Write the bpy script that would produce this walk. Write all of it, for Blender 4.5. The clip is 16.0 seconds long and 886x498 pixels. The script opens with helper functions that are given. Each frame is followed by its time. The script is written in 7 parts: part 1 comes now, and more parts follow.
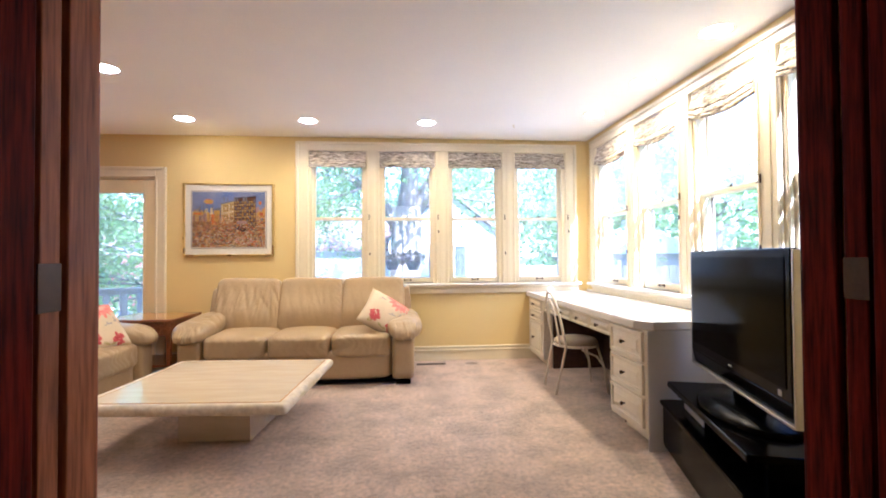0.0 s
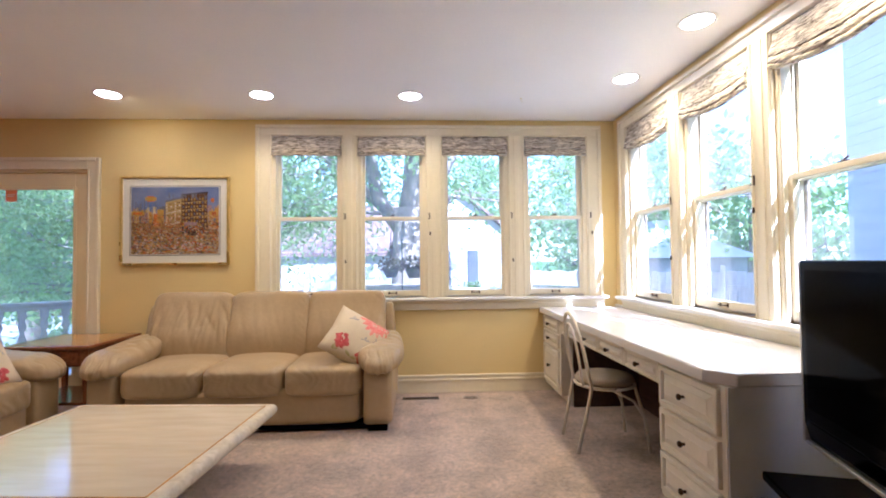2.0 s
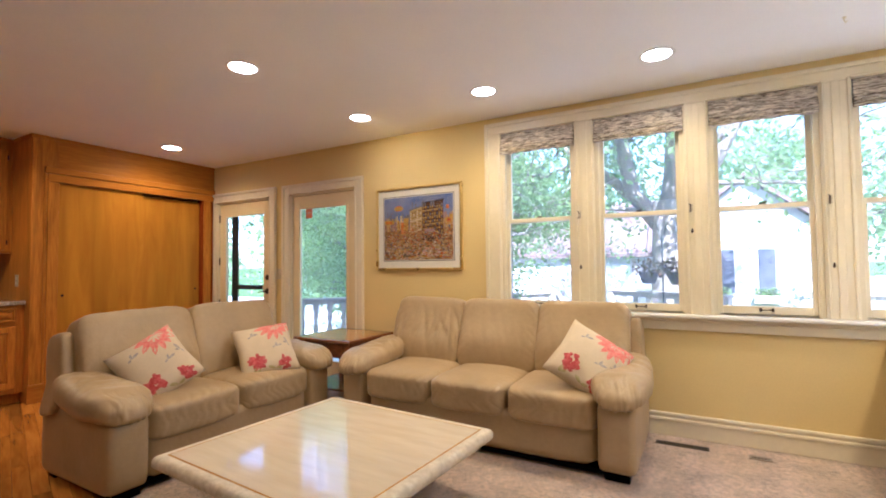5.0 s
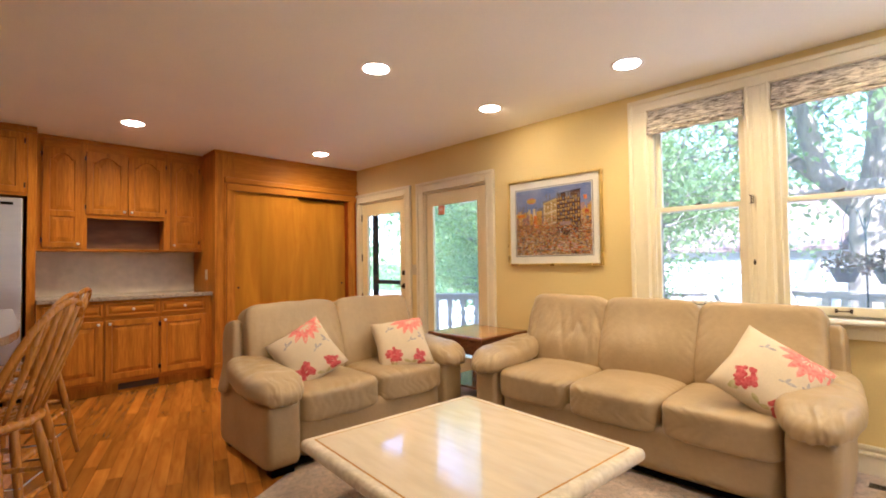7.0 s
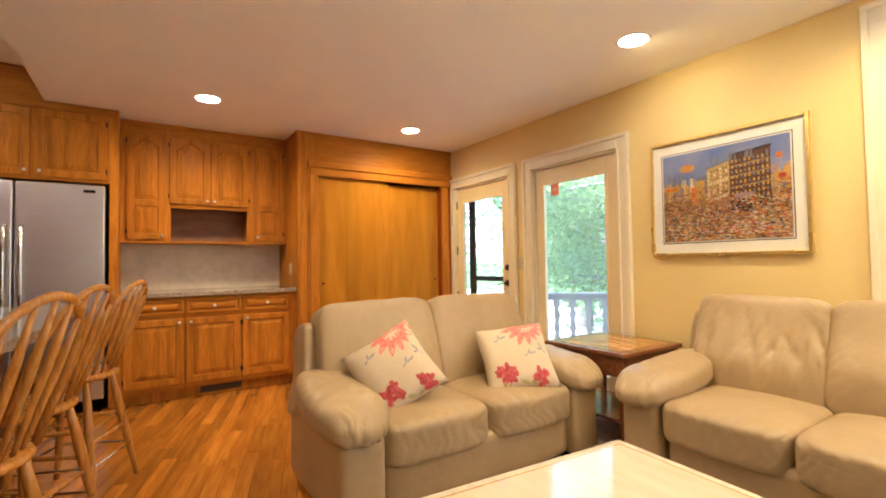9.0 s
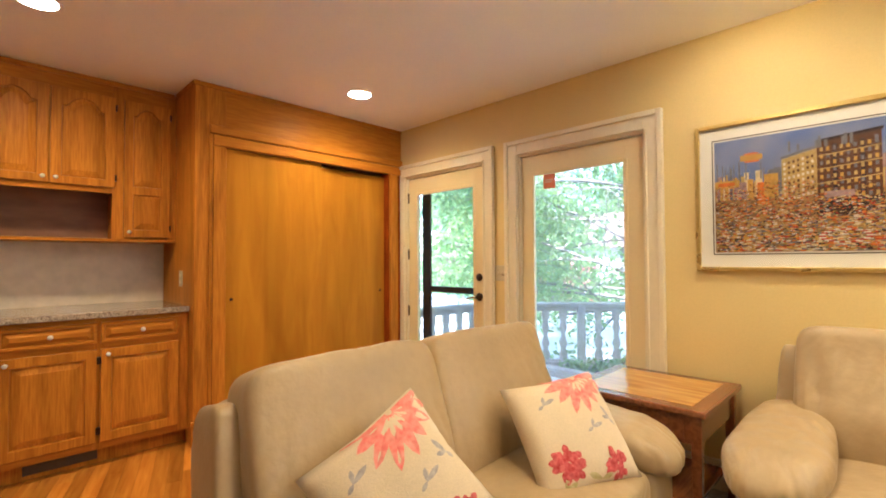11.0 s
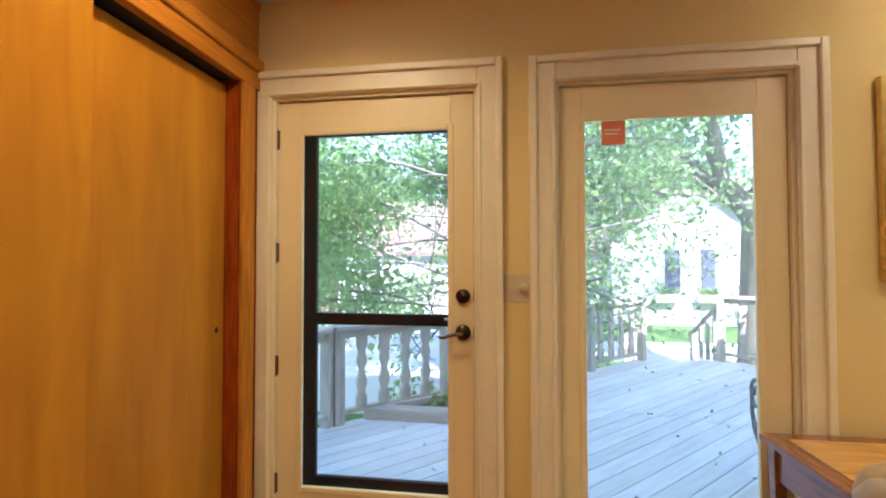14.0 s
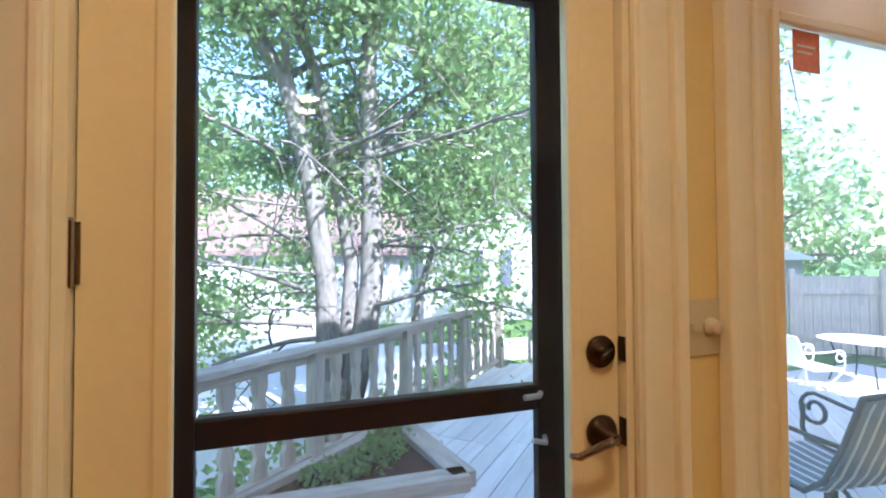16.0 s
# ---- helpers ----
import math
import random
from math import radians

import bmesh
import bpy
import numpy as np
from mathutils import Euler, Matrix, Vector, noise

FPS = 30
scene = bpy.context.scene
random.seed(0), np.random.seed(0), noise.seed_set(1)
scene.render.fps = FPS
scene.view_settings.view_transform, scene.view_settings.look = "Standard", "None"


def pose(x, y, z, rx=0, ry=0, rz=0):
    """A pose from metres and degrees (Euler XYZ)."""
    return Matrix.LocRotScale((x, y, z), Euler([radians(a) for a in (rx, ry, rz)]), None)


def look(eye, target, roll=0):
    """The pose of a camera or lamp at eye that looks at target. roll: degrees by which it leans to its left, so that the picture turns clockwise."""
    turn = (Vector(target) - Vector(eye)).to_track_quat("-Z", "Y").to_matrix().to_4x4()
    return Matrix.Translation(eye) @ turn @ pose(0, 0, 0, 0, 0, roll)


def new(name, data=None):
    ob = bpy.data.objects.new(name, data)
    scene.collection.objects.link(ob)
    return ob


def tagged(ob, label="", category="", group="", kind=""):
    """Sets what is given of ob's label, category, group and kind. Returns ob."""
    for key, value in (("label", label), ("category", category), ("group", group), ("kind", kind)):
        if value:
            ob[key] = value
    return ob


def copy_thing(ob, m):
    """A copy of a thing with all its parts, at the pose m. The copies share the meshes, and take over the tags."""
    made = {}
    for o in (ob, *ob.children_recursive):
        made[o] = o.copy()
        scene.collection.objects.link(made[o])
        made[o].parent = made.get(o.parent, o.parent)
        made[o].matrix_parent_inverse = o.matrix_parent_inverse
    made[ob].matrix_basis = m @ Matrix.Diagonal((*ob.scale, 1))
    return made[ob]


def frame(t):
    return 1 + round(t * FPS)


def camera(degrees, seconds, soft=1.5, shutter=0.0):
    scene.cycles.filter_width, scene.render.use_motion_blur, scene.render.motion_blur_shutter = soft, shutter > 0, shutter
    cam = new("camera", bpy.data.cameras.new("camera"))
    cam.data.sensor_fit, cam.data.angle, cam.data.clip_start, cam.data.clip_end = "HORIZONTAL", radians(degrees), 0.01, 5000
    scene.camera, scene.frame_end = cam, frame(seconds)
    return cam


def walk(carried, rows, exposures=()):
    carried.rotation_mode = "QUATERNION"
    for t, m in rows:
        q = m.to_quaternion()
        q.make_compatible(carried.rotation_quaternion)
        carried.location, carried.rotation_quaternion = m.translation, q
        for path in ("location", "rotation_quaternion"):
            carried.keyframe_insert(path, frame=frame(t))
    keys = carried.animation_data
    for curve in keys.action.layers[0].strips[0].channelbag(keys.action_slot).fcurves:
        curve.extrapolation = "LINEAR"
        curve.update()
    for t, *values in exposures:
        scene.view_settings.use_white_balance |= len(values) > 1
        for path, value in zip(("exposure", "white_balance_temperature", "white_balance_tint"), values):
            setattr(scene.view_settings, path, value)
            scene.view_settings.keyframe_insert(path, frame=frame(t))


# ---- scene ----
# The camera and its walk
cam = camera(88.3, 16.0, soft=1.9)
PATH = [
    (0, (-0.112, 0.11, 1.167), (0.058, 2.102, 1.205), -0.4),
    (0.5, (-0.064, 0.373, 1.2), (0.12, 2.364, 1.237), -0.4),
    (1, (0.024, 0.612, 1.204), (0.206, 2.603, 1.246), -0.4),
    (1.5, (0.126, 0.865, 1.21), (0.298, 2.857, 1.263), -0.5),
    (2, (0.199, 1.066, 1.203), (0.293, 3.063, 1.259), -0.6),
    (2.5, (0.232, 1.237, 1.203), (0.202, 3.236, 1.268), -0.6),
    (3, (0.256, 1.374, 1.228), (0.053, 3.363, 1.289), -0.6),
    (3.5, (0.285, 1.481, 1.237), (-0.141, 3.434, 1.305), -0.5),
    (4, (0.307, 1.544, 1.238), (-0.338, 3.435, 1.31), -0.5),
    (6.5, (0.262, 1.669, 1.244), (-1.055, 3.174, 1.307), -0.8),
    (7, (0.209, 1.732, 1.239), (-1.218, 3.131, 1.299), -0.8),
    (7.5, (0.077, 1.879, 1.22), (-1.458, 3.16, 1.281), -0.9),
    (8, (-0.081, 1.985, 1.202), (-1.706, 3.15, 1.263), -0.9),
    (8.5, (-0.303, 2.07, 1.178), (-1.97, 3.173, 1.24), -1.0),
    (9, (-0.556, 2.169, 1.176), (-2.227, 3.267, 1.238), -0.9),
    (11.5, (-2.101, 2.463, 1.286), (-3.336, 4.034, 1.335), -0.2),
    (12, (-2.546, 2.49, 1.303), (-3.568, 4.209, 1.347), -0.2),
    (12.5, (-2.925, 2.61, 1.31), (-3.778, 4.419, 1.342), -0.1),
    (13, (-3.286, 2.784, 1.295), (-3.963, 4.665, 1.335), -0.1),
    (13.5, (-3.622, 3.01, 1.278), (-4.126, 4.942, 1.328), -0.1),
    (14, (-3.945, 3.285, 1.281), (-4.233, 5.263, 1.333), -0.1),
    (14.5, (-4.231, 3.602, 1.288), (-4.297, 5.601, 1.341), -0.2),
    (15, (-4.437, 3.913, 1.291), (-4.271, 5.906, 1.341), -0.3),
    (15.5, (-4.61, 4.225, 1.293), (-4.214, 6.184, 1.343), -0.3),
    (16, (-4.749, 4.546, 1.31), (-4.114, 6.442, 1.356), -0.3),
]
walk(cam, [(t, look(eye, target, roll)) for t, eye, target, roll in PATH],
     [(0, 2.92, 4700, 25), (1.5, 2.54, 4650, 25), (3.5, 2.12, 4650, 25), (4.2, 2.32, 4780, 24), (6.5, 2.75, 5150, 23), (9, 3.16, 5430, 19), (12.5, 2.96, 5220, 16), (13.5, 2.82, 5300, 17), (14.5, 2.46, 5380, 18), (16, 2.38, 5280, 20)])

# World, sun
SUN_TRAVEL = Vector((-0.26, 0.70, -0.66)).normalized()
world = bpy.data.worlds.new("sky")
scene.world = world
world.use_nodes = True
wn = world.node_tree
wn.nodes.clear()
w_out = wn.nodes.new("ShaderNodeOutputWorld")
w_bg = wn.nodes.new("ShaderNodeBackground")
w_sky = wn.nodes.new("ShaderNodeTexSky")
w_sky.sky_type = "NISHITA"
w_sky.sun_disc = False
w_sky.sun_elevation = math.asin(-SUN_TRAVEL.z)
w_sky.sun_rotation = math.atan2(-SUN_TRAVEL.x, -SUN_TRAVEL.y)
w_bg.inputs["Strength"].default_value = 0.15
wn.links.new(w_sky.outputs[0], w_bg.inputs["Color"])
wn.links.new(w_bg.outputs[0], w_out.inputs["Surface"])

sun = new("sun", bpy.data.lights.new("sun", "SUN"))
sun.data.energy = 4.0
sun.data.angle = radians(0.6)
sun.data.color = (1.0, 0.95, 0.86)
sun.matrix_world = look((8, -12, 14), Vector((8, -12, 14)) + SUN_TRAVEL)

LAMP_WARM = (1.0, 0.715, 0.27)
LAMP_POWER = 1.9

# ---- materials ----


def material(name, color, rough=0.6, metal=0.0, grain=0.0, grain_scale=60.0, stain=0.0, stain_scale=3.0,
             bump=0.0, bump_scale=80.0, stretch=(1, 1, 1), second=None, coat=0.0, per_object=0.0, sheen=0.0, spec=0.5, swirl=0.0,
             figure=0.0, figure_axis="Y", figure_scale=2.2, figure_stretch=(1, 1, 0.16)):
    """Colour varied by fine grain and broad stains, with bump; second: colour that the grain goes to; figure: flame figure of sawn wood."""
    m = bpy.data.materials.new(name)
    m.use_nodes = True
    t = m.node_tree
    b = t.nodes["Principled BSDF"]
    b.inputs["Roughness"].default_value = rough
    b.inputs["Metallic"].default_value = metal
    b.inputs["Specular IOR Level"].default_value = spec
    b.inputs["Coat Weight"].default_value = coat
    b.inputs["Coat Roughness"].default_value = 0.12
    b.inputs["Sheen Weight"].default_value = sheen
    co = t.nodes.new("ShaderNodeTexCoord")
    mp = t.nodes.new("ShaderNodeMapping")
    mp.inputs["Scale"].default_value = stretch
    t.links.new(co.outputs["Object"], mp.inputs["Vector"])
    if per_object:
        info = t.nodes.new("ShaderNodeObjectInfo")
        mul = t.nodes.new("ShaderNodeVectorMath")
        mul.operation = "SCALE"
        mul.inputs[0].default_value = (37.0, 11.0, 23.0)
        t.links.new(info.outputs["Random"], mul.inputs["Scale"])
        add = t.nodes.new("ShaderNodeVectorMath")
        t.links.new(mp.outputs[0], add.inputs[0])
        t.links.new(mul.outputs[0], add.inputs[1])
        vec = add.outputs[0]
    else:
        vec = mp.outputs[0]

    def tex(scale, detail):
        n = t.nodes.new("ShaderNodeTexNoise")
        n.inputs["Scale"].default_value = scale
        n.inputs["Detail"].default_value = detail
        t.links.new(vec, n.inputs["Vector"])
        return n

    def mixed(fac, a, bcol):
        x = t.nodes.new("ShaderNodeMix")
        x.data_type = "RGBA"
        t.links.new(fac, x.inputs[0])
        if isinstance(a, tuple):
            x.inputs[6].default_value = (*a, 1)
        else:
            t.links.new(a, x.inputs[6])
        if isinstance(bcol, tuple):
            x.inputs[7].default_value = (*bcol, 1)
        else:
            t.links.new(bcol, x.inputs[7])
        return x.outputs[2]

    def ramp(src, lo, hi):
        r = t.nodes.new("ShaderNodeMapRange")
        r.inputs["From Min"].default_value = lo
        r.inputs["From Max"].default_value = hi
        t.links.new(src, r.inputs["Value"])
        return r.outputs[0]

    n1 = tex(grain_scale, 6)
    n1.inputs["Distortion"].default_value = swirl
    n2 = tex(stain_scale, 3)
    other = second or tuple(c * (1 - grain) for c in color)
    out = mixed(ramp(n1.outputs["Fac"], 0.35, 0.68), color, other)
    if figure:
        fm = t.nodes.new("ShaderNodeMapping")
        fm.inputs["Scale"].default_value = figure_stretch
        if per_object:
            off = t.nodes.new("ShaderNodeVectorMath")
            t.links.new(co.outputs["Object"], off.inputs[0])
            t.links.new(mul.outputs[0], off.inputs[1])
            t.links.new(off.outputs[0], fm.inputs["Vector"])
        else:
            t.links.new(co.outputs["Object"], fm.inputs["Vector"])
        wv = t.nodes.new("ShaderNodeTexWave")
        wv.bands_direction = figure_axis
        wv.inputs["Scale"].default_value = figure_scale
        wv.inputs["Distortion"].default_value = 11.0
        wv.inputs["Detail"].default_value = 2.0
        wv.inputs["Detail Scale"].default_value = 1.3
        t.links.new(fm.outputs[0], wv.inputs["Vector"])
        fs = t.nodes.new("ShaderNodeHueSaturation")
        fs.inputs["Value"].default_value = 1 - figure
        t.links.new(out, fs.inputs["Color"])
        out = mixed(ramp(wv.outputs["Fac"], 0.45, 0.95), out, fs.outputs[0])
    if stain:
        s = t.nodes.new("ShaderNodeHueSaturation")
        s.inputs["Value"].default_value = 1 - stain
        t.links.new(out, s.inputs["Color"])
        out = mixed(ramp(n2.outputs["Fac"], 0.4, 0.65), out, s.outputs[0])
    if per_object:
        hs = t.nodes.new("ShaderNodeHueSaturation")
        mr = t.nodes.new("ShaderNodeMapRange")
        mr.inputs["To Min"].default_value = 1 - per_object
        mr.inputs["To Max"].default_value = 1 + per_object
        t.links.new(info.outputs["Random"], mr.inputs["Value"])
        t.links.new(mr.outputs[0], hs.inputs["Value"])
        t.links.new(out, hs.inputs["Color"])
        out = hs.outputs[0]
    t.links.new(out, b.inputs["Base Color"])
    rr = t.nodes.new("ShaderNodeMapRange")
    rr.inputs["To Min"].default_value = max(0.02, rough - 0.06)
    rr.inputs["To Max"].default_value = min(1, rough + 0.08)
    t.links.new(n2.outputs["Fac"], rr.inputs["Value"])
    t.links.new(rr.outputs[0], b.inputs["Roughness"])
    if bump:
        nb = tex(bump_scale, 4)
        bp = t.nodes.new("ShaderNodeBump")
        bp.inputs["Strength"].default_value = bump
        bp.inputs["Distance"].default_value = 0.01
        t.links.new(nb.outputs["Fac"], bp.inputs["Height"])
        t.links.new(bp.outputs[0], b.inputs["Normal"])
    return m


def glowing(name, color, strength):
    m = bpy.data.materials.new(name)
    m.use_nodes = True
    b = m.node_tree.nodes["Principled BSDF"]
    b.inputs["Base Color"].default_value = (*color, 1)
    b.inputs["Emission Color"].default_value = (*color, 1)
    b.inputs["Emission Strength"].default_value = strength
    return m


def clear_glass(name, tint=(0.97, 0.985, 0.98), gloss=0.02, haze=0.0):
    m = bpy.data.materials.new(name)
    m.use_nodes = True
    t = m.node_tree
    t.nodes.clear()
    o = t.nodes.new("ShaderNodeOutputMaterial")
    tr = t.nodes.new("ShaderNodeBsdfTransparent")
    tr.inputs["Color"].default_value = (*tint, 1)
    gl = t.nodes.new("ShaderNodeBsdfGlossy")
    gl.inputs["Roughness"].default_value = gloss
    fr = t.nodes.new("ShaderNodeFresnel")
    fr.inputs["IOR"].default_value = 1.45
    mx = t.nodes.new("ShaderNodeMixShader")
    t.links.new(fr.outputs[0], mx.inputs[0])
    if haze:
        # a pale veil mixed in to imitate glare that washes out the view
        tl = t.nodes.new("ShaderNodeBsdfTranslucent")
        tl.inputs["Color"].default_value = (1.0, 0.95, 0.87, 1)
        dx = t.nodes.new("ShaderNodeMixShader")
        dx.inputs[0].default_value = haze
        t.links.new(tr.outputs[0], dx.inputs[1])
        t.links.new(tl.outputs[0], dx.inputs[2])
        t.links.new(dx.outputs[0], mx.inputs[1])
    else:
        t.links.new(tr.outputs[0], mx.inputs[1])
    t.links.new(gl.outputs[0], mx.inputs[2])
    t.links.new(mx.outputs[0], o.inputs["Surface"])
    return m


M_WALL = material("wall_paint_yellow", (0.74, 0.58, 0.245), 0.75, grain=0.04, grain_scale=90, stain=0.04, stain_scale=1.2, bump=0.05, bump_scale=220)
M_CEIL = material("ceiling_paint", (0.91, 0.90, 0.89), 0.85, grain=0.03, grain_scale=120, stain=0.03, stain_scale=1.0, bump=0.06, bump_scale=160)
M_TRIM = material("trim_paint_cream", (0.80, 0.722, 0.525), 0.38, grain=0.04, grain_scale=30, stain=0.04, stain_scale=4, bump=0.04, bump_scale=60)
M_SILL = material("sill_paint_white", (0.82, 0.80, 0.75), 0.32, grain=0.03, stain=0.04, bump=0.03)
M_CARPET = material("carpet_beige", (0.80, 0.60, 0.46), 0.95, grain=0.42, grain_scale=38, stain=0.34, stain_scale=3.6, bump=0.9, bump_scale=300, sheen=0.4, swirl=0.8)
M_OAK = material("oak_honey", (0.60, 0.238, 0.014), 0.38, grain_scale=12, second=(0.43, 0.15, 0.009), stain=0.10, stain_scale=2.0, bump=0.08, bump_scale=28, stretch=(9, 9, 0.6), spec=0.10, figure=0.20, per_object=0.06)
M_OAK_H = material("oak_honey_rail", (0.52, 0.205, 0.012), 0.38, grain_scale=12, second=(0.41, 0.145, 0.009), stain=0.10, stain_scale=2.0, bump=0.06, bump_scale=28, stretch=(9, 0.6, 9), spec=0.08, figure=0.07, figure_axis="Z", figure_stretch=(1, 0.16, 1))
M_OAK_PLY = material("oak_veneer", (0.55, 0.24, 0.008), 0.36, grain_scale=2.4, second=(0.46, 0.18, 0.006), stain=0.18, stain_scale=1.3, bump=0.02, bump_scale=30, stretch=(3.2, 3.2, 0.42), spec=0.08, swirl=1.6, figure=0.10, figure_scale=0.8, figure_stretch=(1, 1, 0.3))
M_OAK_RED = material("oak_reddish_frame", (0.36, 0.072, 0.002), 0.42, grain_scale=9, second=(0.22, 0.036, 0.001), stain=0.15, stain_scale=2.0, bump=0.08, bump_scale=28, stretch=(9, 9, 0.7), spec=0.06, figure=0.2)
M_PLANK = material("floor_oak", (0.60, 0.24, 0.022), 0.20, grain_scale=5, second=(0.44, 0.15, 0.011), stain=0.30, stain_scale=1.3, bump=0.02, bump_scale=30, stretch=(0.6, 6, 6), spec=0.45, coat=0.45, per_object=0.30, swirl=0.6)
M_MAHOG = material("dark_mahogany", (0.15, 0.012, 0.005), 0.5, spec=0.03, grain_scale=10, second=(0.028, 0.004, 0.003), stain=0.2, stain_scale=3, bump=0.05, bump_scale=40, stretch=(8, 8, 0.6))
# paler copy of the doorway wood, window light included in its colour
M_JAMB_PALE = material("jamb_wood_paler", (0.42, 0.145, 0.055), 0.45, spec=0.15, grain_scale=9, second=(0.19, 0.06, 0.025), stain=0.2, stain_scale=3, bump=0.06, bump_scale=40, stretch=(8, 8, 0.6))
M_CHERRY = material("end_table_cherry", (0.30, 0.105, 0.035), 0.22, grain_scale=8, second=(0.19, 0.06, 0.02), stain=0.2, stain_scale=3, bump=0.05, bump_scale=30, stretch=(7, 0.7, 7), coat=0.5)
M_CHERRY_L = material("end_table_inlay", (0.66, 0.36, 0.075), 0.2, grain_scale=5, second=(0.52, 0.235, 0.045), stain=0.22, stain_scale=5, bump=0.03, bump_scale=30, stretch=(0.8, 5, 5), coat=0.5, swirl=0.8)
M_LEATHER = material("beige_leather", (0.44, 0.322, 0.172), 0.37, spec=0.45, grain=0.06, grain_scale=30, stain=0.10, stain_scale=3.5, bump=0.16, bump_scale=55)
M_TRAV = material("travertine_polished", (0.74, 0.65, 0.50), 0.05, grain_scale=4, second=(0.69, 0.585, 0.43), stain=0.07, stain_scale=3, stretch=(0.9, 5, 5), coat=0.5)
M_TRAV_R = material("travertine_rough_edge", (0.74, 0.66, 0.52), 0.45, grain_scale=40, second=(0.62, 0.53, 0.39), stain=0.16, stain_scale=15, bump=0.45, bump_scale=45)
M_LAMINATE = material("desk_laminate_white", (0.75, 0.735, 0.72), 0.22, grain=0.02, stain=0.03, stain_scale=2)
M_DESK = material("desk_paint_cream", (0.76, 0.70, 0.57), 0.4, grain=0.04, grain_scale=40, stain=0.06, stain_scale=5, bump=0.03)
M_CREAM_METAL = material("cream_metal", (0.72, 0.65, 0.53), 0.35, grain=0.04, stain=0.05)
M_SEAT = material("chair_seat_fabric", (0.60, 0.50, 0.36), 0.8, grain=0.2, grain_scale=200, stain=0.1, bump=0.3, bump_scale=260)
M_BLACK = material("black_gloss_plastic", (0.001, 0.001, 0.0015), 0.15, spec=0.05, grain=0.1, stain=0.1)
M_BLACK_M = material("black_satin", (0.001, 0.001, 0.0015), 0.25, spec=0.03, grain=0.15, stain=0.1)
M_SCREEN = material("tv_screen", (0.001, 0.001, 0.0015), 0.12, spec=0.015, grain=0.05, stain=0.05)
M_SILVER = material("silver_plastic", (0.55, 0.53, 0.50), 0.35, metal=0.6, grain=0.05, stain=0.05)
M_STEEL = material("brushed_steel", (0.68, 0.68, 0.71), 0.32, metal=1.0, grain=0.03, grain_scale=30, stain=0.03, stretch=(1, 1, 12))
M_CHROME = material("chrome", (0.75, 0.74, 0.72), 0.08, metal=1.0, grain=0.02, stain=0.03)
M_BRONZE = material("oil_rubbed_bronze", (0.06, 0.035, 0.025), 0.3, metal=0.85, grain=0.2, stain=0.2)
M_NICKEL = material("aged_nickel", (0.34, 0.29, 0.25), 0.16, metal=1.0, grain=0.1, stain=0.15)
M_BRASS = material("picture_gilt", (0.80, 0.60, 0.20), 0.28, metal=0.75, grain=0.15, grain_scale=30, stain=0.1)
M_MAT = material("picture_mat", (0.80, 0.76, 0.68), 0.8, grain=0.02, stain=0.03)
M_GRANITE = material("granite", (0.55, 0.47, 0.38), 0.12, grain_scale=140, second=(0.17, 0.12, 0.09), stain=0.2, stain_scale=30, coat=0.4)
M_SPLASH = material("backsplash_stone", (0.78, 0.69, 0.56), 0.4, grain=0.12, grain_scale=14, stain=0.12, stain_scale=4, bump=0.05)
M_DOORPAINT = material("door_paint", (0.80, 0.675, 0.39), 0.36, grain=0.03, stain=0.04, bump=0.03)
M_SCREENDOOR = material("storm_door_frame", (0.016, 0.008, 0.007), 0.3, spec=0.2, grain=0.1, stain=0.2)
M_GLASS = clear_glass("window_glass", haze=0.15)
M_DOORGLASS = clear_glass("door_glass", haze=0.004)
M_PLATE = material("switch_plate", (0.58, 0.50, 0.33), 0.4, grain=0.03, stain=0.05)
# brown for the kneehole, with the shade under the desk put into it
M_KNEE = material("kneehole_shade_brown", (0.075, 0.032, 0.022), 0.6, grain_scale=9, second=(0.045, 0.02, 0.014), stain=0.2, stretch=(6, 0.8, 6))
M_ISLAND = material("dark_brown_oak", (0.13, 0.045, 0.018), 0.45, grain_scale=9, second=(0.08, 0.026, 0.011), stain=0.15, stain_scale=3, bump=0.06, bump_scale=30, stretch=(9, 9, 0.7), spec=0.2)
M_KNOB_W = material("white_ceramic", (0.80, 0.76, 0.68), 0.2, grain=0.03, stain=0.03)
M_STOOL = material("stool_golden_oak", (0.60, 0.275, 0.040), 0.26, grain_scale=10, second=(0.42, 0.17, 0.022), stain=0.14, stain_scale=4, bump=0.05, bump_scale=40, stretch=(8, 8, 0.8), coat=0.4)
M_VENT = material("floor_register", (0.09, 0.07, 0.055), 0.45, metal=0.5, grain=0.1, stain=0.1)
M_VENT_L = material("floor_register_tan", (0.36, 0.30, 0.25), 0.5, metal=0.3, grain=0.1, stain=0.1)
M_SHADE = material("woven_bark_shade", (0.87, 0.79, 0.65), 0.9, grain_scale=27, second=(0.075, 0.05, 0.034), stain=0.10, stain_scale=5, bump=0.9, bump_scale=27, stretch=(0.65, 0.65, 4.2), swirl=0.9)
M_LAMP_GLOW = glowing("lamp_glow", (1.0, 0.86, 0.66), 9.0)
M_LAMP_TRIM = material("lamp_trim", (0.82, 0.80, 0.76), 0.5, grain=0.02, stain=0.02)
# near-black that puts the shade of gaps and hollows into the colour
M_CLOSET_DARK = material("dark_gap_shade", (0.03, 0.02, 0.014), 0.8, grain=0.1, stain=0.1)


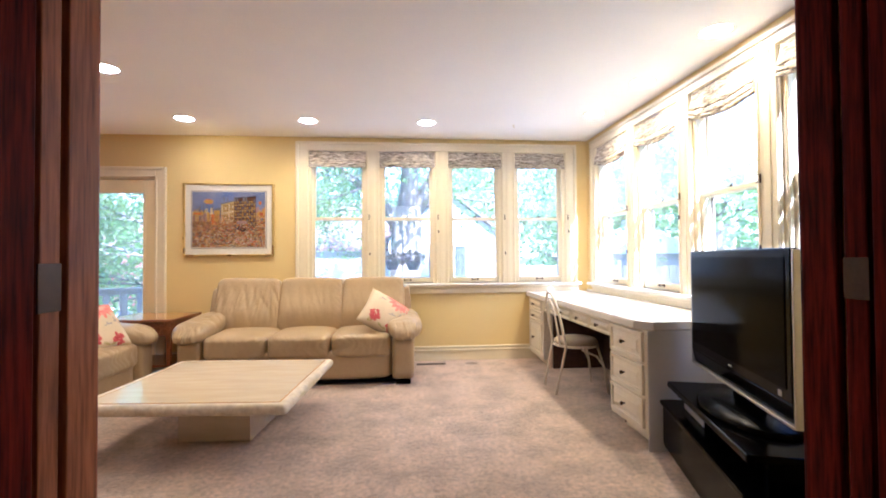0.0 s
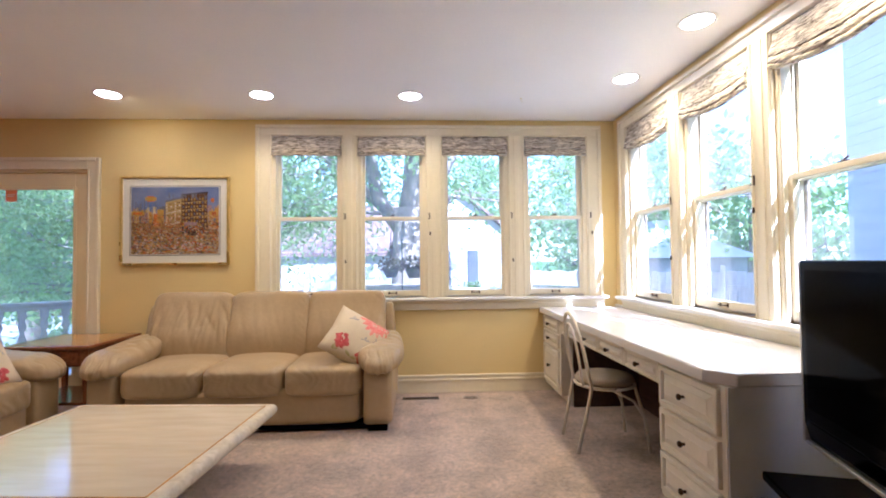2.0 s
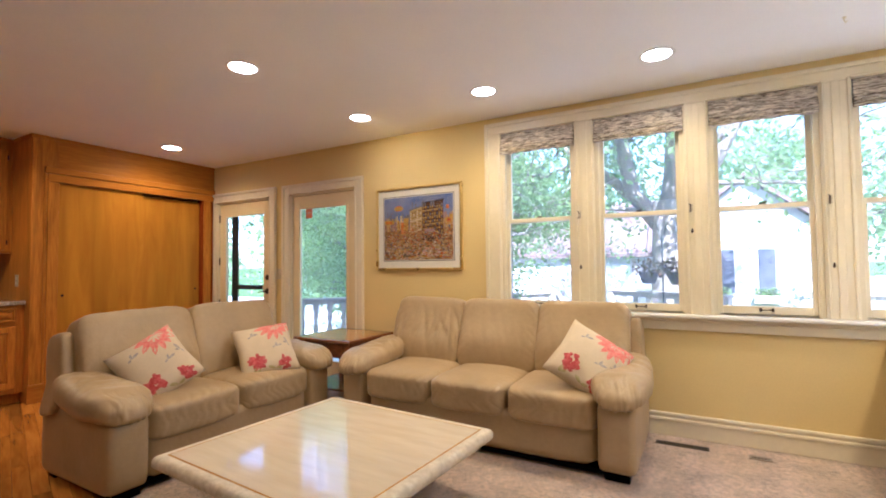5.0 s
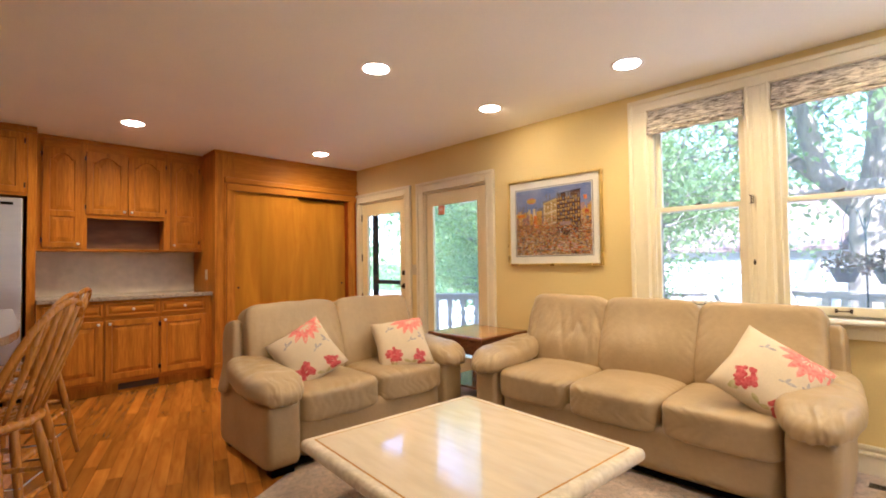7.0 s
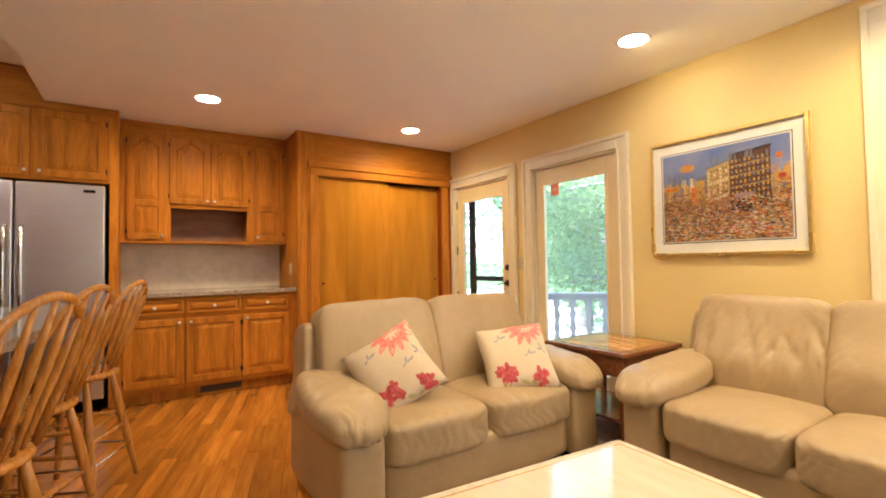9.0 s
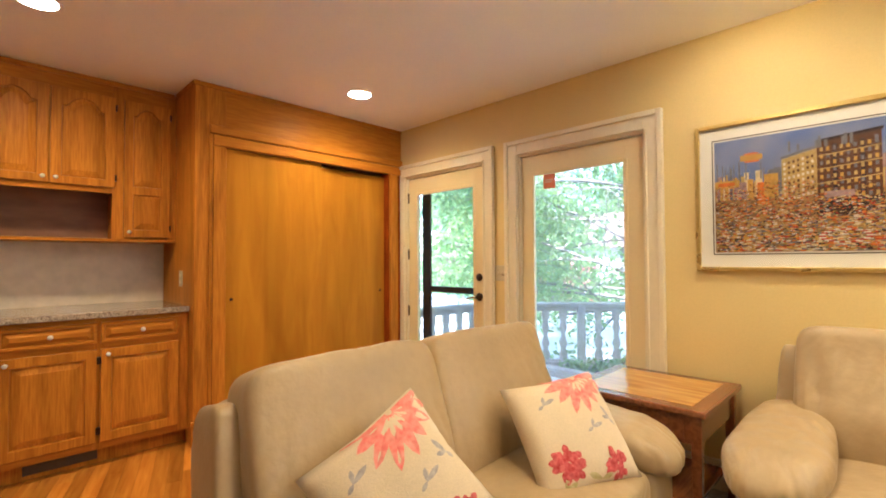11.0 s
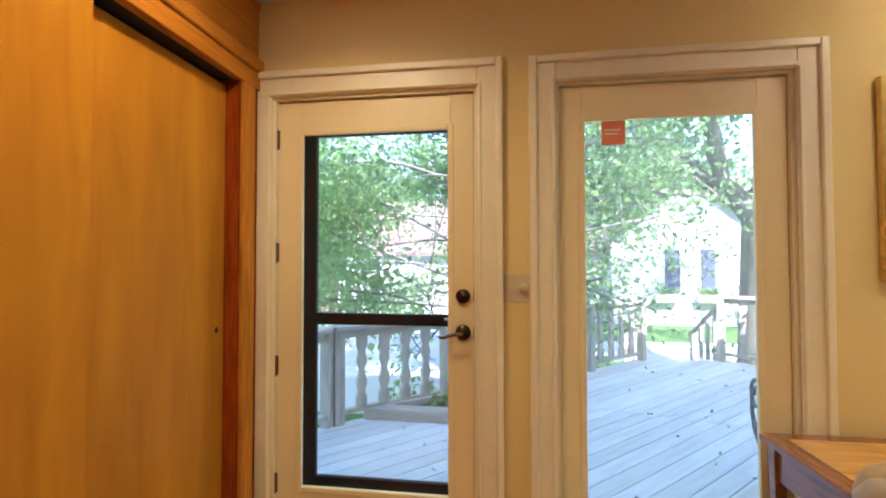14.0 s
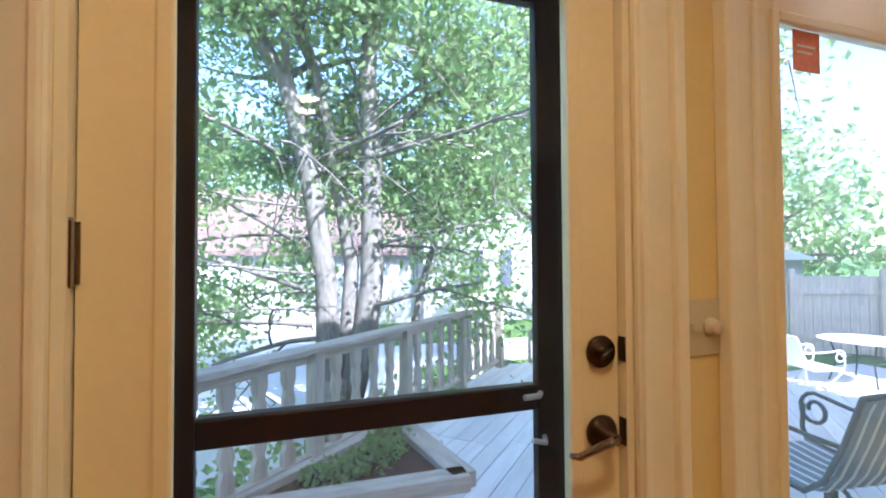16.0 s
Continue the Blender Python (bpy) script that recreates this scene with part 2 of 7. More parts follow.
# ---- mesh helpers ----
def box(bm, x0, y0, z0, x1, y1, z1, bevel=0.0, seg=2, m=None):
    """Adds a box between two corners, its edges rounded by bevel."""
    r = bmesh.ops.create_cube(bm, size=1.0)
    vs = r["verts"]
    for v in vs:
        v.co = Vector((x0 + (v.co.x + 0.5) * (x1 - x0), y0 + (v.co.y + 0.5) * (y1 - y0), z0 + (v.co.z + 0.5) * (z1 - z0)))
    if bevel:
        es = list({e for v in vs for e in v.link_edges})
        r2 = bmesh.ops.bevel(bm, geom=es, offset=bevel, segments=seg, profile=0.5, affect="EDGES")
        vs = list({v for f in r2["faces"] for v in f.verts})
    if m is not None:
        bmesh.ops.transform(bm, matrix=m, verts=vs)
    return vs


def boxes(*dims, bevel=0.0, seg=2):
    bm = bmesh.new()
    for d in dims:
        box(bm, *d, bevel=bevel, seg=seg)
    return bm


def tube(bm, pts, r, n=10, r_end=None):
    """A round bar along points, tapering from r to r_end."""
    pts = [Vector(p) for p in pts]
    rings = []
    up = None
    for i, p in enumerate(pts):
        d = (pts[min(i + 1, len(pts) - 1)] - pts[max(i - 1, 0)]).normalized()
        if up is None:
            up = Vector((0, 0, 1)) if abs(d.z) < 0.9 else Vector((1, 0, 0))
        s = d.cross(up).normalized()
        up = s.cross(d).normalized()
        f = i / (len(pts) - 1)
        rad = r[i] if isinstance(r, (list, tuple)) else r + ((r if r_end is None else r_end) - r) * f
        rings.append([bm.verts.new(p + (s * math.cos(a) + up * math.sin(a)) * rad) for a in (2 * math.pi * k / n for k in range(n))])
    for a, b in zip(rings, rings[1:]):
        for k in range(n):
            bm.faces.new((a[k], a[(k + 1) % n], b[(k + 1) % n], b[k]))
    bm.faces.new(list(reversed(rings[0])))
    bm.faces.new(rings[-1])


def lathe(bm, prof, n=16, centre=(0, 0), axis="z"):
    """A turned shape from (radius, height) pairs."""
    rings = []
    for r, h in prof:
        ring = []
        for k in range(n):
            a = 2 * math.pi * k / n
            u, v = r * math.cos(a), r * math.sin(a)
            ring.append(bm.verts.new((centre[0] + u, centre[1] + v, h) if axis == "z" else (u, h, v) if axis == "y" else (h, u, v)))
        rings.append(ring)
    for a, b in zip(rings, rings[1:]):
        for k in range(n):
            bm.faces.new((a[k], a[(k + 1) % n], b[(k + 1) % n], b[k]))
    bm.faces.new(list(reversed(rings[0])))
    bm.faces.new(rings[-1])


def puff(bm, cx, cy, cz, w, d, h, p=4.0, n=14, wrinkle=0.0, m=None, crown=0.0, seed=0.0):
    """A stuffed block: a superellipsoid of that size, with optional creases and a crowned top."""
    q_ = n + 1
    made = {}

    def vert(i, j, k):
        if (i, j, k) not in made:
            made[(i, j, k)] = bm.verts.new((2 * i / q_ - 1, 2 * j / q_ - 1, 2 * k / q_ - 1))
        return made[(i, j, k)]
    for i in range(q_):
        for j in range(q_):
            for e in (0, q_):
                bm.faces.new((vert(i, j, e), vert(i + 1, j, e), vert(i + 1, j + 1, e), vert(i, j + 1, e)))
                bm.faces.new((vert(i, e, j), vert(i + 1, e, j), vert(i + 1, e, j + 1), vert(i, e, j + 1)))
                bm.faces.new((vert(e, i, j), vert(e, i + 1, j), vert(e, i + 1, j + 1), vert(e, i, j + 1)))
    vs = list(made.values())
    for v in vs:
        c = v.co.copy()
        k = (abs(c.x) ** p + abs(c.y) ** p + abs(c.z) ** p) ** (1 / p)
        c = c / k
        if wrinkle:
            q = Vector((c.x * w * 4.0 + seed, c.y * d * 4.0, c.z * h * 1.6 + seed * 2))
            c *= 1 + wrinkle * noise.noise(q) + wrinkle * 0.5 * noise.noise(q * 2.6)
        z = c.z
        if crown and z > 0:
            z *= 1 + crown * (1 - c.x * c.x) * (1 - c.y * c.y)
        v.co = Vector((cx + c.x * w / 2, cy + c.y * d / 2, cz + z * h / 2))
    if m is not None:
        bmesh.ops.transform(bm, matrix=m, verts=vs)
    return vs


def sheet(x0, z0, x1, z1, y):
    """One pane of glass in a plane of constant y, looking to -y."""
    bm = bmesh.new()
    bm.faces.new([bm.verts.new(p) for p in ((x0, y, z0), (x1, y, z0), (x1, y, z1), (x0, y, z1))])
    return bm


def part(name, bm, mat, parent=None, label="", smooth=False, kind=""):
    """Links a bmesh as one mesh object, under a thing or a part."""
    if len(bm.faces) > 1:
        bmesh.ops.recalc_face_normals(bm, faces=bm.faces)
    me = bpy.data.meshes.new(name)
    bm.to_mesh(me)
    bm.free()
    me.materials.append(mat)
    if smooth:
        for p in me.polygons:
            p.use_smooth = True
    ob = new(name, me)
    if parent is not None:
        ob.parent = parent
    if label or kind:
        tagged(ob, label=label, kind=kind)
    return ob


def thing(name, label, category, group="", at=None):
    ob = new(name)
    if at is not None:
        ob.matrix_world = at
    return tagged(ob, label, category, group)


def structure(name, bm, mat, label, category, smooth=False):
    ob = part(name, bm, mat, smooth=smooth)
    return tagged(ob, label, category, kind="structure")


def walled(u0, u1, z0, z1, v0, v1, openings, axis):
    """A wall along x or y from u0 to u1, v0 to v1 thick, with rectangular openings (u0, u1, z0, z1)."""
    bm = bmesh.new()

    def put(a, b, c, d):
        if b - a > 1e-4 and d - c > 1e-4:
            box(bm, a, v0, c, b, v1, d) if axis == "x" else box(bm, v0, a, c, v1, b, d)
    u = u0
    for a, b, c, d in sorted(openings):
        put(u, a, z0, z1)
        put(a, b, z0, c)
        put(a, b, d, z1)
        u = b
    put(u, u1, z0, z1)
    return bm


# ---- the room ----
N_Y, E_X, CEIL = 5.31, 2.04, 2.53
NORTH_WINDOWS = [(-1.166, -0.533), (-0.385, 0.242), (0.396, 1.011), (1.173, 1.759)]
EAST_WINDOWS = [(4.32, 5.01), (3.49, 4.15), (2.69, 3.33), (1.87, 2.52)]
WZ0, WZ1 = 0.875, 2.375
DOOR1, DOOR2 = (-5.06, -4.085), (-3.745, -2.795)
DOOR_TOP = 2.06

structure("wall_north", walled(-6.0, 2.18, -0.2, CEIL, N_Y, N_Y + 0.14,
          [(a, b, WZ0, WZ1) for a, b in NORTH_WINDOWS] + [(*DOOR1, -0.02, DOOR_TOP), (*DOOR2, -0.02, DOOR_TOP)], "x"),
          M_WALL, "pale yellow painted plaster wall with four sash windows and two glazed doors", "wall")
structure("wall_east", walled(-1.5, N_Y, -0.2, CEIL, E_X, E_X + 0.14, [(a, b, WZ0, WZ1) for a, b in EAST_WINDOWS], "y"),
          M_WALL, "pale yellow painted wall with a row of sash windows", "wall")
structure("wall_south", walled(-1.6, E_X, -0.2, CEIL, 1.06, 1.36, [(-0.93, 1.09, -0.02, 2.16)], "x"),
          M_WALL, "pale yellow painted wall around the wide doorway", "wall")
# unseen walls, given a dark colour to hold down the bounced light
structure("wall_hall", boxes((-1.75, -1.5, -0.2, -1.6, 1.36, 2.80), (-6.0, -1.64, -0.2, 2.18, -1.5, 2.80)), M_JAMB_PALE,
          "plain unseen walls closing the hall and kitchen, coloured dark", "wall")
structure("wall_west", boxes((-6.04, -1.5, -0.2, -5.90, N_Y, 2.80)), M_WALL, "plain painted wall behind the kitchen cabinets", "wall")
structure("ceiling", boxes((-6.04, 1.5, CEIL, 2.18, 5.45, 2.86), (-1.75, -1.64, CEIL, 2.18, 1.5, 2.86), (-6.04, -1.64, 2.78, -1.75, 1.5, 2.86)),
          M_CEIL, "smooth white ceiling with a raised part over the kitchen", "ceiling")
structure("subfloor", boxes((-6.04, -1.64, -0.2, 2.18, 5.45, -0.016)), M_CLOSET_DARK, "dark floor base under planks and carpet", "floor")

# Carpet: its edge runs slantwise from the glazed doors to the doorway.
CARPET = [(-3.77, 5.308), (-3.70, 4.6), (-2.95, 3.9), (-2.27, 2.74), (-2.05, 1.36), (-1.0, 1.36), (-0.92, 0.9), (-1.6, -1.5), (2.03, -1.5), (2.03, 5.308)]
bm = bmesh.new()
top = [bm.verts.new((x, y, 0.0)) for x, y in CARPET]
low = [bm.verts.new((x, y, -0.015)) for x, y in CARPET]
bm.faces.new(top)
for i in range(len(CARPET)):
    j = (i + 1) % len(CARPET)
    bm.faces.new((top[i], low[i], low[j], top[j]))
structure("carpet", bm, M_CARPET, "beige wall-to-wall cut pile carpet with foot marks", "carpet")


def stepped_frame(bm, x0, x1, z0, z1, w, bottom=False):
    """Casing round an opening x0..x1, z0..z1 in local x, z; the wall's face is y = 0 and the room lies at -y."""
    def piece(a, b, c, d, outer):
        box(bm, a, -0.020, c, b, 0.0, d, bevel=0.004, seg=1)
    piece(x0 - w, x0, z0, z1 + w, "l")
    piece(x1, x1 + w, z0, z1 + w, "r")
    box(bm, x0, -0.020, z1, x1, 0.0, z1 + w, bevel=0.004, seg=1)
    # back band and inner bead
    box(bm, x0 - w - 0.018, -0.036, z0, x0 - w + 0.014, 0.0, z1 + w + 0.018, bevel=0.006)
    box(bm, x1 + w - 0.014, -0.036, z0, x1 + w + 0.018, 0.0, z1 + w + 0.018, bevel=0.006)
    box(bm, x0 - w + 0.014, -0.036, z1 + w - 0.014, x1 + w - 0.014, 0.0, z1 + w + 0.018, bevel=0.006)
    box(bm, x0 - 0.020, -0.028, z0, x0 - 0.004, 0.0, z1 + 0.004, bevel=0.004)
    box(bm, x1 + 0.004, -0.028, z0, x1 + 0.020, 0.0, z1 + 0.004, bevel=0.004)
    box(bm, x0 - 0.004, -0.028, z1 + 0.004, x1 + 0.004, 0.0, z1 + 0.020, bevel=0.004)


def window_bank(tag, spans, at, stool_over, label):
    """Casing, stool and apron for a row of windows, in local x."""
    lo, hi = min(a for a, b in spans), max(b for a, b in spans)
    root = tagged(new(tag), label, "window trim", kind="structure")
    root.matrix_world = at
    bm = bmesh.new()
    w = 0.125
    # head, outer sides, mullions
    box(bm, lo - w, -0.020, WZ1, hi + w, 0, WZ1 + 0.085, bevel=0.004, seg=1)
    box(bm, lo - w - 0.018, -0.038, WZ1 + 0.07, hi + w + 0.018, 0, WZ1 + 0.10, bevel=0.006)
    box(bm, lo - w, -0.020, WZ0, lo, 0, WZ1, bevel=0.004, seg=1)
    box(bm, hi, -0.020, WZ0, hi + w, 0, WZ1, bevel=0.004, seg=1)
    for s in (lo - w - 0.018, hi + w - 0.014):
        box(bm, s, -0.038, WZ0, s + 0.032, 0, WZ1 + 0.07, bevel=0.006)
    ordered = sorted(spans)
    for (a, b), (c, d) in zip(ordered, ordered[1:]):
        box(bm, b, -0.020, WZ0, c, 0, WZ1, bevel=0.004, seg=1)
        mid = (b + c) / 2
        box(bm, mid - 0.022, -0.027, WZ0, mid + 0.022, 0, WZ1, bevel=0.004)
    for a, b in ordered:
        for s in (a - 0.024, b + 0.008):
            box(bm, s, -0.030, WZ0, s + 0.016, 0, WZ1 + 0.012, bevel=0.005)
        box(bm, a - 0.008, -0.030, WZ1 + 0.004, b + 0.008, 0, WZ1 + 0.02, bevel=0.005)
    part("casing", bm, M_TRIM, root)
    bm = bmesh.new()
    box(bm, lo - w - 0.05, -0.075, WZ0 - 0.028, hi + w + stool_over, 0.045, WZ0, bevel=0.010, seg=3)
    part("stool", bm, M_SILL, root, "white painted window stool")
    bm = bmesh.new()
    box(bm, lo - w - 0.01, -0.022, WZ0 - 0.115, hi + w + stool_over - 0.03, 0, WZ0 - 0.028, bevel=0.005)
    box(bm, lo - w - 0.01, -0.034, WZ0 - 0.055, hi + w + stool_over - 0.03, 0, WZ0 - 0.028, bevel=0.008)
    part("apron", bm, M_TRIM, root)


def sash_window(tag, u0, u1, at, label):
    """A double-hung window: local x along the wall, y outwards, z up."""
    root = tagged(new(tag), label, "window", "sash windows", kind="structure")
    root.matrix_world = at
    z0, z1, zm = WZ0, WZ1, 1.615
    bm = bmesh.new()
    j = 0.022
    box(bm, u0, 0.001, z0, u0 + j, 0.139, z1)
    box(bm, u1 - j, 0.001, z0, u1, 0.139, z1)
    box(bm, u0 + j, 0.001, z1 - j, u1 - j, 0.139, z1)
    for s in (u0 + j, u1 - j - 0.012):
        box(bm, s, 0.004, z0, s + 0.012, 0.030, z1 - j, bevel=0.003)
        box(bm, s, 0.070, z0, s + 0.012, 0.082, z1 - j, bevel=0.002)
    part("window_frame", bm, M_TRIM, root)
    bm = bmesh.new()
    box(bm, u0 + j, 0.046, z0, u1 - j, 0.139, z0 + 0.012)
    part("window_sill", bm, M_SILL, root)

    def sash(name, y, a, b, bottom, topr, stile, mat):
        s0, s1 = u0 + j + 0.001, u1 - j - 0.001
        bm = bmesh.new()
        box(bm, s0, y, a, s0 + stile, y + 0.034, b, bevel=0.003)
        box(bm, s1 - stile, y, a, s1, y + 0.034, b, bevel=0.003)
        box(bm, s0 + stile, y, a, s1 - stile, y + 0.034, a + bottom, bevel=0.003)
        box(bm, s0 + stile, y, b - topr, s1 - stile, y + 0.034, b, bevel=0.003)
        o = part(name, bm, mat, root)
        bm = sheet(s0 + stile - 0.004, a + bottom - 0.004, s1 - stile + 0.004, b - topr + 0.004, y + 0.017)
        g = part("pane", bm, M_GLASS, o, "clear window glass")
        g.visible_shadow = False
        return o
    low = sash("lower_sash", 0.032, z0 + 0.013, zm + 0.015, 0.052, 0.030, 0.036, M_TRIM)
    sash("upper_sash", 0.084, zm - 0.018, z1 - j - 0.001, 0.032, 0.045, 0.036, M_TRIM)
    mid = (u0 + u1) / 2
    bm = bmesh.new()
    tube(bm, [(mid - 0.032, 0.030, z0 + 0.042), (mid - 0.032, 0.012, z0 + 0.042), (mid + 0.032, 0.012, z0 + 0.042), (mid + 0.032, 0.030, z0 + 0.042)], 0.0045, 6)
    for s in (-0.034, 0.034):
        box(bm, mid + s - 0.007, 0.026, z0 + 0.030, mid + s + 0.007, 0.033, z0 + 0.054, bevel=0.002)
    part("sash_lift", bm, M_BRONZE, low, "dark bronze sash lift")
    bm = bmesh.new()
    box(bm, mid - 0.022, 0.036, zm + 0.0152, mid + 0.022, 0.060, zm + 0.024, bevel=0.003)
    tube(bm, [(mid - 0.010, 0.048, zm + 0.022), (mid + 0.026, 0.046, zm + 0.036)], 0.005, 6)
    part("sash_lock", bm, M_BRONZE, low, "dark bronze sash lock")
    # storm window track, outside
    bm = bmesh.new()
    a, b = u0 + j, u1 - j
    box(bm, a, 0.122, z0 + 0.012, a + 0.020, 0.137, z1 - j)
    box(bm, b - 0.020, 0.122, z0 + 0.012, b, 0.137, z1 - j)
    box(bm, a + 0.020, 0.122, zm - 0.012, b - 0.020, 0.134, zm + 0.012)
    part("storm_track", bm, M_VENT_L, root)


def roman_shade(u0, u1, at, drop, sag, seed, label):
    """A drawn-up woven shade: overlapping folds that hang in the head of a window."""
    root = thing("roman_shade", label, "window shade", "woven shades", at)
    ztop = WZ1 - 0.002
    n = 46
    bm = bmesh.new()
    prof = [(-0.010, 0.0), (-0.014, -0.25), (-0.022, -0.45), (-0.038, -0.62), (-0.030, -0.68), (-0.026, -0.60), (-0.044, -0.80), (-0.036, -0.88),
            (-0.030, -0.80), (-0.046, -0.97), (-0.026, -1.0), (-0.006, -0.90), (-0.002, -0.3), (-0.002, 0.0)]
    rows = []
    for i in range(n + 1):
        f = i / n
        x = u0 + 0.004 + f * (u1 - u0 - 0.008)
        hang = drop * (1 + 0.05 * noise.noise(Vector((f * 5, seed, 0)))) + sag * (0.55 * math.sin(math.pi * f) + 0.45 * f)
        ring = []
        for k, (y, z) in enumerate(prof):
            q = noise.noise(Vector((f * 9, k * 0.7, seed)))
            ring.append(bm.verts.new((x, y + 0.008 * q * (z < -0.2), ztop + z * hang + 0.006 * q * (z < -0.3))))
        rows.append(ring)
    m = len(prof)
    for a, b in zip(rows, rows[1:]):
        for k in range(m):
            bm.faces.new((a[k], a[(k + 1) % m], b[(k + 1) % m], b[k]))
    bm.faces.new(rows[0])
    bm.faces.new(list(reversed(rows[-1])))
    part("fabric", bm, M_SHADE, root, smooth=True)
    bm = boxes((u0 + 0.006, -0.0015, WZ1 - 0.030, u1 - 0.006, 0.018, WZ1 - 0.003), bevel=0.003)
    part("headrail", bm, M_TRIM, root)
    bm = bmesh.new()
    x = u1 + 0.035
    zc = 1.46 - 0.25 * (seed % 2)
    tube(bm, [(u1 - 0.02, -0.030, ztop - 0.05), (x - 0.02, -0.040, ztop - 0.12), (x, -0.042, ztop - 0.4), (x + 0.004, -0.042, zc + 0.02)], 0.0022, 5)
    part("pull_cord", bm, M_TRIM, root)
    bm = bmesh.new()
    lathe(bm, [(0.003, zc + 0.022), (0.007, zc + 0.010), (0.008, zc - 0.004), (0.004, zc - 0.012)], 8, (x + 0.004, -0.042))
    part("cord_tassel", bm, M_BRONZE, root, "dark wooden cord knob")
    bm = bmesh.new()
    box(bm, x - 0.007, -0.040, 1.60, x + 0.007, -0.030, 1.655, bevel=0.002)
    tube(bm, [(x, -0.036, 1.61), (x - 0.012, -0.052, 1.600)], 0.003, 5)
    tube(bm, [(x, -0.036, 1.645), (x - 0.012, -0.052, 1.655)], 0.003, 5)
    part("cord_cleat", bm, M_BRONZE, root, "dark metal cord cleat")


AT_NORTH = pose(0, N_Y, 0)
AT_EAST = pose(E_X, 0, 0, 0, 0, -90)
EAST_LOCAL = [(-b, -a) for a, b in EAST_WINDOWS]
window_bank("trim_north_windows", NORTH_WINDOWS, AT_NORTH, 0.06, "cream painted wooden casing round four windows")
window_bank("trim_east_windows", EAST_LOCAL, AT_EAST, 0.05, "cream painted wooden casing round the side windows")
for i, (a, b) in enumerate(NORTH_WINDOWS):
    sash_window("window_%d" % (i + 1), a, b, AT_NORTH, "cream double-hung wooden sash window with dark bronze lift")
    roman_shade(a, b, AT_NORTH, 0.185, 0.0, 3.0 + i, "drawn-up woven bark roman shade in brown and cream")
for i, (a, b) in enumerate(EAST_LOCAL):
    sash_window("window_%d" % (i + 5), a, b, AT_EAST, "sunlit cream double-hung wooden sash window")
    roman_shade(a, b, AT_EAST, 0.19, 0.075, 11.0 + i, "drawn-up sagging woven bark roman shade")


# Glazed doors
def door_casing(tag, span, label):
    bm = bmesh.new()
    stepped_frame(bm, span[0], span[1], 0.0, DOOR_TOP, 0.095)
    ob = structure(tag, bm, M_TRIM, label, "door trim")
    ob.matrix_world = AT_NORTH
    return ob


# the left casing of the first door meets the closet, so it is narrow
bm = bmesh.new()
a, b = DOOR1
box(bm, a - 0.072, -0.020, 0.0, a, 0, DOOR_TOP, bevel=0.004, seg=1)
box(bm, a - 0.020, -0.028, 0.0, a - 0.004, 0, DOOR_TOP, bevel=0.004)
box(bm, b, -0.020, 0.0, b + 0.10, 0, DOOR_TOP + 0.10, bevel=0.004, seg=1)
box(bm, a - 0.072, -0.020, DOOR_TOP, b, 0, DOOR_TOP + 0.10, bevel=0.004, seg=1)
box(bm, b + 0.082, -0.038, 0.0, b + 0.112, 0, DOOR_TOP + 0.118, bevel=0.007)
box(bm, a - 0.072, -0.038, DOOR_TOP + 0.085, b + 0.082, 0, DOOR_TOP + 0.118, bevel=0.007)
box(bm, b + 0.004, -0.028, 0.0, b + 0.020, 0, DOOR_TOP + 0.004, bevel=0.004)
box(bm, a - 0.004, -0.028, DOOR_TOP + 0.004, b + 0.020, 0, DOOR_TOP + 0.020, bevel=0.004)
structure("trim_door_1", bm, M_TRIM, "cream painted moulded door casing beside the oak closet", "door trim").matrix_world = AT_NORTH
door_casing("trim_door_2", DOOR2, "cream painted moulded casing round the fixed glazed door")


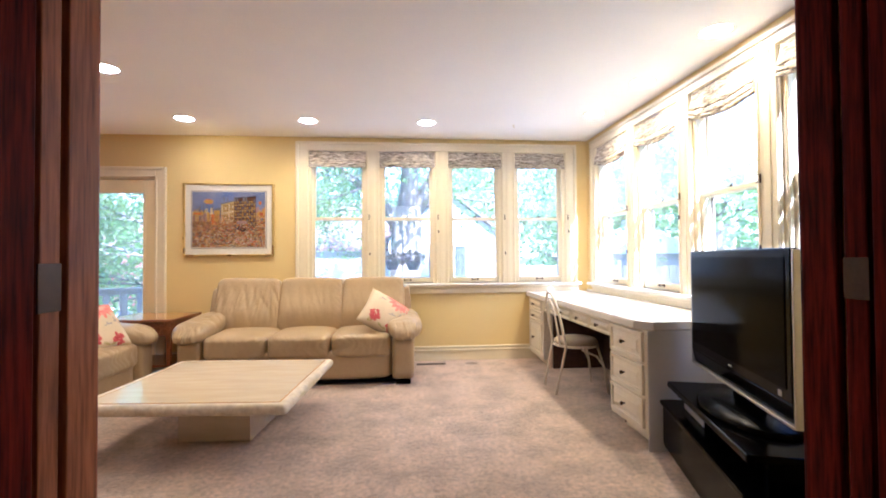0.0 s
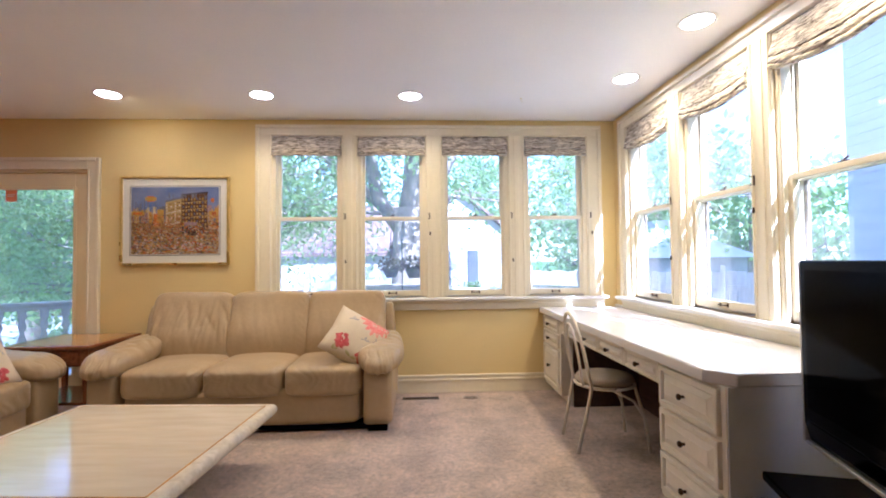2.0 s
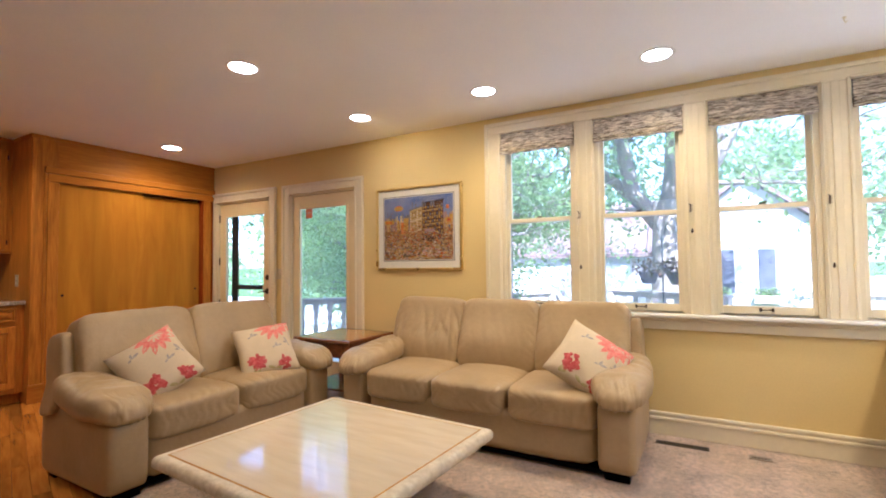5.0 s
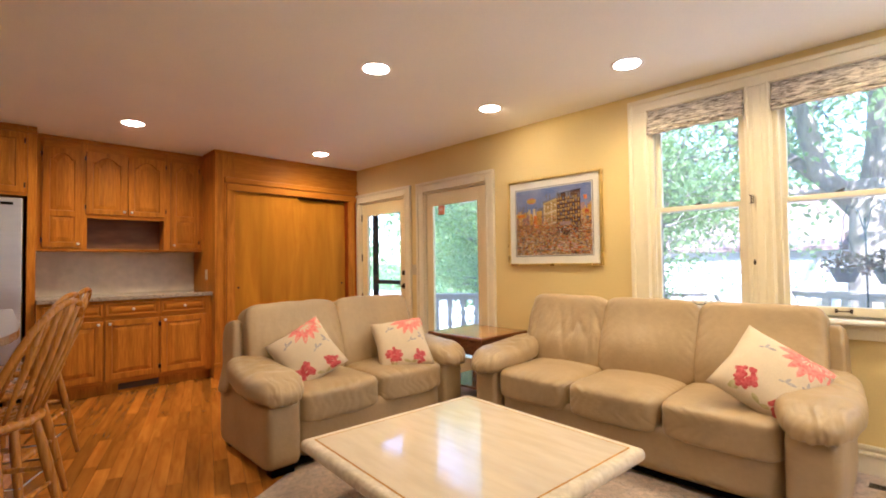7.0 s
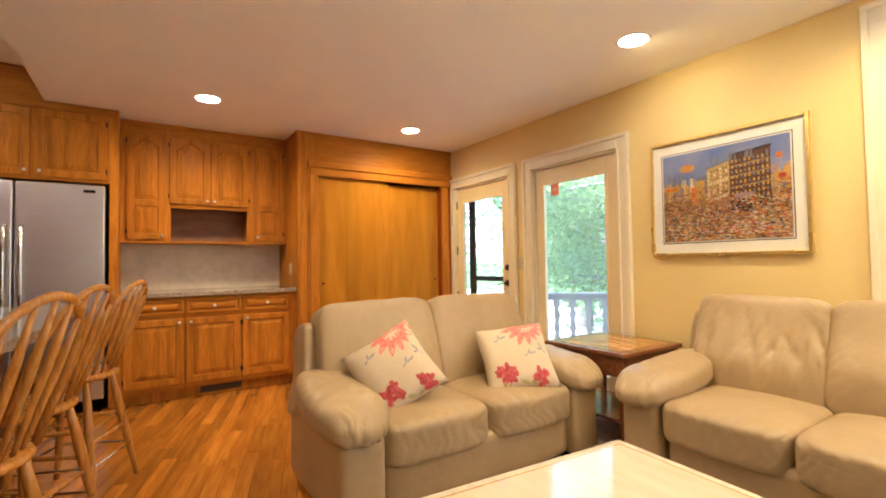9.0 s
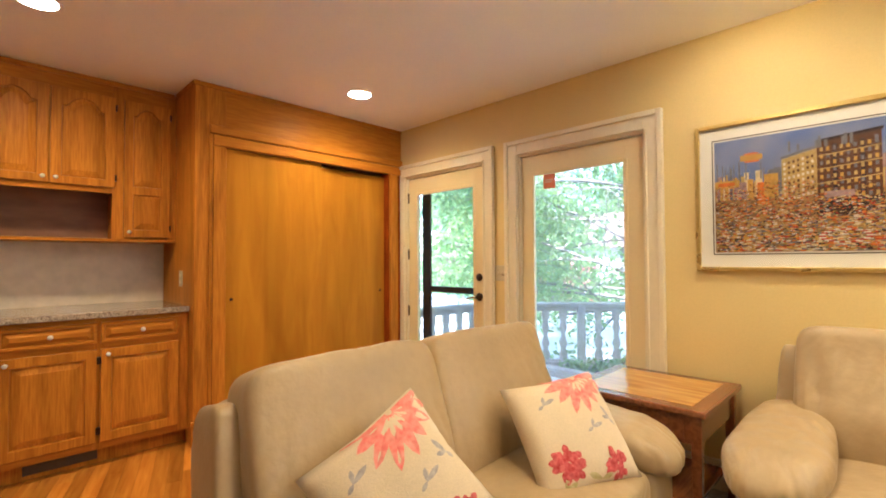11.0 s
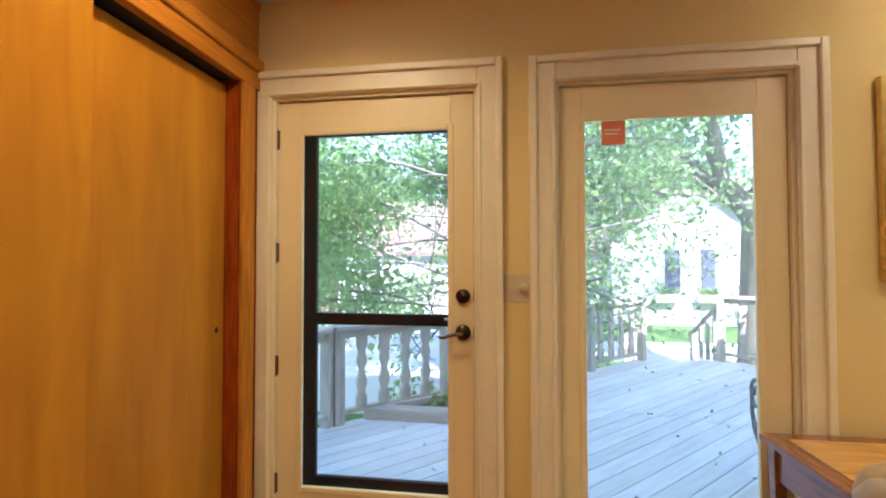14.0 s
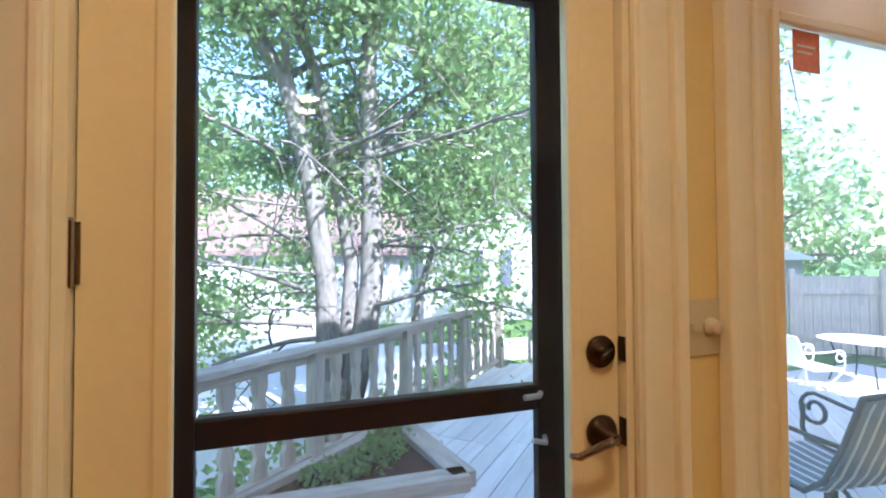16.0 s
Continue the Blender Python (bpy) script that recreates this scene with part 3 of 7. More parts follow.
def glazed_door(tag, span, glass, label, y0=0.022):
    """Jambs and a slab with one long pane; local y outwards."""
    root = tagged(new(tag), label, "door", kind="structure")
    root.matrix_world = AT_NORTH
    a, b = span
    bm = bmesh.new()
    box(bm, a, 0.001, -0.012, a + 0.016, 0.139, DOOR_TOP)
    box(bm, b - 0.016, 0.001, -0.012, b, 0.139, DOOR_TOP)
    box(bm, a + 0.016, 0.001, DOOR_TOP - 0.014, b - 0.016, 0.139, DOOR_TOP)
    part("door_jamb", bm, M_TRIM, root)
    bm = bmesh.new()
    box(bm, a + 0.016, -0.004, -0.012, b - 0.016, 0.139, 0.014, bevel=0.004)
    part("threshold", bm, M_BRONZE, root, "dark bronze threshold")
    g0, g1, h0, h1 = glass
    s0, s1, z0, z1 = a + 0.019, b - 0.019, 0.026, DOOR_TOP - 0.018
    bm = bmesh.new()
    box(bm, s0, y0, z0, g0, y0 + 0.045, z1, bevel=0.002, seg=1)
    box(bm, g1, y0, z0, s1, y0 + 0.045, z1, bevel=0.002, seg=1)
    box(bm, g0, y0, z0, g1, y0 + 0.045, h0, bevel=0.002, seg=1)
    box(bm, g0, y0, h1, g1, y0 + 0.045, z1, bevel=0.002, seg=1)
    slab = part("door_slab", bm, M_DOORPAINT, root)
    bm = bmesh.new()
    e = 0.014
    for d in ((g0 - e, y0 - 0.006, h0 - e, g0 + e, y0 + 0.012, h1 + e), (g1 - e, y0 - 0.006, h0 - e, g1 + e, y0 + 0.012, h1 + e),
              (g0 + e, y0 - 0.006, h0 - e, g1 - e, y0 + 0.012, h0 + e), (g0 + e, y0 - 0.006, h1 - e, g1 - e, y0 + 0.012, h1 + e)):
        box(bm, *d, bevel=0.005)
    part("glazing_bead", bm, M_DOORPAINT, slab)
    bm = sheet(g0 + 0.002, h0 + 0.002, g1 - 0.002, h1 - 0.002, y0 + 0.020)
    p = part("pane", bm, M_GLASS if tag == "door_2" else M_DOORGLASS, slab, "clear door glass")
    p.visible_shadow = False
    return root, slab, y0


GL1 = (-4.93, -4.207, 0.213, 1.893)
GL2 = (-3.632, -2.926, 0.213, 1.903)
d1, slab1, dy = glazed_door("door_1", DOOR1, GL1, "closed cream painted door with one full-length pane")
for z in (0.237, 0.786, 1.322, 1.863):
    bm = bmesh.new()
    lathe(bm, [(0.006, z - 0.05), (0.007, z - 0.046), (0.007, z + 0.046), (0.006, z + 0.05)], 8, (-5.046, 0.014))
    box(bm, -5.043, 0.019, z - 0.045, -5.034, 0.023, z + 0.045)
    part("hinge", bm, M_NICKEL, d1, "tarnished butt hinge")
bm = bmesh.new()
lathe(bm, [(0.032, 0.020), (0.033, 0.014), (0.030, 0.009), (0.012, 0.008), (0.011, 0.000), (0.004, -0.002)], 18, axis="y")
box(bm, -0.016, -0.008, -0.004, 0.016, 0.004, 0.004, bevel=0.003, m=pose(0, 0, 0, 0, -35, 0))
bmesh.ops.translate(bm, verts=bm.verts, vec=(-4.152, 0.0, 1.122))
part("deadbolt", bm, M_BRONZE, slab1, "round bronze deadbolt turn", smooth=True)
bm = bmesh.new()
lathe(bm, [(0.034, 0.020), (0.035, 0.013), (0.030, 0.006), (0.013, 0.004), (0.011, -0.030)], 18, axis="y")
bmesh.ops.translate(bm, verts=bm.verts, vec=(-4.152, 0.0, 0.960))
part("lever_rose", bm, M_BRONZE, slab1, "round bronze rose", smooth=True)
bm = bmesh.new()
tube(bm, [(0, -0.026, 0), (-0.030, -0.036, -0.001), (-0.060, -0.036, -0.009), (-0.088, -0.034, -0.018), (-0.105, -0.031, -0.014)], [0.010, 0.009, 0.008, 0.007, 0.005], 8)
bmesh.ops.translate(bm, verts=bm.verts, vec=(-4.152, 0.0, 0.960))
part("lever_handle", bm, M_NICKEL, slab1, "bronze lever handle with a worn shine", smooth=True)
bm = boxes((-4.1045, 0.004, 0.93, -4.1005, 0.021, 0.985), (-4.1045, 0.004, 1.10, -4.1005, 0.021, 1.15))
part("strike_plate", bm, M_BRONZE, d1, "dark strike plates")
_, slab2, dy = glazed_door("door_2", DOOR2, GL2, "fixed cream painted door panel with one full-length pane")
bm = boxes((-3.545, 0.0375, 1.785, -3.445, 0.0385, 1.890))
part("window_sticker", bm, material("orange_sticker", (0.85, 0.27, 0.14), 0.6, grain=0.15, grain_scale=60, stain=0.1), slab2, "orange warning sticker on the glass")
bm = boxes((-3.530, 0.0365, 1.847, -3.463, 0.0372, 1.853), (-3.530, 0.0365, 1.831, -3.475, 0.0372, 1.837))
part("sticker_lines", bm, M_MAT, slab2, "pale illegible printed lines")

# storm door outside the first door
sd = tagged(new("storm_door"), "dark brown aluminium storm door with a push bar", "door")
sd.matrix_world = AT_NORTH
bm = bmesh.new()
box(bm, -5.02, 0.175, 0.0, -4.915, 0.205, 2.04, bevel=0.004)
box(bm, -4.203, 0.175, 0.0, -4.12, 0.205, 2.04, bevel=0.004)
box(bm, -4.915, 0.175, 1.915, -4.203, 0.205, 2.04, bevel=0.004)
box(bm, -4.915, 0.175, 0.0, -4.203, 0.205, 0.205, bevel=0.004)
box(bm, -4.915, 0.172, 0.962, -4.203, 0.208, 1.020, bevel=0.006)
part("door_frame", bm, M_SCREENDOOR, sd)
STORM_GLASS = clear_glass("storm_glass", (0.95, 0.965, 0.965), haze=0.05)
for za, zb in ((0.207, 0.960), (1.022, 1.913)):
    g = part("pane", sheet(-4.913, za, -4.205, zb, 0.189), STORM_GLASS, sd)
    g.visible_shadow = False
bm = bmesh.new()
tube(bm, [(-4.20, 0.172, 1.00), (-4.215, 0.150, 1.002), (-4.255, 0.146, 1.002)], 0.007, 8)
tube(bm, [(-4.19, 0.172, 0.90), (-4.20, 0.150, 0.895), (-4.235, 0.148, 0.905)], 0.006, 8)
part("handle", bm, M_SILVER, sd, "small silver storm door latch")

# Baseboards
bm = bmesh.new()
for a, b in ((-2.675, E_X - 0.01),):
    box(bm, a, N_Y - 0.018, 0.0, b, N_Y, 0.125, bevel=0.003, seg=1)
    box(bm, a, N_Y - 0.026, 0.105, b, N_Y, 0.128, bevel=0.006)
    box(bm, a, N_Y - 0.022, 0.140, b, N_Y, 0.165, bevel=0.007)
    box(bm, a, N_Y - 0.014, 0.126, b, N_Y, 0.142)
a, b = DOOR1[1] + 0.113, DOOR2[0] - 0.114
box(bm, a, N_Y - 0.018, 0.0, b, N_Y, 0.125)
box(bm, a, N_Y - 0.026, 0.105, b, N_Y, 0.128, bevel=0.006)
box(bm, a, N_Y - 0.022, 0.140, b, N_Y, 0.165, bevel=0.007)
box(bm, E_X - 0.018, 1.36, 0.0, E_X, N_Y - 0.03, 0.125)
box(bm, E_X - 0.022, 1.36, 0.125, E_X, N_Y - 0.03, 0.165, bevel=0.007)
structure("baseboard", bm, M_TRIM, "tall cream painted baseboard with a moulded cap", "baseboard")

# Doorway with sliding pocket doors of dark wood
dw = tagged(new("doorway"), "dark stained wooden doorway jambs with pocket doors slid back", "doorway", kind="structure")
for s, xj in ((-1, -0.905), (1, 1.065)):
    # left front wood coloured lighter, as lit by the windows; right stays dark
    mat = M_JAMB_PALE if s < 0 else M_MAHOG
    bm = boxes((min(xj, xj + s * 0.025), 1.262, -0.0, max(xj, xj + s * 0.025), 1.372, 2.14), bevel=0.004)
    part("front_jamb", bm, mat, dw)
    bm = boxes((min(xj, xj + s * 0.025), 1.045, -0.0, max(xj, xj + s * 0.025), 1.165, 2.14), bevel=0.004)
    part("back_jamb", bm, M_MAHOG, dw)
    x0 = xj + s * 0.004
    bm = boxes((min(x0, x0 + s * 0.02), 1.182, 0.005, max(x0, x0 + s * 0.02), 1.244, 2.13), bevel=0.004)
    pd = part("pocket_door_edge", bm, mat, dw)
    xe = xj + s * 0.002
    bm = boxes((min(xe, xe + s * 0.004), 1.176, 1.05, max(xe, xe + s * 0.004), 1.246, 1.16), bevel=0.001, seg=1)
    part("latch_plate", bm, M_BRONZE, pd, "dark bronze pocket door latch plate")
    bm = bmesh.new()
    xa, xb = sorted((xj + s * 0.004, xj + s * 0.14))
    box(bm, xa, 1.02, 0, xb, 1.058, 2.25, bevel=0.008)
    box(bm, xa, 1.362, 0, xb, 1.385, 2.25, bevel=0.008)
    part("jamb_casing", bm, mat, dw)
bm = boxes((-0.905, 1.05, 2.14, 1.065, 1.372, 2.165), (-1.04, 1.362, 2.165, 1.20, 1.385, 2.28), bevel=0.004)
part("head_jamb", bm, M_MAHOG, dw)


# Recessed lamps
def downlight(x, y, aim=None, power=LAMP_POWER, r=0.085, z=CEIL):
    root = thing("recessed_light", "lit round recessed ceiling light with white trim", "ceiling light", "recessed ceiling lights", pose(x, y, z))
    bm = bmesh.new()
    lathe(bm, [(r + 0.020, -0.0005), (r + 0.016, -0.0025), (r + 0.002, -0.0035), (r - 0.002, -0.001)], 28)
    part("trim_ring", bm, M_LAMP_TRIM, root, smooth=True)
    bm = bmesh.new()
    lathe(bm, [(r - 0.002, -0.0012), (r - 0.006, -0.0038)], 28)
    part("diffuser", bm, M_LAMP_GLOW, root)
    lt = bpy.data.lights.new("downlight", "AREA")
    lt.shape, lt.size, lt.energy, lt.color = "DISK", 0.13, power, LAMP_WARM
    lt.spread = radians(150)
    lo = new("downlight", lt)
    e = Vector((x, y, z - 0.014))
    lo.matrix_world = look(e, aim if aim else (x, y + 0.0001, 0))
    return root


DOWNLIGHTS = [(-1.05, 4.69), (0.12, 4.69), (1.705, 4.31), (1.75, 3.51), (1.78, 2.70), (-2.225, 3.52), (-4.58, 4.44), (-4.63, 2.60)]
for x, y in DOWNLIGHTS:
    downlight(x, y, power=LAMP_POWER * (1.1 if x < -4 else 1.0))
# unseen kitchen lamps, added as recessed lights in place of the reflected pendants
for x, y in ((-4.4, 0.95), (-3.2, 0.95), (-2.2, 0.4)):
    downlight(x, y, power=LAMP_POWER * 0.25, z=2.78)
downlight(-2.22, 4.69, aim=(-2.0, 5.31, 1.75), power=LAMP_POWER * 0.32)
# small sprinkler or hook near the corner
root = thing("ceiling_hook", "tiny white hook screwed into the ceiling", "hook", at=pose(1.02, 4.72, CEIL))
bm = bmesh.new()
tube(bm, [(0, 0, 0), (0, 0, -0.02), (0.006, 0, -0.03), (0.012, 0, -0.022)], 0.003, 6)
part("hook", bm, M_TRIM, root)
bm = bmesh.new()
lathe(bm, [(0.010, 0), (0.009, -0.004), (0.004, -0.006)], 10)
part("base", bm, M_TRIM, root)

# switch plate between the doors
sw = thing("light_switch", "cream double switch plate with toggle and dimmer knob", "light switch", at=pose(-3.912, N_Y, 1.161))
part("plate", boxes((-0.058, -0.006, -0.061, 0.058, 0.0, 0.061), bevel=0.003), M_PLATE, sw)
part("toggle", boxes((-0.030, -0.018, -0.006, -0.022, -0.006, 0.012), bevel=0.002), M_PLATE, sw)
bm = bmesh.new()
lathe(bm, [(0.020, -0.006), (0.020, -0.012), (0.016, -0.016), (0.014, -0.026), (0.012, -0.028)], 18, axis="y")
bmesh.ops.translate(bm, verts=bm.verts, vec=(0.027, 0, 0))
part("dimmer_knob", bm, M_PLATE, sw, smooth=True)


# Floor registers
def register(x0, y0, x1, y1, n, label, mat, along_x):
    root = thing("floor_register", label, "floor vent", at=pose((x0 + x1) / 2, (y0 + y1) / 2, 0))
    w, d = (x1 - x0) / 2, (y1 - y0) / 2
    bm = boxes((-w, -d, 0, -w + 0.014, d, 0.005), (w - 0.014, -d, 0, w, d, 0.005), (-w + 0.014, -d, 0, w - 0.014, -d + 0.014, 0.005), (-w + 0.014, d - 0.014, 0, w - 0.014, d, 0.005))
    part("frame", bm, mat, root)
    part("backing", boxes((-w + 0.014, -d + 0.014, 0.0002, w - 0.014, d - 0.014, 0.001)), M_CLOSET_DARK, root)
    for i in range(n):
        f = (i + 0.5) / n
        if along_x:
            c = -w + 0.014 + f * (2 * w - 0.028)
            bm = boxes((c - 0.003, -d + 0.014, 0.001, c + 0.003, d - 0.014, 0.004))
        else:
            c = -d + 0.014 + f * (2 * d - 0.028)
            bm = boxes((-w + 0.014, c - 0.003, 0.001, w - 0.014, c + 0.003, 0.004))
        part("slat", bm, mat, root)


register(-5.13, 4.66, -4.95, 5.06, 16, "dark metal register in the oak floor", M_VENT, False)
register(-5.13, 3.80, -4.95, 4.20, 16, "dark metal register in the oak floor beside the closet", M_VENT, False)
register(0.02, 5.10, 0.34, 5.16, 14, "brown metal register in the carpet by the wall", M_VENT, True)
register(0.56, 5.09, 0.68, 5.15, 5, "small grey metal plate in the carpet", M_VENT_L, True)
# ---- living room ----


def cushion_floral(name_at, size, label, seed):
    """A square pillow with a printed flower pattern as raised fabric petals."""
    root = thing("throw_pillow", label, "pillow", "floral pillows", name_at)
    bm = bmesh.new()
    n = 18
    grid = [[None] * (n + 1) for _ in range(2 * (n + 1))]

    def height(u, v):
        k = max(0.0, (1 - u * u) * (1 - v * v))
        return 0.085 * k ** 0.42 + 0.004 * noise.noise(Vector((u * 3 + seed, v * 3, 0)))

    def place(u, v, side):
        pull = 1 - 0.07 * (1 - abs(u)) * (abs(v) ** 4) - 0.0
        pull2 = 1 - 0.07 * (1 - abs(v)) * (abs(u) ** 4)
        return Vector((u * size / 2 * pull2, side * height(u, v), v * size / 2 * pull))
    vs = {}
    for s in (-1, 1):
        for i in range(n + 1):
            for j in range(n + 1):
                u, v = 2 * i / n - 1, 2 * j / n - 1
                edge = i in (0, n) or j in (0, n)
                key = (0 if edge else s, i, j)
                if key not in vs:
                    p = place(u, v, s)
                    if edge:
                        p.y = 0
                    vs[key] = bm.verts.new(p)

    def g(s, i, j):
        return vs[(0 if i in (0, n) or j in (0, n) else s, i, j)]
    for s in (-1, 1):
        for i in range(n):
            for j in range(n):
                f = [g(s, i, j), g(s, i + 1, j), g(s, i + 1, j + 1), g(s, i, j + 1)]
                bm.faces.new(f if s < 0 else list(reversed(f)))
    part("cover", bm, M_PILLOW, root, smooth=True)

    def motif(cx, cz, shape, mat, name):
        bm = bmesh.new()
        for ring in shape:
            pts = []
            for (a, b) in ring:
                x, z = cx + a, cz + b
                u, v = max(-0.97, min(0.97, 2 * x / size)), max(-0.97, min(0.97, 2 * z / size))
                p = place(u, v, -1)
                p.y -= 0.0016
                pts.append(bm.verts.new(p))
            mx_, mz_ = sum(p.co.x for p in pts) / len(pts), sum(p.co.z for p in pts) / len(pts)
            mid = place(max(-0.97, min(0.97, 2 * mx_ / size)), max(-0.97, min(0.97, 2 * mz_ / size)), -1)
            c = bm.verts.new(mid + Vector((0, -0.0020, 0)))
            for k in range(len(pts)):
                bm.faces.new((pts[k], pts[(k + 1) % len(pts)], c))
        part(name, bm, mat, root)

    def leafshape(ang, length, width, off=0.0):
        c, s = math.cos(ang), math.sin(ang)
        out = []
        for f, w in ((0, 0.15), (0.3, 0.8), (0.6, 1.0), (0.85, 0.6), (1.0, 0.0), (0.85, -0.6), (0.6, -1.0), (0.3, -0.8), (0, -0.15)):
            a, b = off + f * length, w * width
            out.append((a * c - b * s, a * s + b * c))
        return out
    rng = random.Random(int(seed * 10))
    # a round peony, a smaller one, a pointed coral bloom, and grey birds
    peony = [leafshape(rng.uniform(0, 6.28), rng.uniform(0.022, 0.042), 0.013, rng.uniform(0, 0.040)) for _ in range(44)]
    motif(-0.09, -0.11, peony, M_PEONY, "printed_flower")
    peony2 = [leafshape(rng.uniform(0, 6.28), rng.uniform(0.018, 0.036), 0.012, rng.uniform(0, 0.034)) for _ in range(36)]
    motif(0.10, -0.15, peony2, M_PEONY, "printed_flower")
    bloom = [leafshape(math.pi * (0.95 + 1.05 * k / 8), rng.uniform(0.11, 0.17), 0.020, 0.01) for k in range(9)]
    for petal in bloom:
        motif(0.09, 0.19, [petal], M_CORAL, "printed_petal")
    for bx, bz, an in ((-0.10, 0.10, 0.3), (0.05, -0.02, 0.2), (0.15, 0.0, 1.9)):
        bird = [leafshape(an, 0.055, 0.008), leafshape(an + 0.9, 0.035, 0.007), leafshape(an + 3.3, 0.028, 0.006)]
        motif(bx, bz, bird, M_BIRD, "printed_bird")
    motif(-0.13, -0.19, [leafshape(1.2, 0.06, 0.012), leafshape(0.3, 0.05, 0.010)], M_LEAFPRINT, "printed_leaf")
    motif(0.02, -0.19, [leafshape(2.6, 0.06, 0.012), leafshape(0.2, 0.05, 0.010)], M_LEAFPRINT, "printed_leaf")
    return root


M_PILLOW = material("pillow_linen", (0.70, 0.58, 0.40), 0.85, grain=0.10, grain_scale=220, stain=0.05, stain_scale=6, bump=0.25, bump_scale=320)
M_PEONY = material("print_crimson", (0.42, 0.03, 0.035), 0.85, grain_scale=70, second=(0.68, 0.16, 0.15), stain=0.2, stain_scale=40)
M_CORAL = material("print_coral", (0.75, 0.16, 0.14), 0.85, grain_scale=50, second=(0.80, 0.36, 0.29), stain=0.1, stain_scale=40)
M_BIRD = material("print_grey", (0.32, 0.29, 0.30), 0.85, grain_scale=60, second=(0.5, 0.45, 0.42), stain=0.1, stain_scale=40)
M_LEAFPRINT = material("print_olive", (0.42, 0.36, 0.14), 0.85, grain_scale=60, second=(0.6, 0.52, 0.3), stain=0.1, stain_scale=40)


def crease(a, b, c):
    """Soft ridges with sharp valleys, 0 on a ridge and 1 in a valley."""
    return max(0.0, 1 - abs(noise.noise(Vector((a, b, c))) * 3.2)) ** 1.4


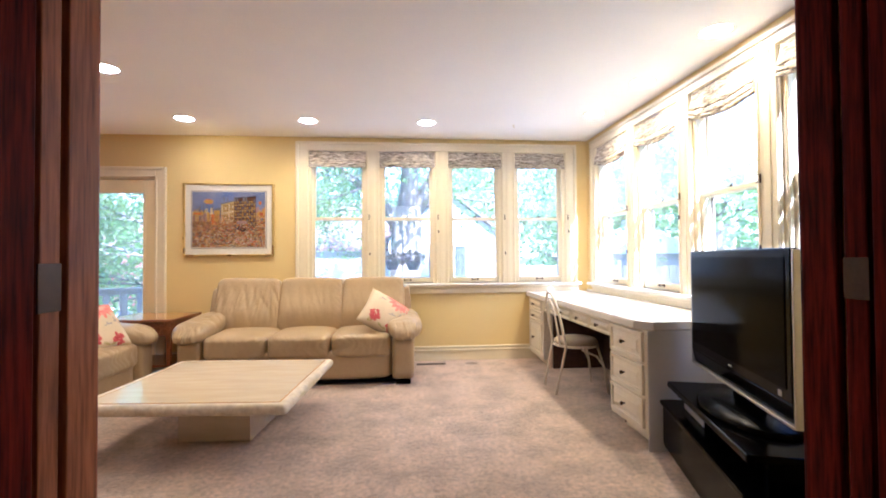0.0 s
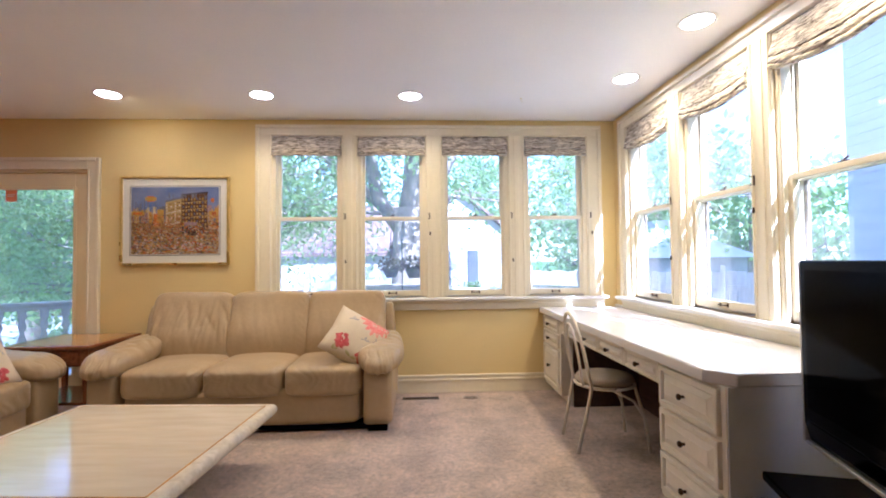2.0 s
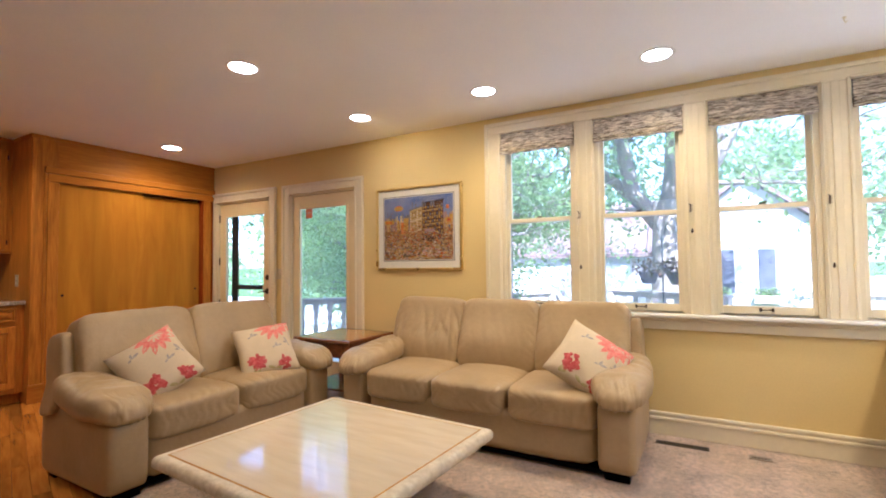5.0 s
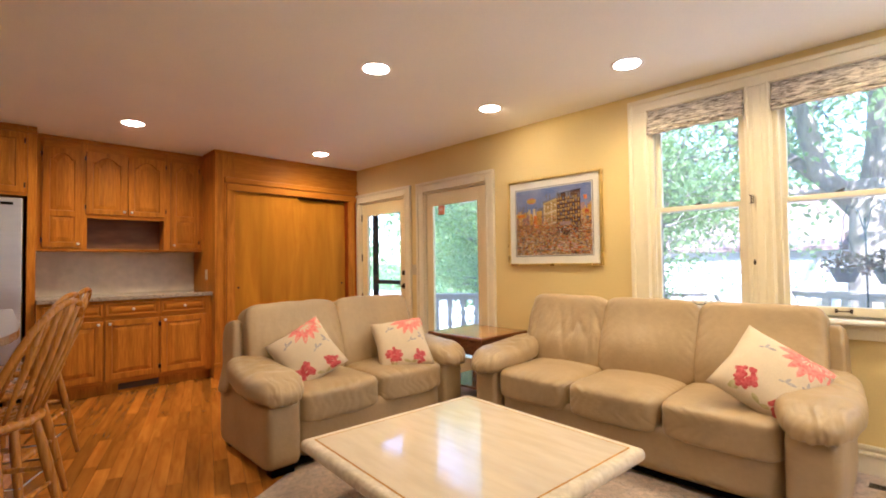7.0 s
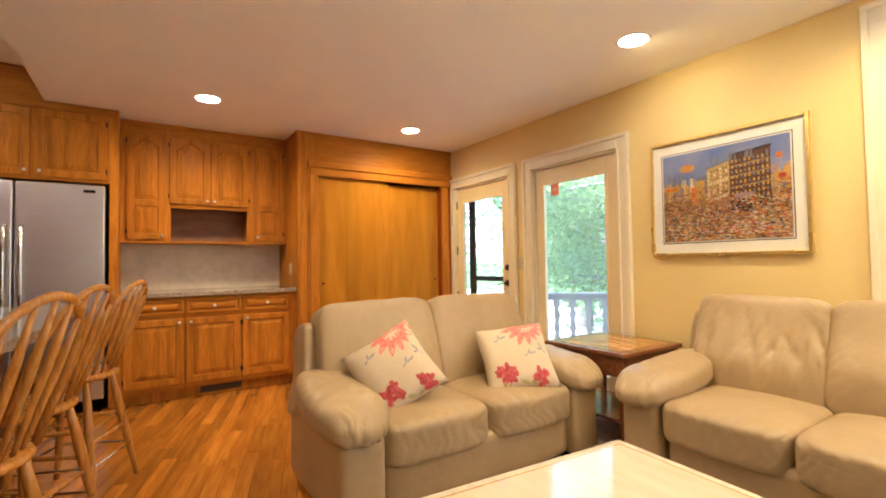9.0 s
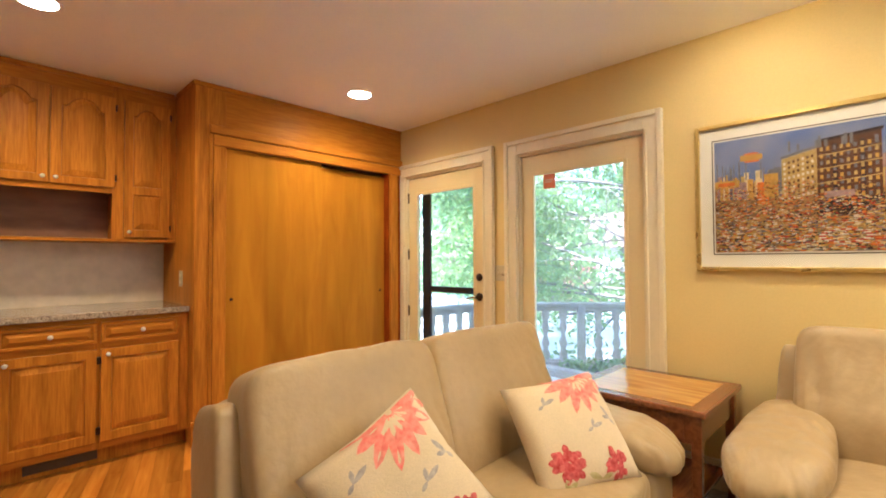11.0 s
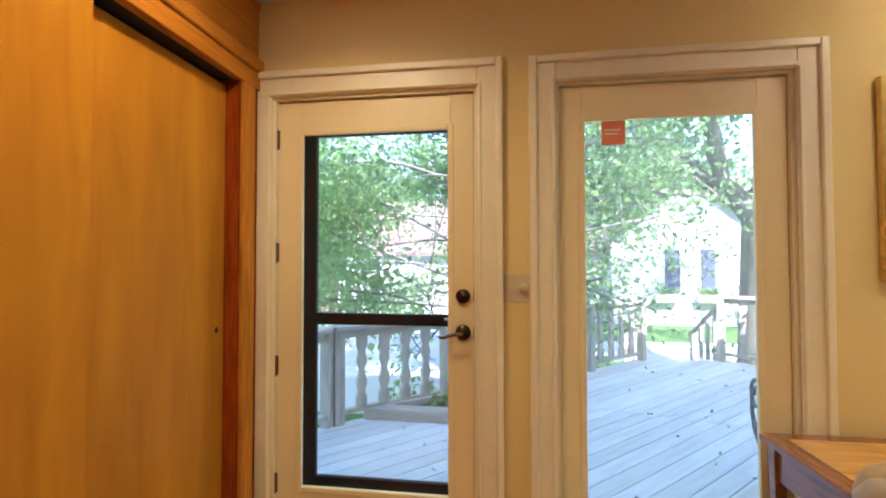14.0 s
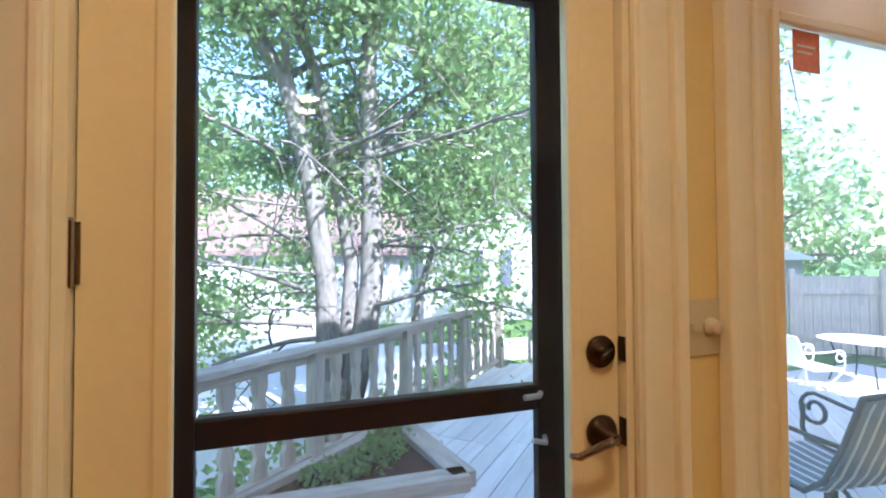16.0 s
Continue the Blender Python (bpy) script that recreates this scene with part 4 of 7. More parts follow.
def leather_sofa(name, seats, w, at, label, group):
    """Front is local -y, the back +y; w is the width over the arm panels, the depth 0.93."""
    root = thing(name, label, "sofa", group, at)
    arm = 0.20
    d0, d1 = -0.465, 0.465
    inner = w - 2 * arm
    for k in (-1, 1):
        bm = bmesh.new()
        puff(bm, k * (w / 2 - arm / 2), -0.01, 0.245, arm + 0.012, 0.89, 0.41, p=11, n=10, wrinkle=0.005, seed=k)
        part("arm_panel", bm, M_LEATHER, root, smooth=True)
        bm = bmesh.new()
        # overstuffed pad that slopes down to the back rest, rolls over the front and gathers at its corners
        vs = puff(bm, 0, 0, 0, arm + 0.15, 0.82, 0.185, p=2.7, n=44, wrinkle=0.022, seed=3.1 + k)
        for v in vs:
            f = (v.co.y + 0.41) / 0.82
            roll = max(0.0, 0.24 - f) / 0.24
            v.co.z += 0.11 * max(0, f - 0.35) ** 1.2
            v.co.x *= 1.0 - 0.30 * max(0, f - 0.3)
            v.co.z -= 0.045 * roll ** 1.4
            v.co.z += 0.007 * noise.noise(Vector((v.co.x * 11, v.co.y * 15, k)))
            fan = v.co.x * 24 + 3 * v.co.x * roll + 1.5 * noise.noise(Vector((v.co.y * 9, v.co.x * 5, k)))
            v.co.z -= 0.013 * roll * crease(fan, v.co.y * 4, k + w)
            v.co.y += 0.012 * roll * crease(fan, v.co.z * 4, k + w)
            v.co.z -= 0.007 * max(0.0, 1 - abs(f - 0.55) * 2.2) * crease(v.co.x * 5 + v.co.y * 3, v.co.y * 9, k + 4)
        bmesh.ops.translate(bm, verts=bm.verts, vec=(k * (w / 2 - arm / 2 + 0.012), -0.115, 0.508))
        part("arm_pad", bm, M_LEATHER, root, smooth=True)
    bm = bmesh.new()
    puff(bm, 0, -0.03, 0.185, inner + 0.01, 0.80, 0.27, p=12, n=8)
    part("base_front", bm, M_LEATHER, root, smooth=True)
    bm = bmesh.new()
    puff(bm, 0, 0, 0.0, w - 0.04, 0.15, 0.78, p=8, n=10, m=pose(0, 0.375, 0.47, -7, 0, 0))
    part("back_frame", bm, M_LEATHER, root, smooth=True)
    sw_ = inner / seats
    for i in range(seats):
        cx = -inner / 2 + sw_ * (i + 0.5)
        bm = bmesh.new()
        vs = puff(bm, cx, -0.10, 0.362, sw_ + 0.006, 0.73, 0.21, p=7.0, n=44, crown=0.20, wrinkle=0.006, seed=i * 5.3 + w)
        for v in vs:
            # a swelling front with short pleats that fan over its edge, and soft dents on top
            u = (v.co.x - cx) / (sw_ / 2)
            edge = max(0.0, 1 - abs(v.co.y + 0.44) / 0.15)
            fold = crease(v.co.x * 17 + 2.0 * noise.noise(Vector((v.co.z * 9, v.co.x * 3, i))), v.co.z * 3, i + w)
            v.co.y -= 0.014 * edge * (1 - u * u)
            v.co.y += 0.008 * edge * fold
            v.co.z -= 0.003 * edge * fold
            v.co.z += 0.004 * noise.noise(Vector((v.co.x * 5, v.co.y * 5, i + w)))
            v.co.z -= 0.006 * max(0.0, abs(u) - 0.6) * crease(v.co.y * 16, v.co.x * 4, i + 2)
        part("seat_cushion", bm, M_LEATHER, root, smooth=True)
        bm = bmesh.new()
        loose = 1.0 if i == 0 and seats == 3 else 0.2
        bw = (w - 0.19) / seats
        wide = bw * 1.03
        vs = puff(bm, 0, 0, 0, wide, 0.23, 0.57, p=8.0, n=52, wrinkle=0.006, seed=i * 2.7 + w * 3)
        for v in vs:
            u, f = v.co.x / (wide / 2), v.co.z / 0.285
            front = v.co.y < 0.03
            v.co.y += -0.048 * math.exp(-((f + 0.30) / 0.6) ** 2) * (1 - 0.5 * u * u)
            if front:
                # hanging pleats that wander downwards, and slanting tucks near the side seams
                warp = 0.4 * noise.noise(Vector((v.co.x * 3, v.co.z * 2.5, i + w)))
                hang = max(0.0, min(1.0, 0.9 - abs(f + 0.05)) * 1.4)
                v.co.y += 0.016 * loose * hang * crease(v.co.x * 9.5 + v.co.z * 1.6 + warp, v.co.z * 1.5, i * 3 + w)
                v.co.y += 0.009 * loose * hang * crease(v.co.x * 21 - v.co.z * 3 + 2 * warp, v.co.z * 2.5, i + 11)
                side = max(0.0, abs(u) - 0.55) / 0.45
                v.co.y += 0.005 * side * crease(v.co.z * 13 + abs(u) * 4, v.co.x * 4, i + 3 + w)
            top = max(0.0, f - 0.55) / 0.45
            v.co.z -= 0.002 * top * crease(v.co.x * 9, v.co.y * 5, i + 7 + w)
            v.co.z += 0.009 * noise.noise(Vector((v.co.x * 5, 0, i + w))) * max(0.0, f)
            v.co.x *= 1.0 - 0.02 * f
        bmesh.ops.transform(bm, matrix=pose(-w / 2 + 0.095 + bw * (i + 0.5), 0.235, 0.675, -15, 0, 0), verts=bm.verts)
        part("back_cushion", bm, M_LEATHER, root, smooth=True)
    for k in (-1, 1):
        bm = bmesh.new()
        vs = puff(bm, 0, 0, 0, 0.085, 0.23, 0.47, p=5, n=18, wrinkle=0.016, seed=k + 9)
        for v in vs:
            v.co.x += k * 0.06 * max(0.0, -v.co.z / 0.25) ** 1.5
            v.co.y += 0.006 * crease(v.co.z * 12, v.co.x * 6, k)
        bmesh.ops.transform(bm, matrix=pose(k * (w / 2 - 0.055), 0.31, 0.62, -13, k * -3, 0), verts=bm.verts)
        part("back_wing", bm, M_LEATHER, root, smooth=True)
    for kx in (-1, 1):
        for y in (-0.38, 0.36):
            bm = boxes((kx * (w / 2 - 0.10) - 0.07, y - 0.04, 0.0, kx * (w / 2 - 0.10) + 0.07, y + 0.04, 0.045), bevel=0.006)
            part("foot", bm, M_BLACK_M, root, "black plastic foot")
    part("plinth", boxes((-w / 2 + 0.06, -0.40, 0.022, w / 2 - 0.06, 0.40, 0.050)), M_BLACK_M, root)
    return root


leather_sofa("leather_sofa", 3, 2.10, pose(-1.075, 4.795, 0), "beige three-seat leather sofa with creased back cushions", "leather sofas")
leather_sofa("leather_loveseat", 2, 1.58, pose(-2.785, 3.66, 0, 0, 0, 90) @ Matrix.Diagonal((1.02, 0.90, 1, 1)), "beige two-seat leather loveseat beside the end table", "leather sofas")

# pillows: one lying tilted on the sofa, two on the loveseat
cushion_floral(pose(-0.31, 4.59, 0.620, -42, 32, 6), 0.43, "cream pillow with red flowers tilted on the sofa arm", 1.0)
cushion_floral(pose(-2.68, 3.255, 0.630, -32, -27, 82), 0.40, "cream pillow with red flowers tilted on the loveseat", 2.0)
cushion_floral(pose(-2.60, 4.02, 0.605, -38, -5, 66), 0.425, "cream pillow with red flowers upright on the loveseat", 3.0)

# Coffee table
ct = thing("coffee_table", "low square polished travertine coffee table on a block base", "coffee table", at=pose(-1.36, 3.415, 0, 0, 0, -4))
bm = bmesh.new()
box(bm, -0.625, -0.60, 0.275, 0.625, 0.60, 0.338, bevel=0.030, seg=5)
for v in bm.verts:
    v.co += Vector((noise.noise(v.co * 9) * 0.003, noise.noise(v.co * 9 + Vector((5, 0, 0))) * 0.003, 0)) if v.co.z < 0.333 else Vector()
part("rough_edge_slab", bm, M_TRAV_R, ct, smooth=True)
part("polished_top", boxes((-0.560, -0.535, 0.330, 0.560, 0.535, 0.3405), bevel=0.002), M_TRAV, ct)
bm = bmesh.new()
for d in ((-0.568, -0.543, 0.3355, -0.560, 0.543, 0.3392), (0.560, -0.543, 0.3355, 0.568, 0.543, 0.3392),
          (-0.560, -0.543, 0.3355, 0.560, -0.535, 0.3392), (-0.560, 0.535, 0.3355, 0.560, 0.543, 0.3392)):
    box(bm, *d)
part("groove_line", bm, M_CHERRY_L, ct, "thin brown inlaid line")
part("block_base", boxes((-0.18, -0.25, 0.0, 0.28, 0.25, 0.28), bevel=0.004), M_TRAV, ct)

# End table
et = thing("end_table", "square cherry end table with inlaid top between the sofas", "end table", at=pose(-2.635, 4.955, 0))
part("top", boxes((-0.335, -0.325, 0.570, 0.335, 0.325, 0.600), bevel=0.008, seg=3), M_CHERRY, et)
part("inlay", boxes((-0.265, -0.255, 0.599, 0.265, 0.255, 0.6012)), M_CHERRY_L, et, "lighter veneer panel")
bm = boxes((-0.300, -0.290, 0.44, 0.300, -0.272, 0.570), (-0.300, 0.272, 0.44, 0.300, 0.290, 0.570), (-0.300, -0.272, 0.44, -0.282, 0.272, 0.570), (0.282, -0.272, 0.44, 0.300, 0.272, 0.570))
part("apron", bm, M_CHERRY, et)
part("drawer_front", boxes((-0.24, -0.296, 0.455, 0.24, -0.290, 0.555), bevel=0.002), M_CHERRY, et)
for kx in (-1, 1):
    for ky in (-1, 1):
        bm = bmesh.new()
        box(bm, -0.024, -0.024, 0.0, 0.024, 0.024, 0.569, bevel=0.004)
        for v in bm.verts:
            k = 0.62 + 0.38 * min(1, v.co.z / 0.44)
            v.co.x *= k
            v.co.y *= k
        bmesh.ops.translate(bm, verts=bm.verts, vec=(kx * 0.29, ky * 0.28, 0))
        part("leg", bm, M_CHERRY, et)
part("lower_shelf", boxes((-0.27, -0.26, 0.14, 0.27, 0.26, 0.16), bevel=0.004), M_CHERRY, et)


# Framed picture: a crowded street scene, as painted shapes
def framed_picture():
    x0, x1, z0, z1 = -2.506, -1.543, 1.198, 2.005
    cx, cz = (x0 + x1) / 2, (z0 + z1) / 2
    root = thing("framed_picture", "gilt framed street scene print in a cream mat", "picture", at=pose(cx, N_Y, cz))
    w, h = (x1 - x0) / 2, (z1 - z0) / 2
    f = 0.022
    bm = bmesh.new()
    box(bm, -w, -0.032, -h, -w + f, -0.001, h, bevel=0.004)
    box(bm, w - f, -0.032, -h, w, -0.001, h, bevel=0.004)
    box(bm, -w + f, -0.032, -h, w - f, -0.001, -h + f, bevel=0.004)
    box(bm, -w + f, -0.032, h - f, w - f, -0.001, h, bevel=0.004)
    part("frame", bm, M_BRASS, root)
    part("mat_board", boxes((-w + f, -0.014, -h + f, w - f, -0.010, h - f)), M_MAT, root)
    pw, ph = w - 0.095, h - 0.10
    part("mat_line", boxes((-pw - 0.013, -0.0147, -ph - 0.013, pw + 0.013, -0.0141, ph + 0.013)), M_BRONZE, root, "thin dark line round the print")
    part("white_line", boxes((-pw - 0.008, -0.0152, -ph - 0.008, pw + 0.008, -0.0142, ph + 0.008)), M_KNOB_W, root)
    part("print_sky", boxes((-pw, -0.0162, -ph, pw, -0.0154, ph)), material("print_sky", (0.13, 0.19, 0.44), 0.7, grain_scale=5, second=(0.28, 0.30, 0.44), stain=0.1, stain_scale=9), root)
    rng = random.Random(5)
    shades = [("print_orange", (0.80, 0.22, 0.03)), ("print_cream", (0.80, 0.64, 0.36)), ("print_umber", (0.13, 0.05, 0.025)),
              ("print_red", (0.55, 0.06, 0.03)), ("print_plum", (0.04, 0.02, 0.03)), ("print_ochre", (0.66, 0.38, 0.07)), ("print_slate", (0.20, 0.20, 0.24)),
              ("print_mauve", (0.42, 0.28, 0.28)), ("print_white", (0.86, 0.80, 0.70)), ("print_olive_grey", (0.26, 0.25, 0.14)), ("print_facade", (0.58, 0.40, 0.14))]
    meshes = {n: bmesh.new() for n, c in shades}
    depth = [-0.0164]

    def fleck(n, a, b, c, d, lean=0.0):
        """A painted stroke between two corners, each one laid over the last."""
        depth[0] -= 0.0000006
        a, b, c, d = max(-pw, a), min(pw, b), max(-ph, c), min(ph, d)
        if b - a < 0.001 or d - c < 0.001:
            return
        bm = meshes[n]
        bm.faces.new([bm.verts.new((x, depth[0], z)) for x, z in ((a, c), (b, max(c, c + lean) if b < pw else c), (b, min(ph, d + lean)), (a, d))])
    part("print_street", boxes((-pw, -0.01635, -ph, pw, -0.0162, 0.06)), material("print_street", (0.46, 0.26, 0.085), 0.7, grain_scale=26, second=(0.20, 0.11, 0.06), stain=0.2, stain_scale=14), root)
    # far roofs along the skyline
    for k in range(120):
        a = rng.uniform(-pw, pw)
        fleck(rng.choice(("print_cream", "print_ochre", "print_slate", "print_mauve", "print_facade")), a, a + rng.uniform(0.010, 0.035), -0.02, rng.uniform(0.05, 0.14))
    for k in range(14):
        a = rng.uniform(-pw, -0.08)
        fleck("print_slate", a, a + 0.006, 0.08, rng.uniform(0.13, 0.19))
    # the corner block: a sunlit flank and a dark front, with cornices, bays and rows of windows
    fleck("print_facade", -0.085, 0.055, -0.06, 0.165, 0.035)
    fleck("print_slate", -0.090, 0.060, 0.165, 0.178, 0.038)
    fleck("print_umber", 0.055, 0.285, -0.08, 0.225, 0.022)
    fleck("print_plum", 0.048, 0.292, 0.222, 0.238, 0.024)
    for k in range(9):
        a = -0.08 + rng.random() * 0.35
        fleck("print_slate", a, a + 0.012, 0.20, 0.225 + rng.random() * 0.035)
    for i in range(7):
        for j in range(8):
            a, c = -0.078 + i * 0.0185, -0.045 + j * 0.0255 + i * 0.004
            fleck("print_umber" if (i * j) % 4 else "print_white", a, a + 0.009, c, c + 0.013)
    for i in range(9):
        for j in range(8):
            a, c = 0.066 + i * 0.0245, -0.055 + j * 0.0335 + i * 0.001
            if i in (2, 6):
                fleck("print_plum", a - 0.002, a + 0.016, c, c + 0.030)
            fleck(("print_ochre", "print_slate", "print_facade")[(i + 2 * j) % 3], a, a + 0.012, c, c + 0.019)
    for z in (0.02, 0.09, 0.155):
        fleck("print_facade", 0.055, 0.285, z, z + 0.005, 0.022)
    fleck("print_plum", 0.05, 0.29, -0.13, -0.055)
    # an airship, a sun, signs and awnings
    for a, b, c, d, n in ((-0.265, -0.165, 0.182, 0.212, "print_ochre"), (-0.245, -0.185, 0.212, 0.222, "print_orange"), (-0.245, -0.180, 0.172, 0.182, "print_orange"),
                          (0.315, 0.345, 0.165, 0.200, "print_orange"), (0.30, 0.38, 0.02, 0.085, "print_ochre"), (0.325, 0.362, 0.045, 0.075, "print_red"),
                          (-0.386, -0.27, 0.045, 0.085, "print_ochre"), (-0.37, -0.29, 0.055, 0.075, "print_orange"), (-0.19, -0.14, -0.05, 0.06, "print_orange"),
                          (-0.16, -0.10, -0.02, 0.10, "print_ochre"), (0.08, 0.19, -0.045, -0.015, "print_mauve")):
        fleck(n, a, b, c, d)
    # the crowd: short level strokes, larger and paler towards the front
    upper = ("print_orange", "print_ochre", "print_red", "print_umber", "print_umber", "print_facade", "print_plum", "print_orange", "print_cream")
    lower = ("print_white", "print_umber", "print_mauve", "print_slate", "print_cream", "print_plum", "print_red", "print_olive_grey", "print_ochre", "print_ochre", "print_orange", "print_cream")
    for k in range(5200):
        v = rng.random() ** 0.85
        z = 0.055 - v * (ph + 0.055)
        x = rng.uniform(-pw, pw)
        if z > -0.05 and 0.05 < x < 0.29 and rng.random() < 0.75:
            continue
        size = 0.003 + 0.004 * v
        fleck(rng.choice(upper if rng.random() > v * 1.3 else lower), x, x + size * rng.uniform(0.8, 4.0), z, z + size * rng.uniform(0.6, 1.3), rng.uniform(-0.002, 0.002))
    for k in range(26):
        a = k / 26 * 6.283
        fleck("print_red" if k % 2 else "print_white", 0.14 + 0.085 * math.cos(a), 0.165 + 0.085 * math.cos(a), -0.235 + 0.030 * math.sin(a), -0.228 + 0.030 * math.sin(a))
    for n, c in shades:
        part("printed_shapes", meshes[n], material(n, c, 0.7, grain=0.25, grain_scale=70, stain=0.15, stain_scale=20), root)
    g = part("glazing", sheet(-w + f, -h + f, w - f, h - f, -0.0210), clear_glass("picture_glass", (1, 1, 1), 0.03), root)
    g.visible_shadow = False


framed_picture()


# ---- desk ----
def front_outline(p0, p1, q0, q1, arch, inset):
    """Outline of a panel, with an arched head on shoulders where arch is given."""
    s0, s1, t0, t1 = p0 + inset, p1 - inset, q0 + inset, q1 - inset
    if not arch:
        return [(s0, t0), (s1, t0), (s1, t1), (s0, t1)]
    sh, w = t1 - arch, s1 - s0
    head = [(s1 - w * (0.12 + 0.076 * k), sh + arch * math.sin(math.pi * k / 10) ** 0.75) for k in range(1, 10)]
    return [(s0, t0), (s1, t0), (s1, sh), (s1 - w * 0.12, sh)] + head + [(s0 + w * 0.12, sh), (s0, sh)]


def skin(bm, rings, close=True):
    """Joins loops of points of one length, and caps the last."""
    vs = [[bm.verts.new(p) for p in r] for r in rings]
    for r1, r2 in zip(vs, vs[1:]):
        for k in range(len(r1)):
            j = (k + 1) % len(r1)
            bm.faces.new((r1[k], r1[j], r2[j], r2[k]))
    if close:
        bm.faces.new(vs[-1])


def front_frame(bm, face, sgn, rect, panel, arch, thick, soft=0.003):
    """Stiles and rails round a sunken panel on the plane x = face that looks to sgn."""
    u0, u1, z0, z1 = rect

    def outer(e):
        a, b, c, d = u0 + e, u1 - e, z0 + e, z1 - e
        if not arch:
            return [(a, c), (b, c), (b, d), (a, d)]
        pts = front_outline(*panel, arch, 0.0)
        sh = pts[2][1]
        return [(a, c), (b, c), (b, sh), (b, d)] + [(u, d) for u, z in pts[4:-2]] + [(a, d), (a, sh)]

    def at(pts, d):
        return [(face + sgn * d, u, z) for u, z in pts]
    skin(bm, [at(outer(0), 0.0), at(outer(0), thick - soft), at(outer(soft), thick), at(front_outline(*panel, arch, 0.0), thick),
              at(front_outline(*panel, arch, 0.005), thick - 0.013)], False)


def front_panel(bm, face, sgn, panel, arch, thick, bevel=0.030):
    """A raised field that rises from a sunken rim."""
    rings = []
    for inset, d in ((0.0045, thick - 0.0128), (0.013, thick - 0.0125), (0.015, thick - 0.0095), (0.013 + bevel, thick - 0.0015), (0.0155 + bevel, thick + 0.001)):
        rings.append([(face + sgn * d, u, z) for u, z in front_outline(*panel, arch, inset)])
    skin(bm, rings)


def raised_front(bm, face, sgn, u0, u1, z0, z1, thick=0.020):
    """A drawer front in one piece: rim, sunken bead and raised field."""
    edge = min(0.020, (z1 - z0) * 0.14)
    panel = (u0 + edge, u1 - edge, z0 + edge, z1 - edge)
    front_frame(bm, face, sgn, (u0, u1, z0, z1), panel, 0, thick)
    front_panel(bm, face, sgn, panel, 0, thick, bevel=min(0.026, (z1 - z0) * 0.13))


def knob(parent, x, y, z, sgn, mat, r=0.014):
    bm = bmesh.new()
    lathe(bm, [(0.007, 0.0), (0.006, 0.012), (r, 0.018), (r, 0.024), (r * 0.6, 0.029)], 12, axis="x")
    bmesh.ops.transform(bm, matrix=pose(x, y, z, 0, 0, 0 if sgn > 0 else 180), verts=bm.verts)
    return part("knob", bm, mat, parent, smooth=True)


FX = 1.335
top_ = thing("desk_worktop", "long white laminate desk top with a clipped corner", "worktop")
bm = bmesh.new()
poly = [(1.300, 5.305), (1.300, 2.82), (1.375, 2.735), (2.036, 2.735), (2.036, 5.305)]
t_ = [bm.verts.new((x, y, 0.770)) for x, y in poly]
l_ = [bm.verts.new((x, y, 0.722)) for x, y in poly]
bm.faces.new(t_)
bm.faces.new(list(reversed(l_)))
for i in range(5):
    bm.faces.new((t_[i], l_[i], l_[(i + 1) % 5], t_[(i + 1) % 5]))
bmesh.ops.bevel(bm, geom=list(bm.edges), offset=0.003, segments=2, affect="EDGES")
part("slab", bm, M_LAMINATE, top_)
part("front_edge", boxes((1.2965, 2.822, 0.7235, 1.2995, 5.304, 0.7675), bevel=0.001, seg=1), M_LAMINATE, top_, "white laminate edge band")
part("back_strip", boxes((2.020, 2.74, 0.7705, 2.037, 5.304, 0.790), bevel=0.003), M_SILL, top_, "thin white strip along the windows")


def pedestal(y0, y1, drawers, label):
    root = thing("desk_drawer_unit", label, "drawer unit", "desk units")
    bm = boxes((FX + 0.02, y0, 0.09, 2.01, y1, 0.7205), (FX + 0.09, y0 + 0.03, 0.0, 1.98, y1 - 0.03, 0.09), bevel=0.003)
    part("body", bm, M_DESK, root)
    part("face_frame", boxes((FX, y0, 0.09, FX + 0.02, y1, 0.7205), bevel=0.002), M_DESK, root)
    for z0, z1 in drawers:
        bm = bmesh.new()
        raised_front(bm, FX, -1, y0 + 0.028, y1 - 0.028, z0, z1)
        d = part("drawer_front", bm, M_DESK, root)
        knob(d, FX - 0.024, (y0 + y1) / 2, (z0 + z1) / 2, -1, M_BRONZE)
    if y0 < 3:
        part("end_panel", boxes((FX + 0.004, y0 - 0.006, 0.0, 2.008, y0 - 0.0005, 0.7205), bevel=0.001, seg=1), M_LAMINATE, root, "white laminate end panel")
    return root


pedestal(4.79, 5.284, ((0.60, 0.705), (0.475, 0.585), (0.13, 0.455)), "cream painted drawer unit with three drawers by the wall")
pedestal(2.745, 3.225, ((0.525, 0.705), (0.325, 0.505), (0.125, 0.305)), "cream painted drawer unit with three raised panel drawers")
ap = thing("desk_apron", "cream painted desk rail with shallow pencil drawers", "desk drawers")
part("rail", boxes((FX + 0.02, 3.227, 0.60, 1.80, 4.788, 0.7205)), M_DESK, ap)
for i in range(4):
    a = 3.235 + i * 0.387
    bm = bmesh.new()
    raised_front(bm, FX + 0.02, -1, a + 0.006, a + 0.379, 0.605, 0.708)
    d = part("drawer_front", bm, M_DESK, ap)
    knob(d, FX - 0.004, a + 0.193, 0.656, -1, M_BRONZE)
# back, underside and side sheets coloured dark to hold the kneehole's shade
part("back_panel", boxes((1.985, 3.227, 0.0, 2.005, 4.788, 0.7205)), M_KNEE, ap, "kneehole back coloured dark for shade")
